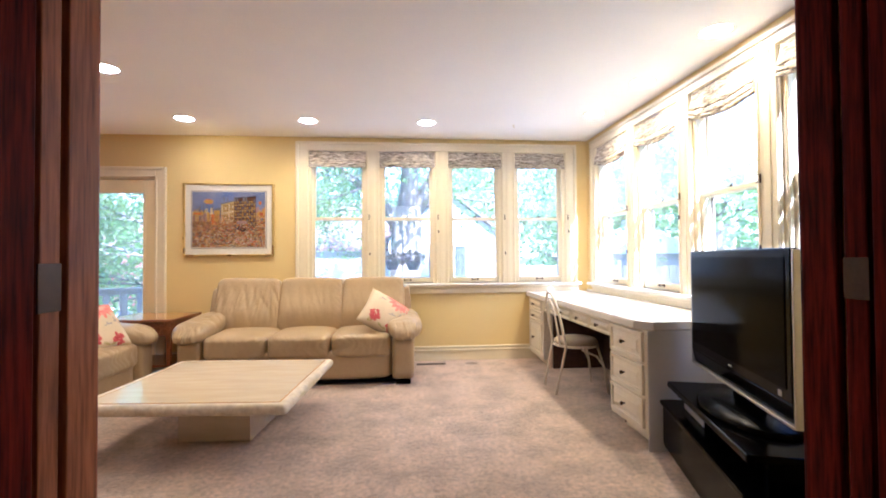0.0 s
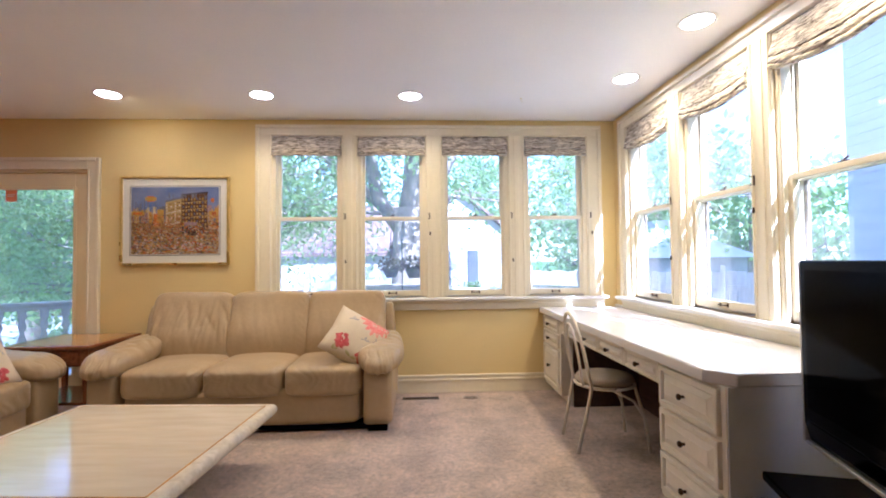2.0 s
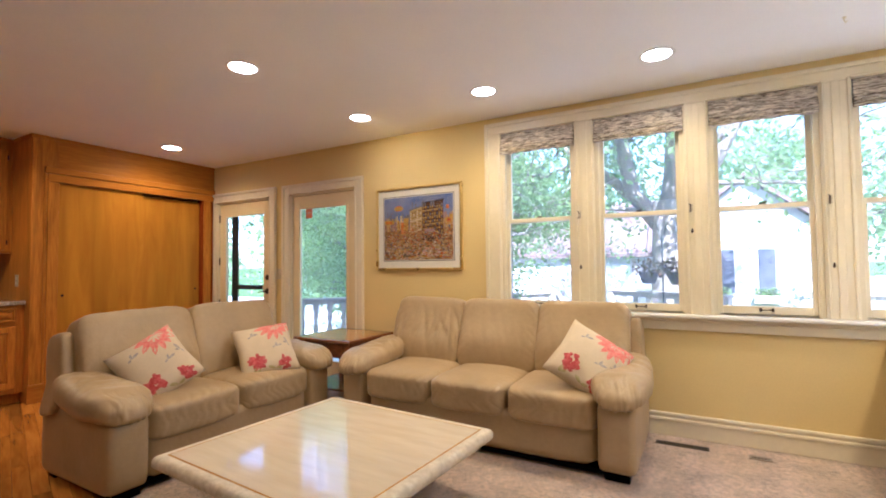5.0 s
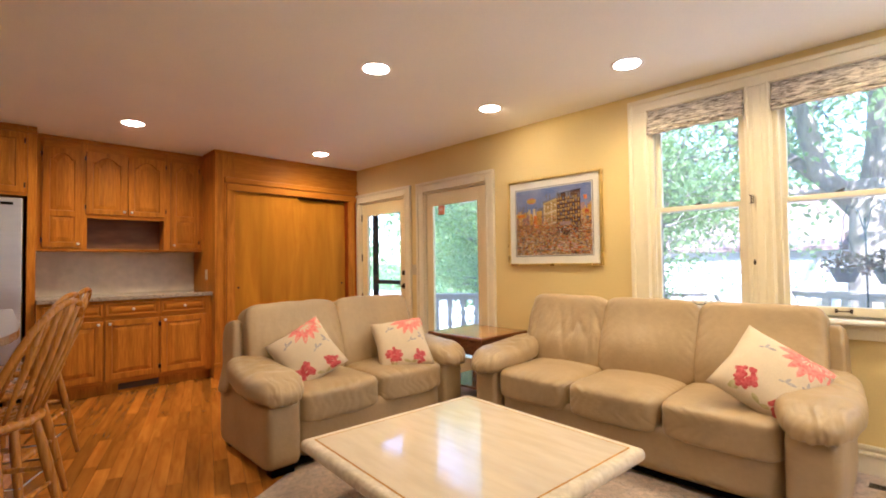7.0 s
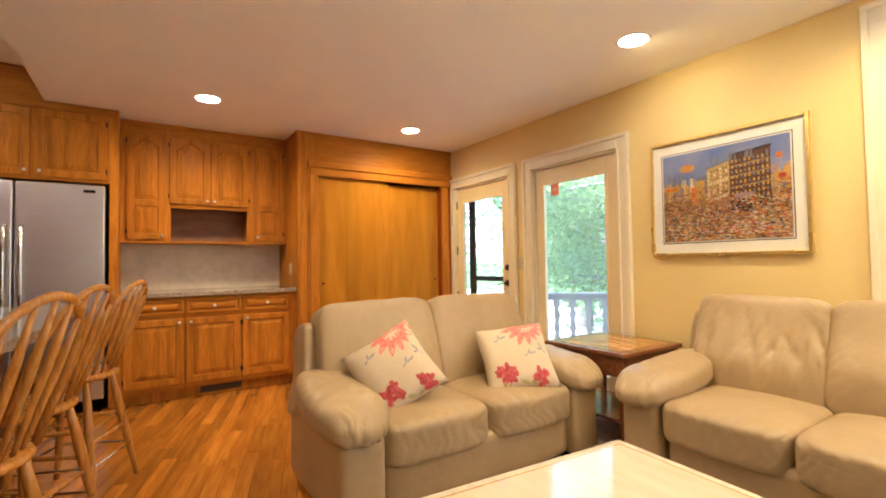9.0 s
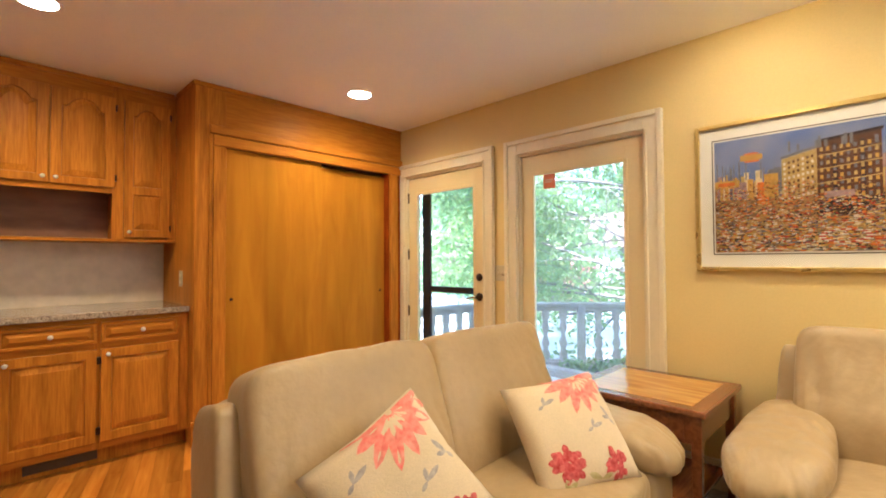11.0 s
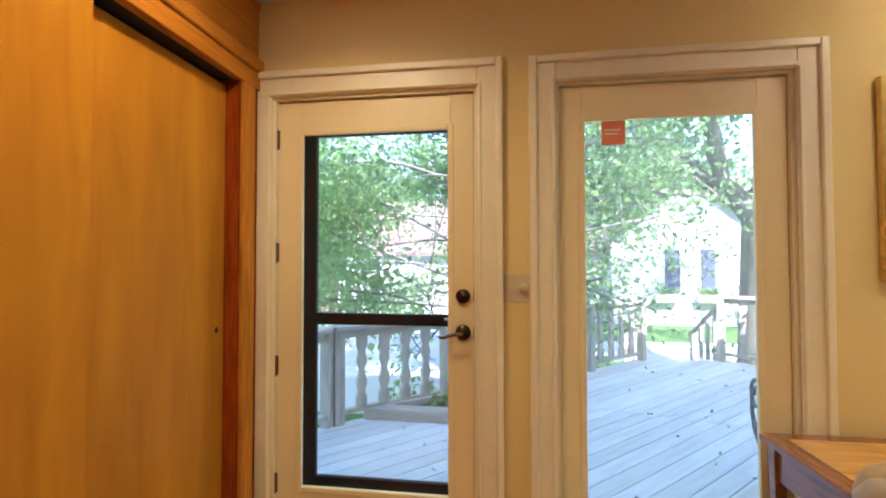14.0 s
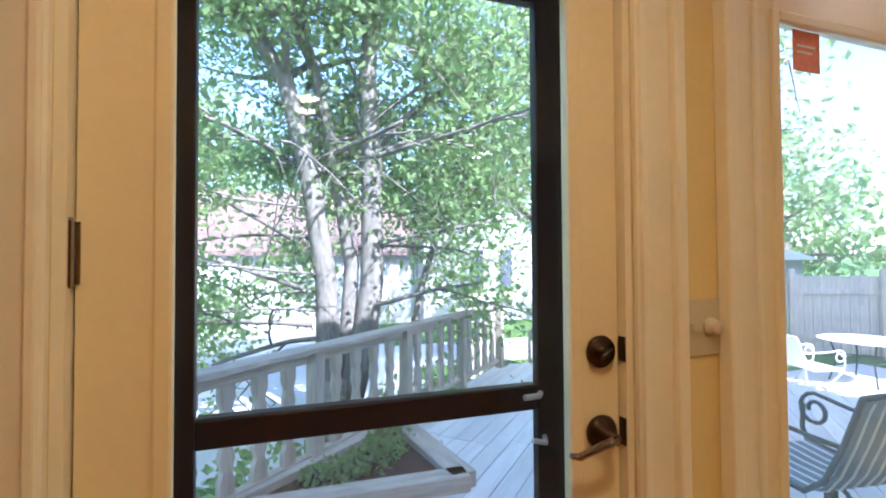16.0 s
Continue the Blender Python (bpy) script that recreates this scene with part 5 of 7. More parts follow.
part("rail_underside", boxes((FX + 0.03, 3.230, 0.594, 1.984, 4.785, 0.5995)), M_KNEE, ap, "underside of the drawers coloured dark for shade")
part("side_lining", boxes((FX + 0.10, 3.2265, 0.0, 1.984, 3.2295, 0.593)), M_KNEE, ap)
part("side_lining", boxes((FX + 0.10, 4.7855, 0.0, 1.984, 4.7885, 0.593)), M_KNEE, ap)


# Desk chair of bent cream tube
ch = thing("desk_chair", "cream bent tube chair with a round padded seat", "chair", at=pose(1.40, 4.06, 0, 0, 0, -90))
# local: front +y, back -y
bm = bmesh.new()
lathe(bm, [(0.02, 0.455), (0.14, 0.458), (0.175, 0.448), (0.19, 0.425), (0.175, 0.404), (0.05, 0.40)], 28)
part("seat", bm, M_SEAT, ch, smooth=True)
bm = bmesh.new()
ring = [(0.187 * math.cos(a), 0.187 * math.sin(a), 0.395) for a in (2 * math.pi * k / 28 for k in range(29))]
tube(bm, ring, 0.011, 8)
part("seat_ring", bm, M_CREAM_METAL, ch, smooth=True)


def arch_pts(w, y0, z0, y1, z1, n=18):
    out = []
    for k in range(n + 1):
        a = math.pi * k / n
        x = -w * math.cos(a)
        s = math.sin(a) ** 0.55
        out.append((x, y0 + (y1 - y0) * s, z0 + (z1 - z0) * s))
    return out


bm = bmesh.new()
tube(bm, [(-0.155, -0.235, 0.0), (-0.165, -0.18, 0.25)] + arch_pts(0.172, -0.150, 0.40, -0.235, 0.855) + [(0.165, -0.18, 0.25), (0.155, -0.235, 0.0)], 0.012, 8)
part("back_frame", bm, M_CREAM_METAL, ch, smooth=True)
for w_, zt in ((0.092, 0.785),):
    bm = bmesh.new()
    tube(bm, arch_pts(w_, -0.175, 0.40, -0.232, zt), 0.009, 8)
    part("back_rod", bm, M_CREAM_METAL, ch, smooth=True)
for k in (-1, 1):
    bm = bmesh.new()
    tube(bm, [(k * 0.14, 0.14, 0.395), (k * 0.165, 0.19, 0.2), (k * 0.18, 0.215, 0.0)], 0.011, 8)
    part("front_leg", bm, M_CREAM_METAL, ch, smooth=True)
bm = bmesh.new()
tube(bm, [(-0.165, 0.185, 0.22), (-0.14, 0.13, 0.31), (0, 0.06, 0.335), (0.14, 0.13, 0.31), (0.165, 0.185, 0.22)], 0.008, 8)
part("brace", bm, M_CREAM_METAL, ch, smooth=True)

# ---- television corner ----
TV_AT = pose(1.4175, 2.150, 0, 0, 0, -16.3)
# local: x towards the wall, the screen looks to -x, y along the width
tv = thing("television", "black flat television with silver side on a swivel base", "television", at=TV_AT)
part("bezel", boxes((-0.0, -0.535, 0.625, 0.028, 0.535, 1.195), bevel=0.008), M_BLACK, tv)
part("screen", boxes((-0.003, -0.495, 0.675, 0.002, 0.495, 1.160)), M_SCREEN, tv, "dark switched-off screen")
bm = bmesh.new()
vs = box(bm, 0.0, -0.535, 0.552, 0.055, 0.535, 0.632, bevel=0.008)
for v in vs:
    if v.co.z < 0.59:
        v.co.x += 0.015
part("speaker_bar", bm, M_BLACK, tv)
part("chin_strip", boxes((0.004, -0.530, 0.540, 0.055, 0.530, 0.553), bevel=0.003), M_SILVER, tv, "silver lower strip")
part("side_strip", boxes((0.002, -0.549, 0.545, 0.028, -0.536, 1.190), bevel=0.003), M_SILVER, tv, "silver side strip")
part("side_strip", boxes((0.002, 0.536, 0.545, 0.028, 0.549, 1.190), bevel=0.003), M_SILVER, tv, "silver side strip")
part("back_shell", boxes((0.028, -0.44, 0.64, 0.115, 0.44, 1.12), bevel=0.03), M_BLACK_M, tv)
part("logo_mark", boxes((-0.0015, -0.018, 0.645, 0.0, 0.018, 0.653)), M_SILVER, tv)
part("badge", boxes((-0.0012, -0.46, 0.640, 0.0, -0.435, 0.662)), M_SILVER, tv)
part("neck", boxes((0.055, -0.13, 0.445, 0.10, 0.13, 0.64), bevel=0.01), M_BLACK, tv)
bm = bmesh.new()
lathe(bm, [(0.34, 0.4315), (0.345, 0.440), (0.32, 0.458), (0.12, 0.474), (0.02, 0.476)], 40)
for v in bm.verts:
    v.co.x = v.co.x * 0.55 + 0.07
part("swivel_base", bm, M_BLACK_M, tv, smooth=True)

st = thing("tv_stand", "black glossy television stand with glass shelves", "tv stand", at=TV_AT)
part("top", boxes((-0.14, -0.50, 0.398, 0.42, 0.53, 0.430), bevel=0.006), M_BLACK, st)
bm = bmesh.new()
box(bm, -0.17, -0.56, 0.285, 0.42, 0.585, 0.308, bevel=0.006)
for v in bm.verts:
    if v.co.x < 0:
        v.co.x -= 0.05 * (1 - (v.co.y / 0.6) ** 2)
part("shelf", bm, M_BLACK, st)
for y in (-0.47, 0.0, 0.47):
    part("upright", boxes((-0.06, y - 0.015, 0.308, 0.38, y + 0.015, 0.398)), M_BLACK_M, st)
part("base_cabinet", boxes((-0.15, -0.56, 0.03, 0.42, 0.58, 0.284), bevel=0.006), M_BLACK_M, st)
part("glass_front", boxes((-0.158, -0.54, 0.05, -0.151, 0.56, 0.275), bevel=0.002), M_BLACK, st, "smoked glass front")
for y in (0.615,):
    bm = bmesh.new()
    lathe(bm, [(0.022, 0.0), (0.022, 0.34), (0.026, 0.345), (0.026, 0.375), (0.020, 0.38)], 16, (-0.15, y))
    part("post", bm, M_BLACK, st, smooth=True)
    bm = bmesh.new()
    lathe(bm, [(0.024, 0.3805), (0.024, 0.395), (0.018, 0.400)], 16, (-0.15, y))
    part("post_cap", bm, M_SILVER, st, "silver post cap", smooth=True)
root = thing("media_player", "black media player on the stand shelf", "media player", at=TV_AT)
part("case", boxes((-0.08, 0.10, 0.3085, 0.20, 0.42, 0.351), bevel=0.004), M_BLACK_M, root)
part("front_panel", boxes((-0.083, 0.11, 0.312, -0.0795, 0.41, 0.347)), M_SILVER, root)
# ---- kitchen wall ----
PX = -5.135          # face of the closet
cl = thing("sliding_closet", "honey oak closet with two plain sliding doors", "closet")
part("side_panel", boxes((-5.90, 3.457, 0.0, PX - 0.019, 3.477, CEIL - 0.001), bevel=0.002), M_OAK, cl)
part("face_left", boxes((PX - 0.019, 3.457, 0.0, PX, 3.662, CEIL - 0.001), bevel=0.002), M_OAK, cl)
part("header_panel", boxes((PX - 0.019, 3.662, 2.09, PX, 5.308, CEIL - 0.001)), M_OAK_H, cl)
part("face_right", boxes((PX - 0.019, 5.148, 0.0, PX, 5.308, 2.09)), M_OAK_RED, cl)
bm = boxes((PX, 3.572, 0.0, PX + 0.022, 3.662, 2.0895), bevel=0.006)
box(bm, PX, 3.548, 0.175, PX + 0.012, 3.5715, 2.1695, bevel=0.004)
part("casing", bm, M_OAK, cl)
part("casing", boxes((PX, 5.160, 0.0, PX + 0.020, 5.255, 2.09), bevel=0.006), M_OAK, cl)
part("jamb_liner", boxes((PX - 0.10, 5.147, 0.0, PX - 0.0195, 5.166, 2.0885)), M_OAK_RED, cl, "reddish oak jamb")
bm = boxes((PX, 3.572, 2.0905, PX + 0.020, 5.306, 2.1695), bevel=0.006)
box(bm, PX, 3.548, 2.17, PX + 0.034, 5.306, 2.235, bevel=0.010, seg=3)
part("head_casing", bm, M_OAK_H, cl)
bm = boxes((PX, 3.450, 2.495, PX + 0.014, 5.306, CEIL - 0.002), bevel=0.004)
box(bm, -5.56, 3.443, 2.495, PX + 0.014, 3.457, CEIL - 0.002, bevel=0.004)
part("crown_strip", bm, M_OAK_H, cl)
bm = boxes((PX, 3.442, 0.0, PX + 0.016, 3.570, 0.16), bevel=0.004)
box(bm, PX, 3.436, 0.140, PX + 0.024, 3.570, 0.172, bevel=0.007)
part("plinth_block", bm, M_OAK_H, cl)
part("track", boxes((PX - 0.10, 3.662, 2.0892, PX - 0.020, 5.148, 2.095)), M_CLOSET_DARK, cl)
for y0, y1, x, zt in ((3.660, 4.455, PX - 0.024, 2.088), (4.405, 5.1465, PX - 0.062, 2.066)):
    dr = part("sliding_door", boxes((x - 0.030, y0, 0.012, x, y1, zt), bevel=0.002), M_OAK_PLY, cl)
    bm = bmesh.new()
    lathe(bm, [(0.011, 0.0), (0.013, 0.0015), (0.010, 0.002), (0.007, 0.0008)], 14, axis="x")
    bmesh.ops.translate(bm, verts=bm.verts, vec=(x + 0.0003, y0 + 0.055 if y0 < 4 else y1 - 0.05, 0.985))
    part("finger_pull", bm, M_BRONZE, dr, "small round bronze finger pull")
# dark sheet in place of the shade behind the sliding doors
part("closet_inside", boxes((PX - 0.30, 3.70, 0.0, PX - 0.28, 5.14, 2.06)), M_CLOSET_DARK, cl)

UX = -5.57
uc = thing("upper_cabinet", "honey oak wall cabinet with arched doors over an open niche", "cabinet")
bm = boxes((-5.898, 1.992, 1.425, UX - 0.019, 2.360, 2.50), (-5.898, 3.085, 1.425, UX - 0.019, 3.455, 2.50), (-5.898, 2.360, 1.775, UX - 0.019, 3.085, 2.50))
part("body", bm, M_OAK, uc)
# the recess's shade is put into the colour of this back
part("niche_back", boxes((-5.88, 2.36, 1.44, -5.875, 3.085, 1.775)), material("oak_shadowed_ply", (0.30, 0.145, 0.075), 0.5, grain_scale=5, second=(0.20, 0.095, 0.05), stain=0.2, stain_scale=4, stretch=(5, 0.8, 2.5)), uc, "plywood niche back coloured darker for shade")
for y0, y1 in ((1.992, 2.052), (2.325, 2.385), (3.060, 3.140), (3.395, 3.455)):
    part("face_stile", boxes((UX - 0.019, y0, 1.425, UX, y1, 2.50)), M_OAK, uc)
for d in ((UX - 0.018, 2.052, 2.40, UX - 0.001, 3.395, 2.50), (UX - 0.018, 2.385, 1.74, UX - 0.001, 3.060, 1.785), (-5.89, 1.992, 1.405, UX + 0.012, 3.455, 1.425)):
    part("face_rail", boxes(d, bevel=0.002), M_OAK_H, uc)
part("crown_strip", boxes((UX - 0.02, 1.992, 2.495, UX + 0.014, 3.443, CEIL - 0.002), bevel=0.004), M_OAK_H, uc)


def oak_door(parent, face, y0, y1, z0, z1, panels, hinge, knob_at):
    """An oak door; panels: list of (z0, z1, arch), from the bottom up."""
    cuts = [z0] + [(a[1] + b[0]) / 2 for a, b in zip(panels, panels[1:])] + [z1]
    e = min(0.055, (y1 - y0) * 0.19)
    bm = bmesh.new()
    for (a, b, arch), lo, hi in zip(panels, cuts, cuts[1:]):
        front_frame(bm, face, 1, (y0, y1, lo, hi), (y0 + e, y1 - e, a, b), arch, 0.021, 0.003 if len(panels) == 1 else 0.0008)
    d = part("door", bm, M_OAK, parent)
    for a, b, arch in panels:
        bm = bmesh.new()
        front_panel(bm, face, 1, (y0 + e, y1 - e, a, b), arch, 0.021)
        part("raised_panel", bm, M_OAK, d)
    if knob_at:
        knob(d, face + 0.021, knob_at[0], knob_at[1], 1, M_KNOB_W, 0.013)
    if hinge is not None:
        for z in (z0 + 0.07, z1 - 0.07):
            bm = boxes((face + 0.002, hinge - 0.006, z - 0.022, face + 0.024, hinge + 0.006, z + 0.022), bevel=0.002)
            part("hinge", bm, M_BRONZE, d, "small dark hinge")
    return d


oak_door(uc, UX, 2.040, 2.340, 1.440, 2.410, [(1.490, 1.745, 0), (1.80, 2.365, 0.055)], 2.037, (2.310, 1.475))
oak_door(uc, UX, 3.125, 3.410, 1.440, 2.410, [(1.490, 1.745, 0), (1.80, 2.365, 0.055)], 3.413, (3.155, 1.475))
oak_door(uc, UX, 2.372, 2.718, 1.778, 2.410, [(1.828, 2.365, 0.065)], 2.369, (2.690, 1.815))
oak_door(uc, UX, 2.727, 3.073, 1.778, 2.410, [(1.828, 2.365, 0.065)], 3.076, (2.755, 1.815))

BX = -5.235
bc = thing("base_cabinet", "honey oak base cabinets with three drawers over raised doors", "cabinet")
part("body", boxes((-5.898, 1.992, 0.105, BX - 0.019, 3.455, 0.915), (-5.898, 1.992, 0.0, BX - 0.075, 3.455, 0.105)), M_OAK, bc)
for y, w in ((1.992, 0.05), (2.455, 0.05), (2.925, 0.05), (3.375, 0.08)):
    part("face_stile", boxes((BX - 0.019, y, 0.105, BX, y + w, 0.915)), M_OAK, bc)
for z0, z1 in ((0.105, 0.155), (0.715, 0.765), (0.885, 0.915)):
    part("face_rail", boxes((BX - 0.018, 2.042, z0, BX - 0.001, 3.375, z1)), M_OAK_H, bc)
for y0, y1 in ((2.030, 2.470), (2.490, 2.938), (2.958, 3.392)):
    bm = bmesh.new()
    raised_front(bm, BX, 1, y0, y1, 0.762, 0.888)
    d = part("drawer_front", bm, M_OAK_H, bc)
    knob(d, BX + 0.024, (y0 + y1) / 2, 0.825, 1, M_KNOB_W)
    oak_door(bc, BX, y0, y1, 0.150, 0.722, [(0.205, 0.668, 0)], y0 - 0.002 if y0 < 2.4 else y1 + 0.004 if y0 < 2.9 else y0 - 0.004,
             (y1 - 0.035, 0.69) if y0 < 2.4 else (y0 + 0.035, 0.69))
part("toe_register", boxes((BX - 0.0745, 2.61, 0.025, BX - 0.070, 2.96, 0.085), bevel=0.001), M_VENT, bc, "dark register in the toe kick")
cn = thing("kitchen_counter", "speckled granite counter top with a rough front edge", "counter top")
part("slab", boxes((-5.898, 1.993, 0.916, BX + 0.038, 3.452, 0.955), bevel=0.006), M_GRANITE, cn)
structure("backsplash", boxes((-5.899, 1.993, 0.956, -5.885, 3.456, 1.404)), M_SPLASH, "beige stone backsplash panel", "backsplash")
ol = thing("wall_outlet", "cream outlet plate on the closet side panel", "outlet", at=pose(-5.42, 3.457, 1.14))
part("plate", boxes((-0.036, -0.006, -0.058, 0.036, 0.0, 0.058), bevel=0.002), M_PLATE, ol)
part("socket", boxes((-0.016, -0.009, 0.008, 0.016, -0.006, 0.036), (-0.016, -0.009, -0.036, 0.016, -0.006, -0.008), bevel=0.002), M_TRIM, ol)

FRX = -5.317
fc = thing("fridge_surround", "honey oak cabinet and panel around the refrigerator", "cabinet")
part("side_panel", boxes((-5.898, 1.928, 0.0, FRX, 1.990, CEIL - 0.001), bevel=0.003), M_OAK, fc)
part("body", boxes((-5.898, 0.90, 1.905, FRX - 0.019, 1.927, 2.47)), M_OAK, fc)
part("face_frame", boxes((FRX - 0.019, 0.90, 1.890, FRX, 1.927, 2.47), bevel=0.002), M_OAK_H, fc)
part("soffit_panel", boxes((-5.898, -0.6, 2.471, FRX - 0.004, 1.500, 2.779), (-5.898, 1.500, 2.471, FRX - 0.004, 1.927, CEIL - 0.001)), M_OAK_H, fc)
part("crown_strip", boxes((FRX - 0.004, 0.9, 2.465, FRX + 0.014, 1.992, 2.495), bevel=0.004), M_OAK_H, fc)
oak_door(fc, FRX, 1.450, 1.905, 1.915, 2.455, [(1.97, 2.40, 0)], 1.908, (1.480, 1.955))
oak_door(fc, FRX, 0.965, 1.420, 1.915, 2.455, [(1.97, 2.40, 0)], 0.962, (1.390, 1.955))

fr = thing("refrigerator", "stainless steel two-door refrigerator with curved handles", "refrigerator")
part("body", boxes((-5.88, 0.985, 0.02, FRX - 0.05, 1.905, 1.87), bevel=0.004), M_BLACK_M, fr)
for y0, y1 in ((0.985, 1.328), (1.338, 1.900)):
    d = part("door", boxes((FRX - 0.045, y0, 0.10, FRX + 0.030, y1, 1.868), bevel=0.012, seg=3), M_STEEL, fr)
    hy = y1 - 0.045 if y0 < 1.2 else y0 + 0.045
    bm = bmesh.new()
    tube(bm, [(FRX + 0.032, hy, 1.52), (FRX + 0.075, hy, 1.49), (FRX + 0.088, hy, 1.30), (FRX + 0.088, hy, 0.95), (FRX + 0.075, hy, 0.74), (FRX + 0.032, hy, 0.71)], 0.015, 10)
    part("handle", bm, M_CHROME, d, "curved steel handle", smooth=True)
    if y0 < 1.2:
        part("dispenser", boxes((FRX + 0.0305, 1.03, 0.98, FRX + 0.034, 1.235, 1.42), bevel=0.002), M_BLACK, d, "black water dispenser")
        # flat dark patch: the hollow's shade is coloured on, nothing is cut in
        part("dispenser_recess", boxes((FRX + 0.0345, 1.05, 1.00, FRX + 0.0355, 1.215, 1.22)), M_CLOSET_DARK, d)
    else:
        part("badge", boxes((FRX + 0.0305, 1.755, 1.800, FRX + 0.032, 1.835, 1.825)), M_BLACK_M, d)
part("kick_grille", boxes((FRX - 0.045, 0.99, 0.02, FRX + 0.01, 1.895, 0.095)), M_BLACK_M, fr)

# Island with a rounded end
isl = thing("kitchen_island", "dark brown oak kitchen island with a speckled granite top", "kitchen island")
out = [(-4.64, 0.75), (-4.64, 1.825), (-3.05, 1.825)]
for k in range(1, 9):
    a = math.pi / 2 * (1 - k / 8)
    out.append((-3.05 + 0.95 * math.cos(a), 1.225 + 0.60 * math.sin(a)))
out += [(-2.10, 0.75)]
bm = bmesh.new()
t_ = [bm.verts.new((x, y, 0.935)) for x, y in out]
l_ = [bm.verts.new((x, y, 0.895)) for x, y in out]
bm.faces.new(list(reversed(t_)))
bm.faces.new(l_)
for i in range(len(out)):
    j = (i + 1) % len(out)
    bm.faces.new((t_[i], t_[j], l_[j], l_[i]))
part("granite_top", bm, M_GRANITE, isl)
part("base", boxes((-4.55, 0.80, 0.0, -2.62, 1.42, 0.894), bevel=0.004), M_ISLAND, isl)
for i in range(4):
    y_ = -4.52 + i * 0.475
    part("panel", boxes((y_, 1.42, 0.12, y_ + 0.43, 1.432, 0.86), bevel=0.004), M_ISLAND, isl)


def bar_stool(at, label):
    """Windsor bar stool: local back to +y."""
    root = thing("bar_stool", label, "bar stool", "stools at the island", at)
    bm = bmesh.new()
    lathe(bm, [(0.05, 0.590), (0.17, 0.596), (0.195, 0.610), (0.198, 0.622), (0.185, 0.632), (0.10, 0.624), (0.02, 0.620)], 28)
    part("seat", bm, M_STOOL, root, smooth=True)
    for kx in (-1, 1):
        for ky in (-1, 1):
            bm = bmesh.new()
            p0, p1 = Vector((kx * 0.115, ky * 0.115, 0.60)), Vector((kx * 0.205, ky * 0.205, 0.0))
            pts = [p0.lerp(p1, f) for f in (0, 0.15, 0.35, 0.6, 0.85, 1.0)]
            tube(bm, pts, [0.014, 0.018, 0.021, 0.020, 0.015, 0.012], 10)
            part("leg", bm, M_STOOL, root, smooth=True)

    def at_h(kx, ky, z):
        f = (0.60 - z) / 0.60
        return Vector((kx * (0.115 + 0.09 * f), ky * (0.115 + 0.09 * f), z))
    for a, b, z in (((-1, -1), (1, -1), 0.32), ((-1, 1), (1, 1), 0.30), ((-1, -1), (-1, 1), 0.36), ((1, -1), (1, 1), 0.36)):
        bm = bmesh.new()
        p, q = at_h(*a, z), at_h(*b, z)
        tube(bm, [p, p.lerp(q, 0.5), q], [0.009, 0.013, 0.009], 8)
        part("stretcher", bm, M_STOOL, root, smooth=True)
    bm = bmesh.new()
    cs = [at_h(*c, 0.19) * 1.06 for c in ((-1, -1), (1, -1), (1, 1), (-1, 1), (-1, -1))]
    for c in cs:
        c.z = 0.19
    tube(bm, cs, 0.007, 8)
    part("foot_ring", bm, M_CHROME, root, "chrome foot ring", smooth=True)
    # bowed back and spindles
    n = 22
    pts = []
    for k in range(n + 1):
        a = math.pi * k / n
        s = math.sin(a) ** 0.6
        pts.append((-0.185 * math.cos(a) * (1 + 0.10 * math.sin(a)), 0.095 + 0.045 * math.sin(a) + 0.175 * s, 0.615 + 0.485 * s))
    bm = bmesh.new()
    tube(bm, pts, 0.014, 10)
    part("bow", bm, M_STOOL, root, smooth=True)
    for i in range(5):
        f = (i - 2) / 2
        x = f * 0.115
        ang = math.acos(max(-1, min(1, -x * 1.05 / 0.20)))
        s = math.sin(ang) ** 0.6
        zt = 0.615 + 0.485 * s - 0.006
        yt = 0.095 + 0.045 * math.sin(ang) + 0.175 * s
        bm = bmesh.new()
        p, q = Vector((f * 0.095, 0.150 - 0.02 * f * f, 0.62)), Vector((x * 1.08, yt, zt))
        tube(bm, [p, p.lerp(q, 0.3), p.lerp(q, 0.6), q], [0.007, 0.010, 0.014, 0.007], 8)
        part("spindle", bm, M_STOOL, root, smooth=True)
    return root


stool = bar_stool(pose(-3.66, 1.87, 0, 0, 0, -24), "golden oak windsor bar stool with chrome foot ring")
copy_thing(stool, pose(-3.04, 1.747, 0, 0, 0, -28))
copy_thing(stool, pose(-2.43, 1.70, 0, 0, 0, -33))
# ---- outdoors ----
GROUND, DECK = -0.75, -0.12
M_GRASS = material("lawn", (0.10, 0.20, 0.035), 0.9, grain=0.4, grain_scale=30, stain=0.2, stain_scale=1.5, bump=0.8, bump_scale=60)
M_CONCRETE = material("driveway_concrete", (0.68, 0.67, 0.66), 0.85, grain=0.12, grain_scale=40, stain=0.12, stain_scale=0.8, bump=0.2, bump_scale=60)
M_DECK = material("weathered_deck_board", (0.78, 0.775, 0.78), 0.75, grain_scale=9, second=(0.70, 0.69, 0.69), stain=0.15, stain_scale=2.5, bump=0.2, bump_scale=30, stretch=(0.7, 8, 8), per_object=0.10)
M_RAILWOOD = material("weathered_rail_wood", (0.55, 0.49, 0.42), 0.75, grain_scale=9, second=(0.42, 0.37, 0.31), stain=0.2, stain_scale=3, bump=0.25, bump_scale=30, stretch=(6, 6, 0.8))
M_FENCE = material("weathered_fence_wood", (0.62, 0.56, 0.51), 0.85, grain_scale=7, second=(0.50, 0.45, 0.41), stain=0.2, stain_scale=2, bump=0.2, bump_scale=25, stretch=(5, 5, 0.7))
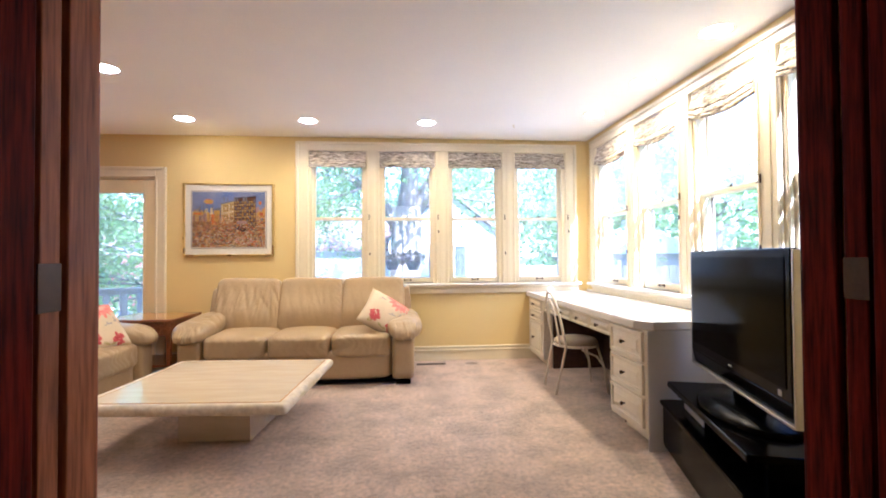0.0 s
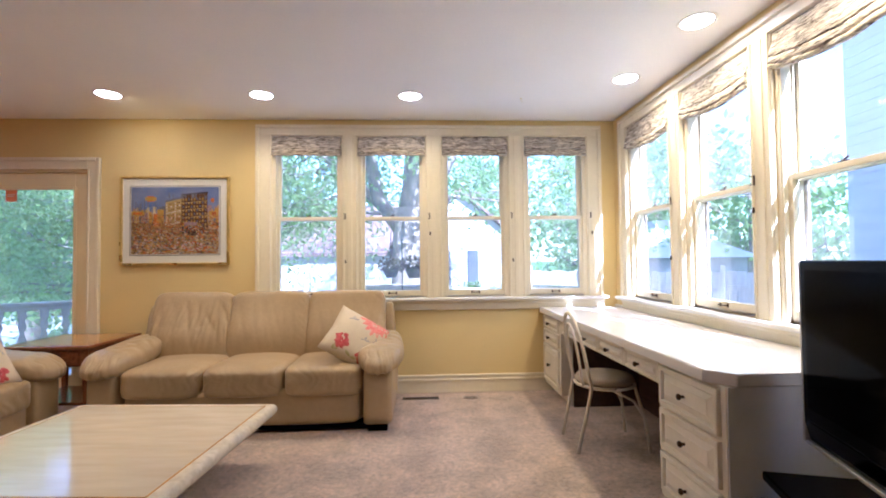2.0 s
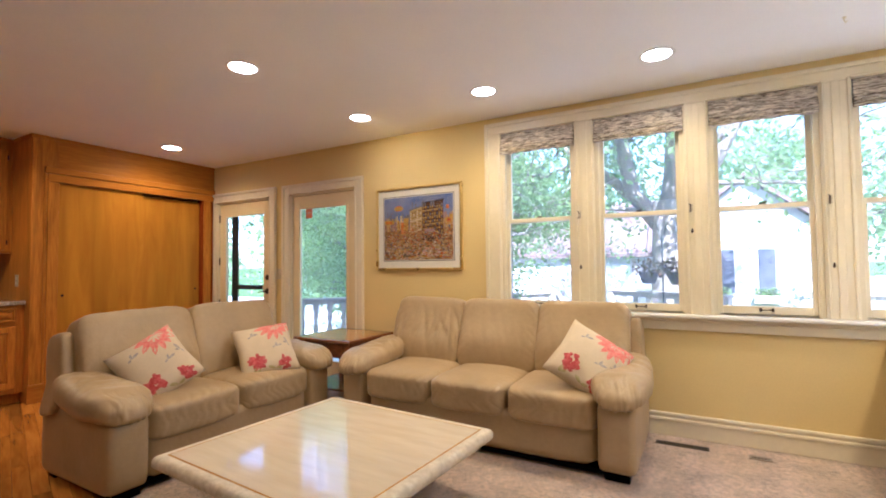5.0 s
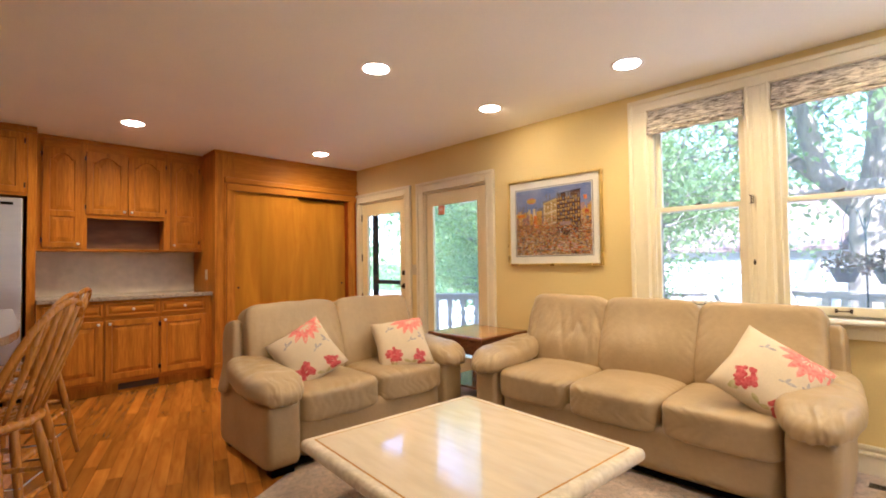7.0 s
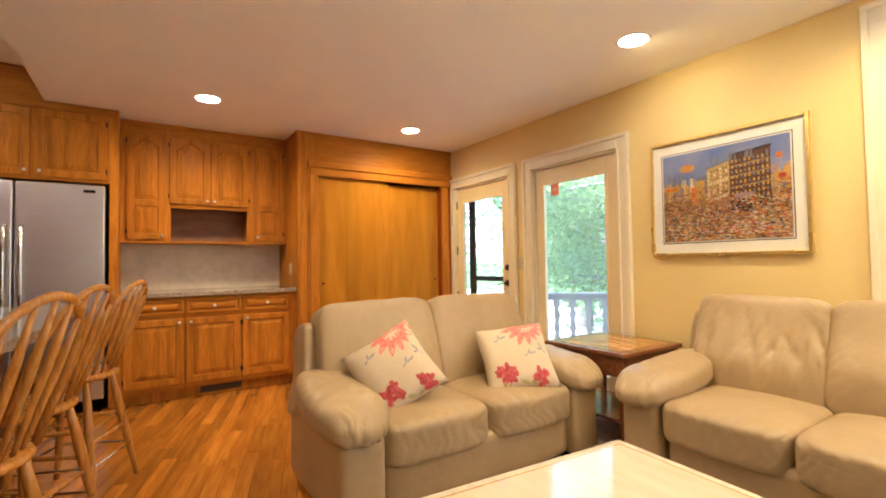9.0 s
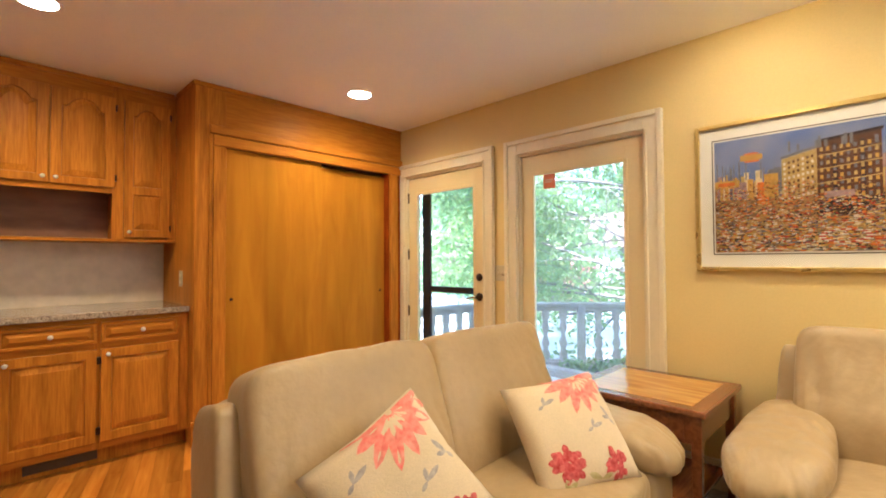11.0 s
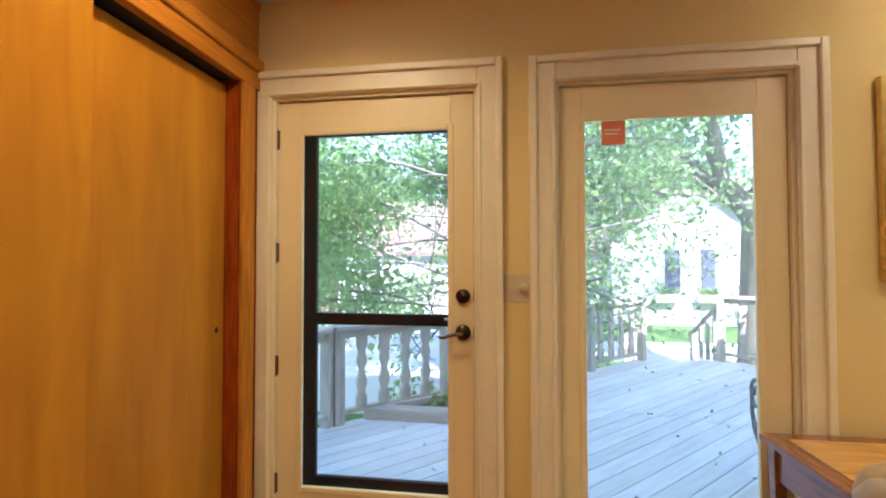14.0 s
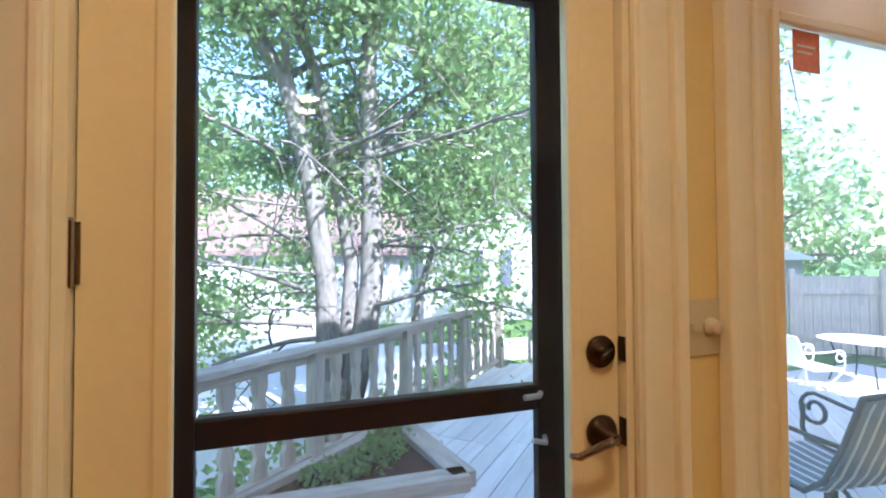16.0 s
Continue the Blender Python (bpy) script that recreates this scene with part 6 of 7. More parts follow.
M_BARK = material("tree_bark", (0.38, 0.33, 0.28), 0.9, grain_scale=14, second=(0.20, 0.17, 0.14), stain=0.25, stain_scale=2, bump=1.0, bump_scale=14, stretch=(5, 5, 1.0))
M_BARK_S = material("smooth_tree_bark", (0.27, 0.25, 0.23), 0.85, grain_scale=12, second=(0.17, 0.155, 0.14), stain=0.25, stain_scale=3, bump=0.4, bump_scale=16, stretch=(4, 4, 1.2))
M_SIDING = material("white_house_stucco", (0.58, 0.58, 0.59), 0.85, grain=0.05, grain_scale=20, stain=0.06, stain_scale=1, bump=0.15, bump_scale=40)
M_ROOF = material("brown_roof_shingle", (0.22, 0.15, 0.135), 0.9, grain=0.35, grain_scale=12, stain=0.2, stain_scale=2, bump=0.5, bump_scale=12)
M_SHUTTER = material("slate_blue_shutter", (0.085, 0.095, 0.14), 0.6, grain=0.1, stain=0.1)
M_GREYSIDING = material("pale_grey_siding", (0.50, 0.52, 0.54), 0.8, grain=0.06, grain_scale=20, stain=0.08, stain_scale=1, bump=0.15, bump_scale=40, stretch=(1, 1, 8))
M_REDDOOR = material("dark_red_garage_door", (0.22, 0.085, 0.075), 0.6, grain=0.1, stain=0.15)
M_SOIL = material("garden_soil", (0.105, 0.055, 0.038), 0.95, grain=0.5, grain_scale=50, stain=0.3, stain_scale=8, bump=1.0, bump_scale=50)
M_WINDOWDARK = material("far_window_pane", (0.10, 0.12, 0.15), 0.1, grain=0.1, stain=0.2)
# pale panes, their washed-out brightness put into the colour
M_PALE_PANE = material("pale_pane", (0.62, 0.64, 0.67), 0.2, grain=0.1, stain=0.1)
M_IRON = material("dark_green_iron", (0.035, 0.055, 0.06), 0.4, metal=0.3, grain=0.15, stain=0.15)
M_POT = material("hanging_pot", (0.10, 0.085, 0.08), 0.7, grain=0.15, stain=0.15)


def leaf_material(name, color, second):
    m = material(name, color, 0.55, grain_scale=1.6, second=second, stain=0.12, stain_scale=0.6)
    t = m.node_tree
    b = t.nodes["Principled BSDF"]
    src = b.inputs["Base Color"].links[0].from_socket
    tl = t.nodes.new("ShaderNodeBsdfTranslucent")
    geo = t.nodes.new("ShaderNodeNewGeometry")
    hs = t.nodes.new("ShaderNodeHueSaturation")
    mr = t.nodes.new("ShaderNodeMapRange")
    mr.inputs["To Min"].default_value = 0.78
    mr.inputs["To Max"].default_value = 1.25
    t.links.new(geo.outputs["Random Per Island"], mr.inputs["Value"])
    t.links.new(mr.outputs[0], hs.inputs["Value"])
    t.links.new(src, hs.inputs["Color"])
    t.links.new(hs.outputs[0], b.inputs["Base Color"])
    t.links.new(hs.outputs[0], tl.inputs["Color"])
    mx = t.nodes.new("ShaderNodeMixShader")
    mx.inputs[0].default_value = 0.7
    o = t.nodes["Material Output"]
    t.links.new(b.outputs[0], mx.inputs[1])
    t.links.new(tl.outputs[0], mx.inputs[2])
    t.links.new(mx.outputs[0], o.inputs["Surface"])
    return m


M_LEAF = leaf_material("leaf_green", (0.28, 0.42, 0.16), (0.37, 0.50, 0.23))
M_LEAF_B = leaf_material("leaf_blue_green", (0.29, 0.41, 0.20), (0.37, 0.50, 0.27))
M_LEAF_P = leaf_material("leaf_plum", (0.12, 0.06, 0.06), (0.13, 0.14, 0.06))


def leaves(name, centres, size, mat, parent, seed, kind=""):
    """Many folded leaves at the given points, joined in one mesh."""
    rng = np.random.default_rng(seed)
    c = np.asarray(centres, float)
    n = len(c)
    d = rng.normal(size=(n, 3))
    d[:, 2] -= 0.35
    d /= np.linalg.norm(d, axis=1)[:, None]
    e = np.cross(d, rng.normal(size=(n, 3)))
    e /= np.linalg.norm(e, axis=1)[:, None]
    f = np.cross(d, e)
    s = size * rng.uniform(0.6, 1.35, (n, 1))
    tip0, tip1 = c - d * s * 0.5, c + d * s * 0.55
    l, r = c + e * s * 0.32 + f * s * 0.08, c - e * s * 0.32 + f * s * 0.08
    v = np.stack([tip0, r, tip1, l], 1).reshape(-1, 3)
    k = np.arange(n)[:, None] * 4
    faces = np.concatenate([k + [0, 1, 2], k + [0, 2, 3]], 0)
    me = bpy.data.meshes.new(name)
    me.from_pydata(v.tolist(), [], faces.tolist())
    me.materials.append(mat)
    ob = new(name, me)
    ob.parent = parent
    if kind:
        tagged(ob, kind=kind)
    return ob


def grow(bm, start, heading, length, radius, depth, rng, tips, spread=0.6, droop=0.0, keep=0.62):
    """A limb that bends, tapers and forks; collects leaf places along its thin ends."""
    pts = [Vector(start)]
    h = Vector(heading).normalized()
    n = 6
    for i in range(n):
        h = (h + Vector((rng.uniform(-1, 1), rng.uniform(-1, 1), rng.uniform(-0.7, 0.7) - droop)) * 0.13).normalized()
        pts.append(pts[-1] + h * (length / n))
    tube(bm, pts, radius, 7 if depth > 1 else 5, radius * 0.58)
    if depth <= 1:
        for p in pts[1:]:
            tips.append(p)
    if depth > 0:
        for i in range(3 if depth > 1 else 4):
            k = rng.randint(2, n)
            side = Vector((rng.uniform(-1, 1), rng.uniform(-1, 1), rng.uniform(-0.35, 0.6))).normalized()
            grow(bm, pts[k], h * (1 - spread) + side * spread, length * rng.uniform(0.5, 0.75), radius * keep * (1 - 0.07 * k), depth - 1, rng, tips, spread, droop, keep)


def scatter(tips, per, reach, seed):
    rng = np.random.default_rng(seed)
    t = np.repeat(np.array([list(p) for p in tips]), per, 0)
    return t + rng.normal(size=t.shape) * reach


# ground sheet to the horizon, with a drive and a lawn patch
bm = bmesh.new()
bm.faces.new([bm.verts.new(p) for p in ((-900, -900, GROUND), (900, -900, GROUND), (900, 900, GROUND), (-900, 900, GROUND))])
structure("ground", bm, M_GRASS, "green lawn reaching to the trees", "lawn")
structure("driveway", boxes((-16, 9.2, GROUND + 0.0, -2.6, 19.5, GROUND + 0.02), (-30, 10.0, GROUND, -16.0, 22, GROUND + 0.018)), M_CONCRETE, "pale concrete driveway in bright sun", "driveway")
structure("patio_path", boxes((-2.6, 13.0, GROUND, 3.4, 15.2, GROUND + 0.02), (0.78, 5.46, GROUND, 5.6, 10.4, GROUND + 0.022)), M_CONCRETE, "pale concrete path past the garage", "path")

# Deck outline: the house wall, a slanting rail to the steps, a slanting rail to the far side
DECK_POLY = [(-5.75, 5.46), (0.76, 5.46), (0.72, 9.0), (-1.0, 10.25), (-2.08, 10.16), (-5.52, 7.05)]
bm = bmesh.new()
t_ = [bm.verts.new((x, y, DECK - 0.028)) for x, y in DECK_POLY]
l_ = [bm.verts.new((x, y, GROUND)) for x, y in DECK_POLY]
bm.faces.new(t_)
for i in range(len(DECK_POLY)):
    j = (i + 1) % len(DECK_POLY)
    bm.faces.new((t_[i], l_[i], l_[j], t_[j]))
structure("deck_base", bm, M_RAILWOOD, "weathered deck frame and skirt", "deck")
structure("wall_outside", boxes((-6.2, 5.452, GROUND, -5.75, 5.47, 2.9), (2.19, -1.6, GROUND, 2.20, 5.46, 0.5)), M_SIDING, "house wall outside", "wall")
# out of view: a block whose height sets how far the deck is shaded
structure("wall_upper_storey", boxes((-6.2, -2.2, 3.0, 2.2, 5.45, 4.6)), M_SIDING, "unseen block over the house, added to shade the deck", "wall")
for i, z in enumerate((-0.30, -0.48, -0.64)):
    st_ = thing("deck_step", "weathered wooden step down to the lawn", "step", "deck steps", pose(0, 0, 0))
    y_ = 10.22 + 0.28 * i
    part("tread", boxes((-2.02, y_, z - 0.03, -1.06, y_ + 0.28, z), bevel=0.004), M_RAILWOOD, st_)
    part("riser", boxes((-2.0, y_ + 0.01, GROUND, -1.08, y_ + 0.03, z - 0.03)), M_RAILWOOD, st_)


def baluster_mesh():
    """A sawn flat baluster with a wavy outline."""
    bm = bmesh.new()
    prof = [(0.048, 0.0), (0.048, 0.10), (0.026, 0.15), (0.050, 0.22), (0.030, 0.29), (0.022, 0.34), (0.046, 0.42), (0.028, 0.50), (0.048, 0.55), (0.048, 0.66)]
    f = [[bm.verts.new((s * w, y, z)) for w, z in prof] for s in (-1, 1) for y in (-0.019, 0.019)]
    a, b, c, d = f
    for p, q in ((a, b), (b, d), (d, c), (c, a)):
        for k in range(len(prof) - 1):
            bm.faces.new((p[k], p[k + 1], q[k + 1], q[k]))
    bm.faces.new((a[-1], b[-1], d[-1], c[-1]))
    bm.faces.new((a[0], c[0], d[0], b[0]))
    return bm


def railing(p, q, posts, label, per, rail_top=0.80, group="deck railings"):
    """Railing from p to q (x, y): posts, cap, lower rail, balusters between posts."""
    p, q = Vector((*p, DECK)), Vector((*q, DECK))
    ang = math.degrees(math.atan2(q.y - p.y, q.x - p.x))
    ln = (q - p).length
    root = thing("deck_railing", label, "railing", group, pose(p.x, p.y, DECK, 0, 0, ang))
    bm = bmesh.new()
    box(bm, -0.04, -0.075, rail_top, ln + 0.04, 0.075, rail_top + 0.038, bevel=0.006)
    part("cap_rail", bm, M_RAILWOOD_X, root)
    part("upper_rail", boxes((0, -0.02, rail_top - 0.07, ln, 0.018, rail_top - 0.002), bevel=0.003), M_RAILWOOD_X, root)
    part("lower_rail", boxes((0, -0.03, 0.075, ln, 0.03, 0.115), bevel=0.004), M_RAILWOOD_X, root)
    bal = None
    for i in range(posts):
        x = ln * i / (posts - 1)
        part("post", boxes((x - 0.045, -0.065, -0.02, x + 0.045, 0.025, rail_top - 0.001), bevel=0.004), M_RAILWOOD, root)
        if i < posts - 1:
            gap = ln / (posts - 1)
            for k in range(per):
                xx = x + gap * (k + 1) / (per + 1)
                if bal is None:
                    bal = part("baluster", baluster_mesh(), M_RAILWOOD, root)
                    b = bal
                else:
                    b = new("baluster", bal.data)
                    b.parent = root
                b.location = (xx, 0.0, 0.10)
                b.scale.z = (rail_top - 0.14) / 0.66
    return root


M_RAILWOOD_X = material("weathered_rail_wood_long", (0.56, 0.50, 0.43), 0.75, grain_scale=9, second=(0.43, 0.38, 0.32), stain=0.2, stain_scale=3, bump=0.25, bump_scale=30, stretch=(0.8, 6, 6))
railing((-5.42, 7.08), (-2.12, 10.10), 5, "weathered wooden deck railing running slantwise to the steps", 4)
railing((-5.66, 5.52), (-5.50, 7.00), 2, "short weathered wooden deck railing beside the door", 6)
railing((-1.02, 10.18), (0.66, 8.96), 3, "weathered wooden deck railing in front of the big tree", 3, 0.87)
# sloping stair rails
for x in (-2.06, -1.02):
    root = thing("stair_rail", "sloping weathered stair rail beside the deck steps", "railing", "stair rails", pose(x, 10.2, 0))
    bm = bmesh.new()
    tube(bm, [(0, 0, 0.68), (0, 1.0, 0.12)], 0.035, 6)
    part("rail", bm, M_RAILWOOD, root)
    part("post", boxes((-0.045, 0.92, GROUND, 0.045, 1.01, 0.16), bevel=0.004), M_RAILWOOD, root)
    for k in range(3):
        y_ = 0.2 + 0.24 * k
        part("baluster", boxes((-0.02, y_ - 0.03, -0.40 - 0.1 * k, 0.02, y_ + 0.03, 0.66 - 0.56 * y_)), M_RAILWOOD, root)

# Triangular planter in the corner of the deck
A_, B_, C_ = Vector((-5.20, 7.29, 0)), Vector((-3.72, 7.26, 0)), Vector((-3.88, 8.34, 0))
pl = thing("planter_bed", "triangular wooden planter bed with dark soil let into the deck", "planter")
for p, q, w in ((A_, B_, 0.075), (B_, C_, 0.085), (C_, A_, 0.06)):
    m_ = pose(p.x, p.y, DECK, 0, 0, math.degrees(math.atan2(q.y - p.y, q.x - p.x)))
    ln = (q - p).length
    bm = boxes((-0.03, -w, 0.0, ln + 0.03, w, 0.10), bevel=0.006)
    b_ = part("beam", bm, M_RAILWOOD_X, pl)
    b_.matrix_world = m_
bm = bmesh.new()
vs = [bm.verts.new((p.x, p.y, DECK + 0.05)) for p in (A_, B_, C_)]
bm.faces.new(vs)
bmesh.ops.subdivide_edges(bm, edges=list(bm.edges), cuts=14, use_grid_fill=True)
for v in bm.verts:
    v.co.z += 0.02 * noise.noise(v.co * 9)
part("soil", bm, M_SOIL, pl, "dark brown soil", smooth=True)


def clump(name, label, category, at, radius, height, count, size, mat, seed, group=""):
    rng = np.random.default_rng(seed)
    root = thing(name, label, category, group, pose(*at))
    a = rng.uniform(0, 6.283, count)
    r = radius * np.sqrt(rng.random(count))
    z = height * rng.random(count) * (1 - 0.6 * (r / radius) ** 2)
    leaves("foliage", np.stack([r * np.cos(a), r * np.sin(a), z], 1), size, mat, root, seed + 1)
    rs = random.Random(seed)
    bm = bmesh.new()
    for k in range(9):
        an = rs.uniform(0, 6.28)
        tube(bm, [(0.1 * radius * math.cos(an), 0.1 * radius * math.sin(an), -0.02), (0.5 * radius * math.cos(an), 0.5 * radius * math.sin(an), height * 0.6)], 0.004, 4)
    part("stems", bm, M_BARK_S, root)
    return root


for i, (x, y) in enumerate(((-4.30, 7.58), (-4.12, 7.78), (-4.02, 7.98), (-4.52, 7.50))):
    clump("ground_cover", "low green leafy ground cover in the planter", "plant", (x, y, DECK + 0.05), 0.19, 0.16, 150, 0.055, M_LEAF, 40 + i, "planter plants")
for i, (x, y, r, h) in enumerate(((-5.0, 8.2, 0.5, 0.8), (-4.3, 8.8, 0.5, 0.9), (-3.6, 9.5, 0.5, 0.8), (-2.9, 10.2, 0.5, 0.9), (-0.4, 10.1, 0.4, 0.9), (0.35, 9.5, 0.45, 1.0), (0.0, 9.9, 0.4, 0.85), (-2.7, 16.6, 0.8, 1.3))):
    clump("garden_shrub", "leafy green shrub beside the deck", "shrub", (x, y, GROUND), r, h, 420, 0.085, M_LEAF, 60 + i, "garden shrubs")

# Multi-stemmed tree behind the slanting rail
rng = random.Random(11)
tr = thing("maple_tree", "multi-stemmed tree with smooth grey stems and fresh green leaves", "tree", "near trees", pose(-4.32, 9.75, GROUND))
tips = []
bm = bmesh.new()
tube(bm, [(0, 0, -0.1), (0, 0, 0.3), (0, 0.02, 0.75)], 0.26, 12, 0.22)
STEMS = [((-0.02, 0, 0.5), [(-0.03, 0, 1.2), (-0.05, 0, 1.82), (-0.23, 0, 3.02), (-0.49, 0, 4.03), (-0.91, 0.1, 4.7), (-1.5, 0.1, 6.0)], 0.15),
         ((0.10, 0.1, 0.5), [(0.20, 0.1, 1.3), (0.24, 0.1, 2.0), (0.03, 0.1, 3.25), (-0.17, 0.1, 4.2), (-0.42, 0.1, 4.9), (-0.7, 0.1, 6.2)], 0.105),
         ((0.20, 0, 0.5), [(0.38, 0, 1.2), (0.455, 0, 1.82), (0.455, 0, 3.28), (0.41, 0, 4.15), (0.46, 0, 5.0), (0.5, 0, 6.5)], 0.16),
         ((0.80, 0.3, 0.0), [(0.95, 0.2, 1.0), (1.09, 0.1, 1.8), (1.32, 0.1, 2.5), (1.67, 0.1, 3.2), (2.1, 0.1, 4.2)], 0.055)]
for s0, rest, r in STEMS:
    tube(bm, [s0] + rest, r, 10, r * 0.45)
    for p in rest[2:]:
        for k in range(3):
            side = Vector((rng.uniform(-1, 1), rng.uniform(-0.8, 1.0), rng.uniform(-0.1, 0.6)))
            grow(bm, p, side, rng.uniform(0.9, 1.5), r * 0.32, 2, rng, tips, 0.6, 0.06)
for p, h, ln in (((-0.2, 0, 1.35), (-1, -0.25, 0.22), 2.4), ((-0.3, 0, 1.75), (-1, -0.5, 0.45), 2.3), ((-0.42, 0.05, 2.3), (-0.9, -0.2, 0.5), 2.0), ((0.3, 0, 2.2), (0.9, -0.4, 0.2), 1.9),
                 ((0.28, 0.05, 1.5), (0.8, -0.5, 0.25), 1.5), ((-0.1, 0, 1.2), (-0.8, -0.6, 0.05), 1.3), ((0.3, 0, 3.2), (0.8, -0.8, 0.1), 2.0), ((-0.5, 0.1, 3.2), (-0.6, -0.9, 0.1), 2.0)):
    grow(bm, p, h, ln, 0.030, 2, rng, tips, 0.55, 0.08)
for z, hx, hy, ln in ((1.5, -1, -0.1, 2.2), (1.9, -0.9, -0.5, 2.0), (2.3, -1, 0.3, 2.2), (2.6, -1, -0.3, 2.4), (1.7, -0.7, 0.7, 1.8), (2.2, 0.9, -0.5, 1.6), (2.6, 0.8, 0.4, 1.7), (3.0, -0.3, -1, 1.5)):
    grow(bm, (-0.1 if hx < 0 else 0.4, 0, z), (hx, hy, 0.12), ln, 0.018, 2, rng, tips, 0.6, 0.35)
part("trunk", bm, M_BARK_S, tr, smooth=True)
tips = [p for p in tips if p.y > -0.05 or p.x < -1.0 or p.x > 1.0 or p.z > 4.4]
tips += [p for p in tips if p.z < 3.3 and p.x < 0.2] * 2
leaves("crown", scatter(tips, 9, 0.22, 5), 0.072, M_LEAF, tr, 6)

# Great tree beyond the second railing
rng = random.Random(4)
tr = thing("great_tree", "old tree with a thick furrowed trunk and dark limbs", "tree", "near trees", pose(-0.10, 10.85, GROUND))
tips = []
bm = bmesh.new()
tube(bm, [(0, 0, -0.1), (0, 0, 0.5), (0.02, 0, 1.6), (0.05, 0, 2.6), (0.06, 0, 3.1)], [0.50, 0.39, 0.36, 0.35, 0.36], 18)
for p, pts, r in (((0.05, 0, 2.8), [(0.12, 0, 3.6), (0.18, 0.0, 5.0), (0.1, 0.1, 7.5)], 0.26), ((-0.10, 0, 2.6), [(-0.62, 0, 3.3), (-0.85, -0.1, 4.6), (-1.3, -0.2, 6.6)], 0.17),
                  ((0.2, 0, 2.9), [(0.8, 0.1, 4.0), (1.5, 0.1, 5.4), (2.2, 0, 7.2)], 0.19), ((-0.3, 0, 2.9), [(-1.1, 0.2, 3.7), (-2.0, 0.2, 4.4), (-3.0, 0.1, 5.2)], 0.11)):
    tube(bm, [p] + pts, r, 12, r * 0.5)
    for q in pts[1:]:
        for k in range(4):
            side = Vector((rng.uniform(-1, 1), rng.uniform(-1.0, 0.9), rng.uniform(-0.35, 0.5)))
            grow(bm, q, side, rng.uniform(1.3, 2.4), r * 0.3, 2, rng, tips, 0.6, 0.10)
for p, h, ln in (((-0.5, 0, 3.0), (-0.9, -0.5, -0.05), 1.6), ((-0.9, 0.1, 3.6), (-0.9, -0.5, -0.3), 1.7), ((0.5, 0, 3.4), (0.9, -0.2, -0.1), 2.0), ((-1.6, 0.2, 4.1), (-0.8, -0.4, -0.45), 1.6), ((1.2, 0, 4.6), (0.9, -0.3, -0.4), 1.8)):
    grow(bm, p, h, ln, 0.045, 2, rng, tips, 0.6, 0.16)
part("trunk", bm, M_BARK, tr, smooth=True)
leaves("crown", scatter(tips, 5, 0.28, 8), 0.12, M_LEAF, tr, 9)

# Woods behind, and as last entry an unseen tree added to break the sunlight
rng = random.Random(21)
BACK = [(-9.5, 13, 5.5, 2.6), (-13, 17, 7, 3.5), (-7.5, 23.5, 8, 3.6), (-2, 27, 9, 4.2), (4.5, 26, 9, 4.2), (8.2, 20, 7.5, 3.6), (11, 15.5, 7, 3.4), (5.2, 14.6, 4.6, 1.9), (14.5, 10.5, 6, 2.6),
        (-17, 11, 7, 3.4), (-11, 27, 9, 4.5), (12, 25, 9, 4), (-18, 22, 8, 4), (4.4, -0.8, 8.5, 2.0)]
for i, (x, y, h, r) in enumerate(BACK):
    tr = thing("background_tree", "tall leafy green tree beyond the garden", "tree", "background trees", pose(x, y, GROUND))
    tips = []
    bm = bmesh.new()
    tube(bm, [(0, 0, -0.1), (0.1, 0, h * 0.3), (0.05, 0.1, h * 0.75)], 0.06 * r + 0.08, 9, 0.07)
    for k in range(15):
        z = h * rng.uniform(0.12, 0.75)
        an = rng.uniform(0, 6.28)
        grow(bm, (0.05, 0, z), (math.cos(an), math.sin(an), rng.uniform(-0.1, 0.7)), r * rng.uniform(0.55, 0.85), 0.05, 1, rng, tips, 0.6, 0.03)
    part("trunk", bm, M_BARK, tr, smooth=True)
    leaves("crown", scatter(tips, 7, r * 0.15, 100 + i), 0.075 * r + 0.02, M_LEAF_B if i % 2 else M_LEAF, tr, 200 + i)


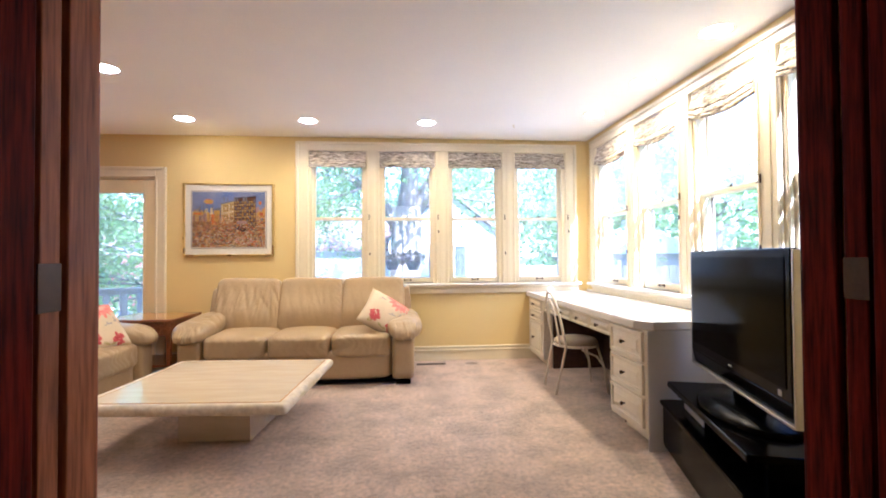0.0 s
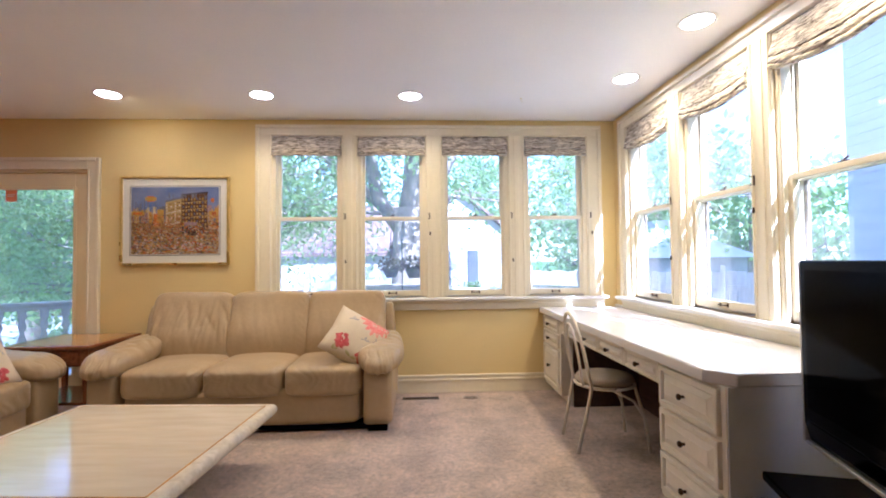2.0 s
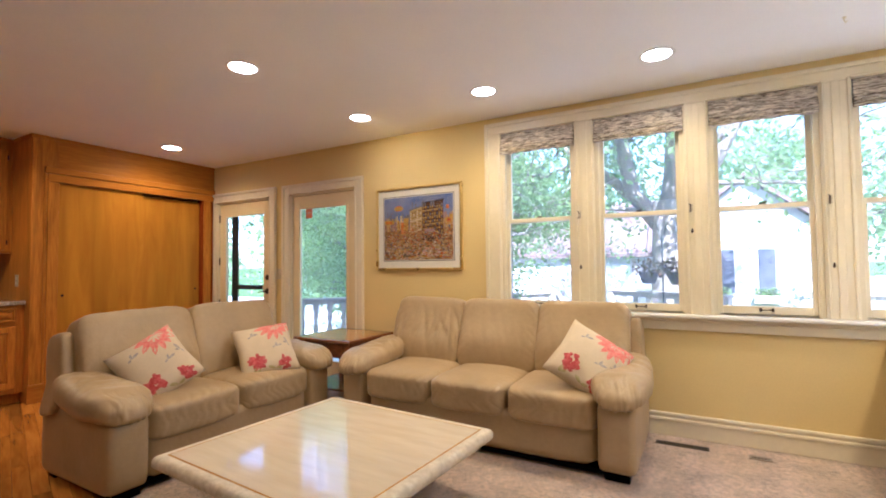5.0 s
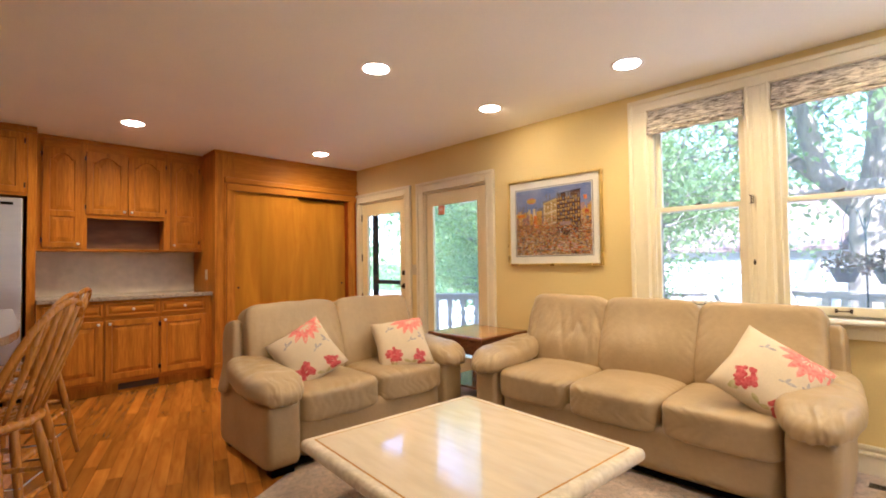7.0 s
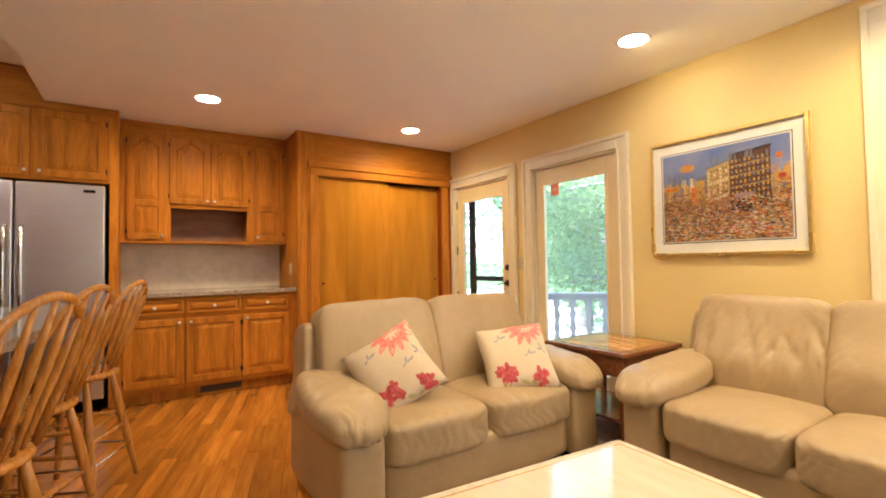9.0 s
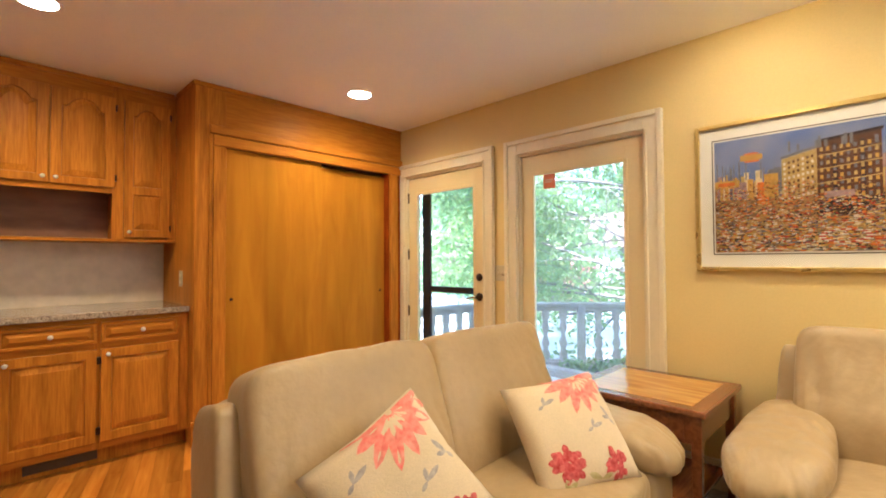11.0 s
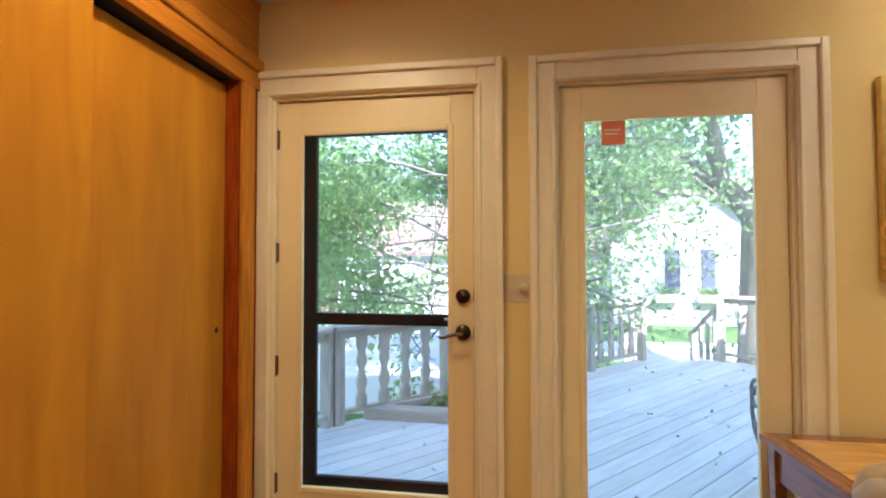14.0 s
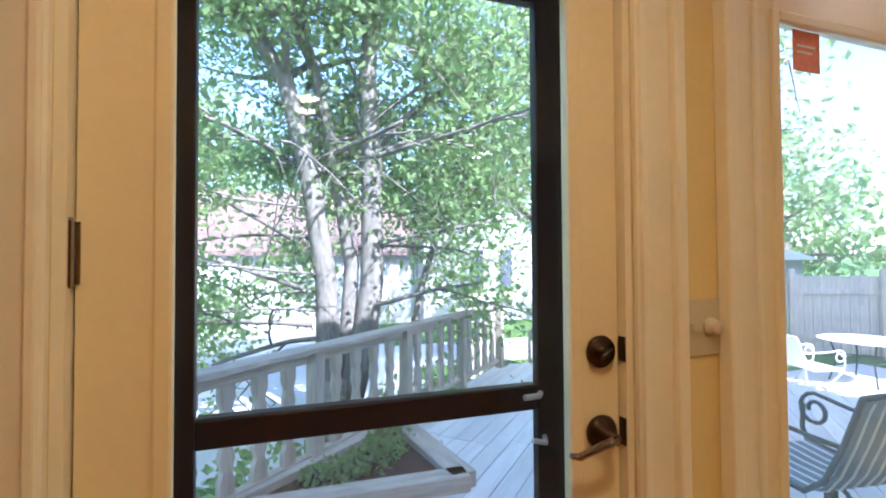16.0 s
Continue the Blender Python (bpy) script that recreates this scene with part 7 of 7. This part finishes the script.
# Garage: a gable towards the deck with a shuttered window, and a long wing
def gable_house():
    root = thing("white_garage", "white stucco garage with a brown gable roof and blue shutters", "building", at=pose(1.63, 18.5, GROUND))
    w, eave, apex, d = 2.35, 2.70, 4.58, 6.0
    bm = bmesh.new()
    f = [(-w, 0, 0), (w, 0, 0), (w, 0, eave), (0, 0, apex), (-w, 0, eave)]
    a = [bm.verts.new(p) for p in f]
    b = [bm.verts.new((x, d, z)) for x, y, z in f]
    bm.faces.new(a)
    bm.faces.new(list(reversed(b)))
    for i in range(5):
        j = (i + 1) % 5
        bm.faces.new((a[i], b[i], b[j], a[j]))
    part("wall", bm, M_SIDING, root)
    for s in (-1, 1):
        bm = bmesh.new()
        k = (apex - eave) / w
        pts = [(0, apex + 0.03), (s * (w + 0.28), eave - 0.28 * k + 0.03), (s * (w + 0.28), eave - 0.28 * k + 0.17), (0, apex + 0.17)]
        p0 = [bm.verts.new((x, -0.28, z)) for x, z in pts]
        p1 = [bm.verts.new((x, d, z)) for x, z in pts]
        bm.faces.new(p0)
        bm.faces.new(list(reversed(p1)))
        for i in range(4):
            j = (i + 1) % 4
            bm.faces.new((p0[i], p1[i], p1[j], p0[j]))
        part("roof", bm, M_ROOF, root)
    win = part("window_frame", boxes((-0.30, -0.04, 1.05, 0.30, 0.02, 2.35), bevel=0.01), M_TRIM, root)
    for i in range(2):
        for j in range(3):
            part("pane", boxes((-0.26 + 0.27 * i, -0.046, 1.10 + 0.41 * j, -0.02 + 0.27 * i, -0.041, 1.47 + 0.41 * j)), M_PALE_PANE, win)
    for x in (-0.53, 0.53):
        sh = part("shutter", boxes((x - 0.21, -0.05, 1.02, x + 0.21, -0.002, 2.38), bevel=0.01), M_SHUTTER, root, "slate blue shutter")
        for k in range(3):
            part("shutter_panel", boxes((x - 0.15, -0.058, 1.10 + 0.42 * k, x + 0.15, -0.0505, 1.44 + 0.42 * k), bevel=0.004), M_SHUTTER, sh)
    for x in (-0.75, 0.50):
        bx = part("flower_box", boxes((x - 0.34, -0.30, 0.74, x + 0.34, -0.03, 0.96), bevel=0.01), M_TRIM, root, "white flower box")
        rg = np.random.default_rng(3)
        leaves("box_plants", np.stack([x + rg.uniform(-0.33, 0.33, 160), -0.17 + rg.uniform(-0.12, 0.12, 160), 0.98 + rg.uniform(-0.04, 0.22, 160)], 1), 0.09, M_LEAF, bx, 5)


gable_house()
wing = thing("garage_wing", "long low white garage wing with a brown roof", "building", at=pose(-0.75, 19.2, GROUND))
part("wall", boxes((-7.8, 0, 0, 0, 5, 2.25)), M_SIDING, wing)
bm = bmesh.new()
pts = [(-0.35, 2.20), (2.6, 4.35), (5.3, 2.2), (5.3, 2.32), (2.6, 4.50), (-0.35, 2.34)]
p0 = [bm.verts.new((-8.0, y, z)) for y, z in pts]
p1 = [bm.verts.new((0.0, y, z)) for y, z in pts]
bm.faces.new(p0)
bm.faces.new(p1)
for i in range(6):
    j = (i + 1) % 6
    bm.faces.new((p0[i], p0[j], p1[j], p1[i]))
part("roof", bm, M_ROOF, wing)
part("garage_door", boxes((-3.4, -0.04, 0.0, -1.0, -0.003, 2.0), bevel=0.01), M_SIDING, wing)
part("door_post", boxes((-3.55, -0.06, 0.0, -3.42, -0.002, 2.15), (-0.98, -0.06, 0.0, -0.85, -0.002, 2.15)), M_FENCE, wing)
nb = thing("red_garage", "low white building with a dark red garage door", "building", at=pose(-11.6, 20.0, GROUND))
part("wall", boxes((-3.2, 0, 0, 2.2, 5, 2.5)), M_SIDING, nb)
part("garage_door", boxes((-2.9, -0.05, 0.0, 1.2, -0.003, 2.15), bevel=0.01), M_REDDOOR, nb, "dark red panelled garage door")
for k in range(3):
    part("door_panel_line", boxes((-2.9, -0.056, 0.52 + 0.53 * k, 1.2, -0.0505, 0.54 + 0.53 * k)), M_CLOSET_DARK, nb)
bm = boxes((-3.5, -0.4, 2.5, 2.5, 5.4, 2.66))
for v in bm.verts:
    if v.co.z > 2.6:
        v.co.y = 2.5 + (v.co.y - 2.5) * 0.15
        v.co.z = 4.1
part("roof", bm, M_ROOF, nb)
es = thing("neighbour_house", "tall pale neighbouring house beside the side windows", "building", at=pose(7.4, 0, GROUND))
part("wall", boxes((0, -7, 0, 6, 8.4, 6.0)), M_GREYSIDING, es)
for k in range(36):
    part("clapboard", boxes((-0.016, -7, 0.165 * k + 0.02, -0.001, 8.4, 0.165 * k + 0.178)), M_GREYSIDING, es)
for y in (3.2, 6.4):
    wf = part("window_frame", boxes((-0.05, y - 0.5, 3.3, -0.002, y + 0.5, 4.9), bevel=0.01), M_TRIM, es)
    part("pane", boxes((-0.056, y - 0.42, 3.38, -0.051, y + 0.42, 4.06)), M_WINDOWDARK, wf)
    part("pane", boxes((-0.056, y - 0.42, 4.14, -0.051, y + 0.42, 4.82)), M_WINDOWDARK, wf)
bm = boxes((-0.4, -7.4, 6.0, 6.4, 8.8, 6.15))
for v in bm.verts:
    if v.co.z > 6.1:
        v.co.x = 3 + (v.co.x - 3) * 0.1
        v.co.z = 8.3
part("roof", bm, M_ROOF, es)
sh_ = thing("garden_shed", "pale hipped roof of a shed behind the fence", "building", at=pose(8.0, 15.6, GROUND))
part("wall", boxes((-1.8, -1.5, 0, 1.8, 1.5, 2.0)), M_SIDING, sh_)
bm = boxes((-2.1, -1.8, 2.0, 2.1, 1.8, 2.12))
for v in bm.verts:
    if v.co.z > 2.1:
        v.co.x *= 0.12
        v.co.y *= 0.12
        v.co.z = 3.0
part("roof", bm, M_CONCRETE, sh_)
bm = boxes((-0.3, -0.3, 2.85, 0.3, 0.3, 3.2))
part("cupola", bm, M_SIDING, sh_)

# Fence of upright boards
fn = tagged(new("board_fence"), "weathered grey board fence round the garden", "fence")
fp, fq = Vector((3.2, 13.5, 0)), Vector((8.9, 8.5, 0))
fang = math.degrees(math.atan2(fq.y - fp.y, fq.x - fp.x))
fn.matrix_world = pose(fp.x, fp.y, GROUND, 0, 0, fang)
fl = (fq - fp).length
board = None
nb_ = int(fl / 0.155)
for i in range(nb_):
    if board is None:
        board = part("board", boxes((0, -0.012, 0.04, 0.145, 0.012, 1.68), bevel=0.004, seg=1), M_FENCE, fn)
        o = board
    else:
        o = new("board", board.data)
        o.parent = fn
    o.location = (i * 0.155, 0, 0.02 * math.sin(i * 1.7))
for z in (0.35, 1.30):
    part("rail", boxes((0, -0.055, z, fl, -0.013, z + 0.09)), M_FENCE, fn)
for i in range(6):
    part("post", boxes((i * fl / 5 - 0.05, -0.11, 0, i * fl / 5 + 0.05, -0.013, 1.82), bevel=0.006), M_FENCE, fn)

# Hanging pots on a shepherd's hook
hk = thing("shepherd_hook", "black double shepherd hook by the railing", "plant hook", at=pose(-0.14, 9.02, GROUND))
bm = bmesh.new()
tube(bm, [(0, 0, 0), (0, 0, 2.45)], 0.010, 8)
part("pole", bm, M_IRON, hk)
for s in (-1, 1):
    bm = bmesh.new()
    dx, dy = s * 0.206, s * -0.18
    tube(bm, [(0, 0, 2.25), (0.3 * dx, 0.3 * dy, 2.55), (0.75 * dx, 0.75 * dy, 2.62), (dx, dy, 2.45), (dx, dy, 2.34)], 0.007, 6)
    part("arm", bm, M_IRON, hk)
for i, (x, y) in enumerate(((-0.346, 9.20), (0.066, 8.84))):
    pt = thing("hanging_pot", "hanging basket with trailing plum and green flowers", "plant pot", "hanging pots", pose(x, y, 0.93))
    bm = bmesh.new()
    lathe(bm, [(0.085, 0.0), (0.12, 0.08), (0.145, 0.16), (0.15, 0.175), (0.13, 0.17)], 18)
    part("bowl", bm, M_POT, pt, smooth=True)
    bm = bmesh.new()
    for k in range(3):
        a = 2.09 * k
        tube(bm, [(0.14 * math.cos(a), 0.14 * math.sin(a), 0.17), (0, 0, 0.68)], 0.003, 4)
    part("wires", bm, M_IRON, pt)
    rg = np.random.default_rng(70 + i)
    a = rg.uniform(0, 6.28, 260)
    r = 0.24 * np.sqrt(rg.random(260))
    leaves("flowers", np.stack([r * np.cos(a), r * np.sin(a), 0.17 + 0.22 * rg.random(260) - 1.6 * r * r], 1), 0.055, M_LEAF_P, pt, 80 + i)


# Patio furniture
def strap_chair(at, label, frame_mat, seat_mat, stripe_mat, group):
    """Spring chair: local front -x, with scrolled arms and a striped sling."""
    root = thing("patio_chair", label, "patio chair", group, at)
    def sling(y0, y1, lift, thick=0.008):
        bm = bmesh.new()
        prof = [(-0.30, 0.36), (-0.10, 0.34), (0.12, 0.335), (0.20, 0.36), (0.26, 0.45), (0.33, 0.62), (0.39, 0.79), (0.41, 0.83)]
        a = [bm.verts.new((x, y0, z + lift)) for x, z in prof]
        b = [bm.verts.new((x, y1, z + lift)) for x, z in prof]
        c = [bm.verts.new((x, y0, z + lift - thick)) for x, z in prof]
        d = [bm.verts.new((x, y1, z + lift - thick)) for x, z in prof]
        for k in range(len(prof) - 1):
            bm.faces.new((a[k], a[k + 1], b[k + 1], b[k]))
            bm.faces.new((c[k], d[k], d[k + 1], c[k + 1]))
            bm.faces.new((a[k], c[k], c[k + 1], a[k + 1]))
            bm.faces.new((b[k], b[k + 1], d[k + 1], d[k]))
        return bm
    part("sling", sling(-0.25, 0.25, 0.0), seat_mat, root)
    for k in range(7):
        y = -0.21 + 0.07 * k
        part("stripe", sling(y - 0.008, y + 0.008, 0.003, 0.018), stripe_mat, root)
    for s in (-1, 1):
        y = s * 0.275
        bm = bmesh.new()
        tube(bm, [(-0.32, y, 0.36), (-0.10, y, 0.335), (0.14, y, 0.33), (0.24, y, 0.42), (0.33, y, 0.62), (0.41, y, 0.84)], 0.014, 8)
        part("side_rail", bm, frame_mat, root, smooth=True)
        bm = bmesh.new()
        sc = [(-0.27 + 0.10 * math.cos(a) * (1.1 - a / 13), y, 0.54 + 0.10 * math.sin(a) * (1.1 - a / 13)) for a in (1.57 + 0.45 * k for k in range(19))]
        tube(bm, [(0.32, y, 0.60), (0.12, y, 0.60), (-0.08, y, 0.61)] + sc, 0.012, 8)
        part("scrolled_arm", bm, frame_mat, root, smooth=True)
        bm = bmesh.new()
        tube(bm, [(-0.34, y, 0.56), (-0.35, y, 0.42), (-0.30, y, 0.30), (-0.10, y, 0.14), (0.06, y * 0.6, 0.10)], 0.013, 8)
        part("front_bow", bm, frame_mat, root, smooth=True)
    bm = bmesh.new()
    tube(bm, [(0.41, -0.275, 0.84), (0.42, 0, 0.855), (0.41, 0.275, 0.84)], 0.014, 8)
    part("top_rail", bm, frame_mat, root, smooth=True)
    bm = bmesh.new()
    ring = [(0.04 + 0.27 * math.cos(a), 0.27 * math.sin(a), 0.016) for a in (2 * math.pi * k / 24 for k in range(25))]
    tube(bm, ring, 0.014, 8)
    tube(bm, [(-0.22, 0, 0.018), (0.04, 0, 0.10), (0.30, 0, 0.018)], 0.013, 8)
    tube(bm, [(0.04, 0, 0.05), (0.04, 0, 0.33)], 0.03, 10)
    part("swivel_base", bm, frame_mat, root, smooth=True)
    return root


M_SLING = material("slate_sling", (0.17, 0.21, 0.25), 0.7, grain=0.15, grain_scale=150, stain=0.1)
M_STRIPE = material("white_stripe", (0.72, 0.72, 0.70), 0.7, grain=0.05, stain=0.05)
M_WHITE_IRON = material("pale_iron", (0.60, 0.62, 0.62), 0.5, grain=0.08, stain=0.1)
strap_chair(pose(-2.155, 6.174, DECK, 0, 0, -98), "dark striped spring patio chair with scrolled arms on the deck", M_IRON, M_SLING, M_STRIPE, "patio chairs")
strap_chair(pose(2.92, 9.54, GROUND + 0.022, 0, 0, 165), "pale striped patio chair beside the round table", M_WHITE_IRON, M_STRIPE, M_WHITE_IRON, "patio chairs")
tb = thing("patio_table", "round glass-topped iron patio table on the patio", "patio table", at=pose(4.15, 9.45, GROUND + 0.022))
bm = bmesh.new()
lathe(bm, [(0.02, 0.700), (0.60, 0.700), (0.625, 0.694), (0.625, 0.684), (0.60, 0.680), (0.02, 0.680)], 40)
part("top", bm, M_WHITE_IRON, tb, smooth=False)
for k in range(4):
    a = math.pi / 4 + k * math.pi / 2
    bm = bmesh.new()
    tube(bm, [(0.46 * math.cos(a), 0.46 * math.sin(a), 0.68), (0.36 * math.cos(a), 0.36 * math.sin(a), 0.35), (0.48 * math.cos(a), 0.48 * math.sin(a), 0.0)], 0.014, 8)
    part("leg", bm, M_IRON, tb, smooth=True)
bm = bmesh.new()
tube(bm, [(0.37 * math.cos(a), 0.37 * math.sin(a), 0.38) for a in (2 * math.pi * k / 24 for k in range(25))], 0.009, 6)
part("ring", bm, M_IRON, tb, smooth=True)
# ---- floor planks and deck boards ----
def inside(poly, x, y):
    hit = False
    for (x0, y0), (x1, y1) in zip(poly, poly[1:] + poly[:1]):
        if (y0 > y) != (y1 > y) and x < (x1 - x0) * (y - y0) / (y1 - y0) + x0:
            hit = not hit
    return hit


def plank_mesh(name, length, width, thick, bevel, mat):
    bm = boxes((-length / 2, -width / 2, -thick, length / 2, width / 2, 0.0))
    for v in bm.verts:
        if v.co.z > -0.0001:
            v.co.x -= math.copysign(bevel, v.co.x)
            v.co.y -= math.copysign(bevel, v.co.y)
    me = bpy.data.meshes.new(name)
    bm.to_mesh(me)
    bm.free()
    me.materials.append(mat)
    return me


# Oak strips laid at a slant
rng = random.Random(8)
fl_ = tagged(new("floor"), "honey oak strip floor with a satin finish", "floor", kind="structure")
ANG = -17.0
W_ = 0.080
LENS = (0.50, 0.70, 0.95, 1.25)
meshes = {l: plank_mesh("plank", l - 0.0012, W_ - 0.0006, 0.014, 0.0005, M_PLANK) for l in LENS}
HARD = [(-5.60, 1.55), (-1.45, 1.55), (-2.00, 2.72), (-2.72, 3.95), (-3.62, 4.75), (-3.72, 5.40), (-5.35, 5.40)]
rot = pose(0, 0, 0, 0, 0, ANG)
count = 0
for r_ in range(-42, 60):
    v_ = r_ * W_
    u_ = -7.0 + rng.random()
    while u_ < 1.5:
        l = rng.choice(LENS)
        c = rot @ Vector((u_ + l / 2, 3.0 + v_, 0))
        ends = [rot @ Vector((u_ + f * l, 3.0 + v_, 0)) for f in (0.02, 0.5, 0.98)]
        u_ += l
        if any(inside(HARD, e.x, e.y) for e in ends) and min(e.x for e in ends) > -5.88 and c.y < 5.55 and count < 298:
            o = new("plank", meshes[l])
            o.matrix_world = pose(c.x, c.y, -0.0012 + rng.uniform(-0.0003, 0.0003), 0, 0, ANG)
            o.parent = fl_
            count += 1
structure("floor_rest", boxes((-6.0, -1.5, -0.016, -1.76, 1.72, -0.0035), (-5.9, 1.72, -0.016, -3.5, 5.44, -0.0045)), M_PLANK, "honey oak floor of the kitchen", "floor")

# Deck boards laid at a slant
dk = tagged(new("deck_floor"), "weathered grey deck boards laid slantwise", "deck", kind="structure")
BW = 0.142
NEAR = [(-5.75, 5.47), (0.75, 5.47), (0.72, 9.0), (-1.0, 10.25), (-2.08, 10.16), (-5.52, 7.05)]
rot = pose(-1.5, 7.5, 0, 0, 0, 45)
count = 0
for r_ in range(-46, 46):
    v_ = r_ * BW
    # clip each row to the deck's outline
    us = [u for u in np.arange(-6, 6, 0.05) if inside(NEAR, *(rot @ Vector((u, v_, 0))).to_2d())]
    if not us:
        continue
    a, b = min(us) - 0.02, max(us) + 0.02
    n = max(1, int(round((b - a) / 3.0)))
    for k in range(n):
        l = (b - a) / n
        me = plank_mesh("deck_board", l - 0.003, BW - 0.004, 0.028, 0.002, M_DECK)
        c = rot @ Vector((a + l * (k + 0.5), v_, 0))
        o = new("deck_board", me)
        o.matrix_world = pose(c.x, c.y, DECK + rng.uniform(-0.001, 0.001), 0, 0, 45)
        o.parent = dk
        count += 1
rg = random.Random(2)
lv = tagged(new("fallen_leaves"), "scattered dry brown leaves on the deck", "leaves", kind="stuff")
pts = [(rg.uniform(-5, 0.5), rg.uniform(5.6, 9.6), DECK + 0.006) for _ in range(110)]
leaves("dry_leaves", [p for p in pts if inside(NEAR, p[0], p[1])], 0.035, material("dry_leaf", (0.13, 0.075, 0.04), 0.9, grain=0.2, stain=0.1), lv, 31, kind="stuff")
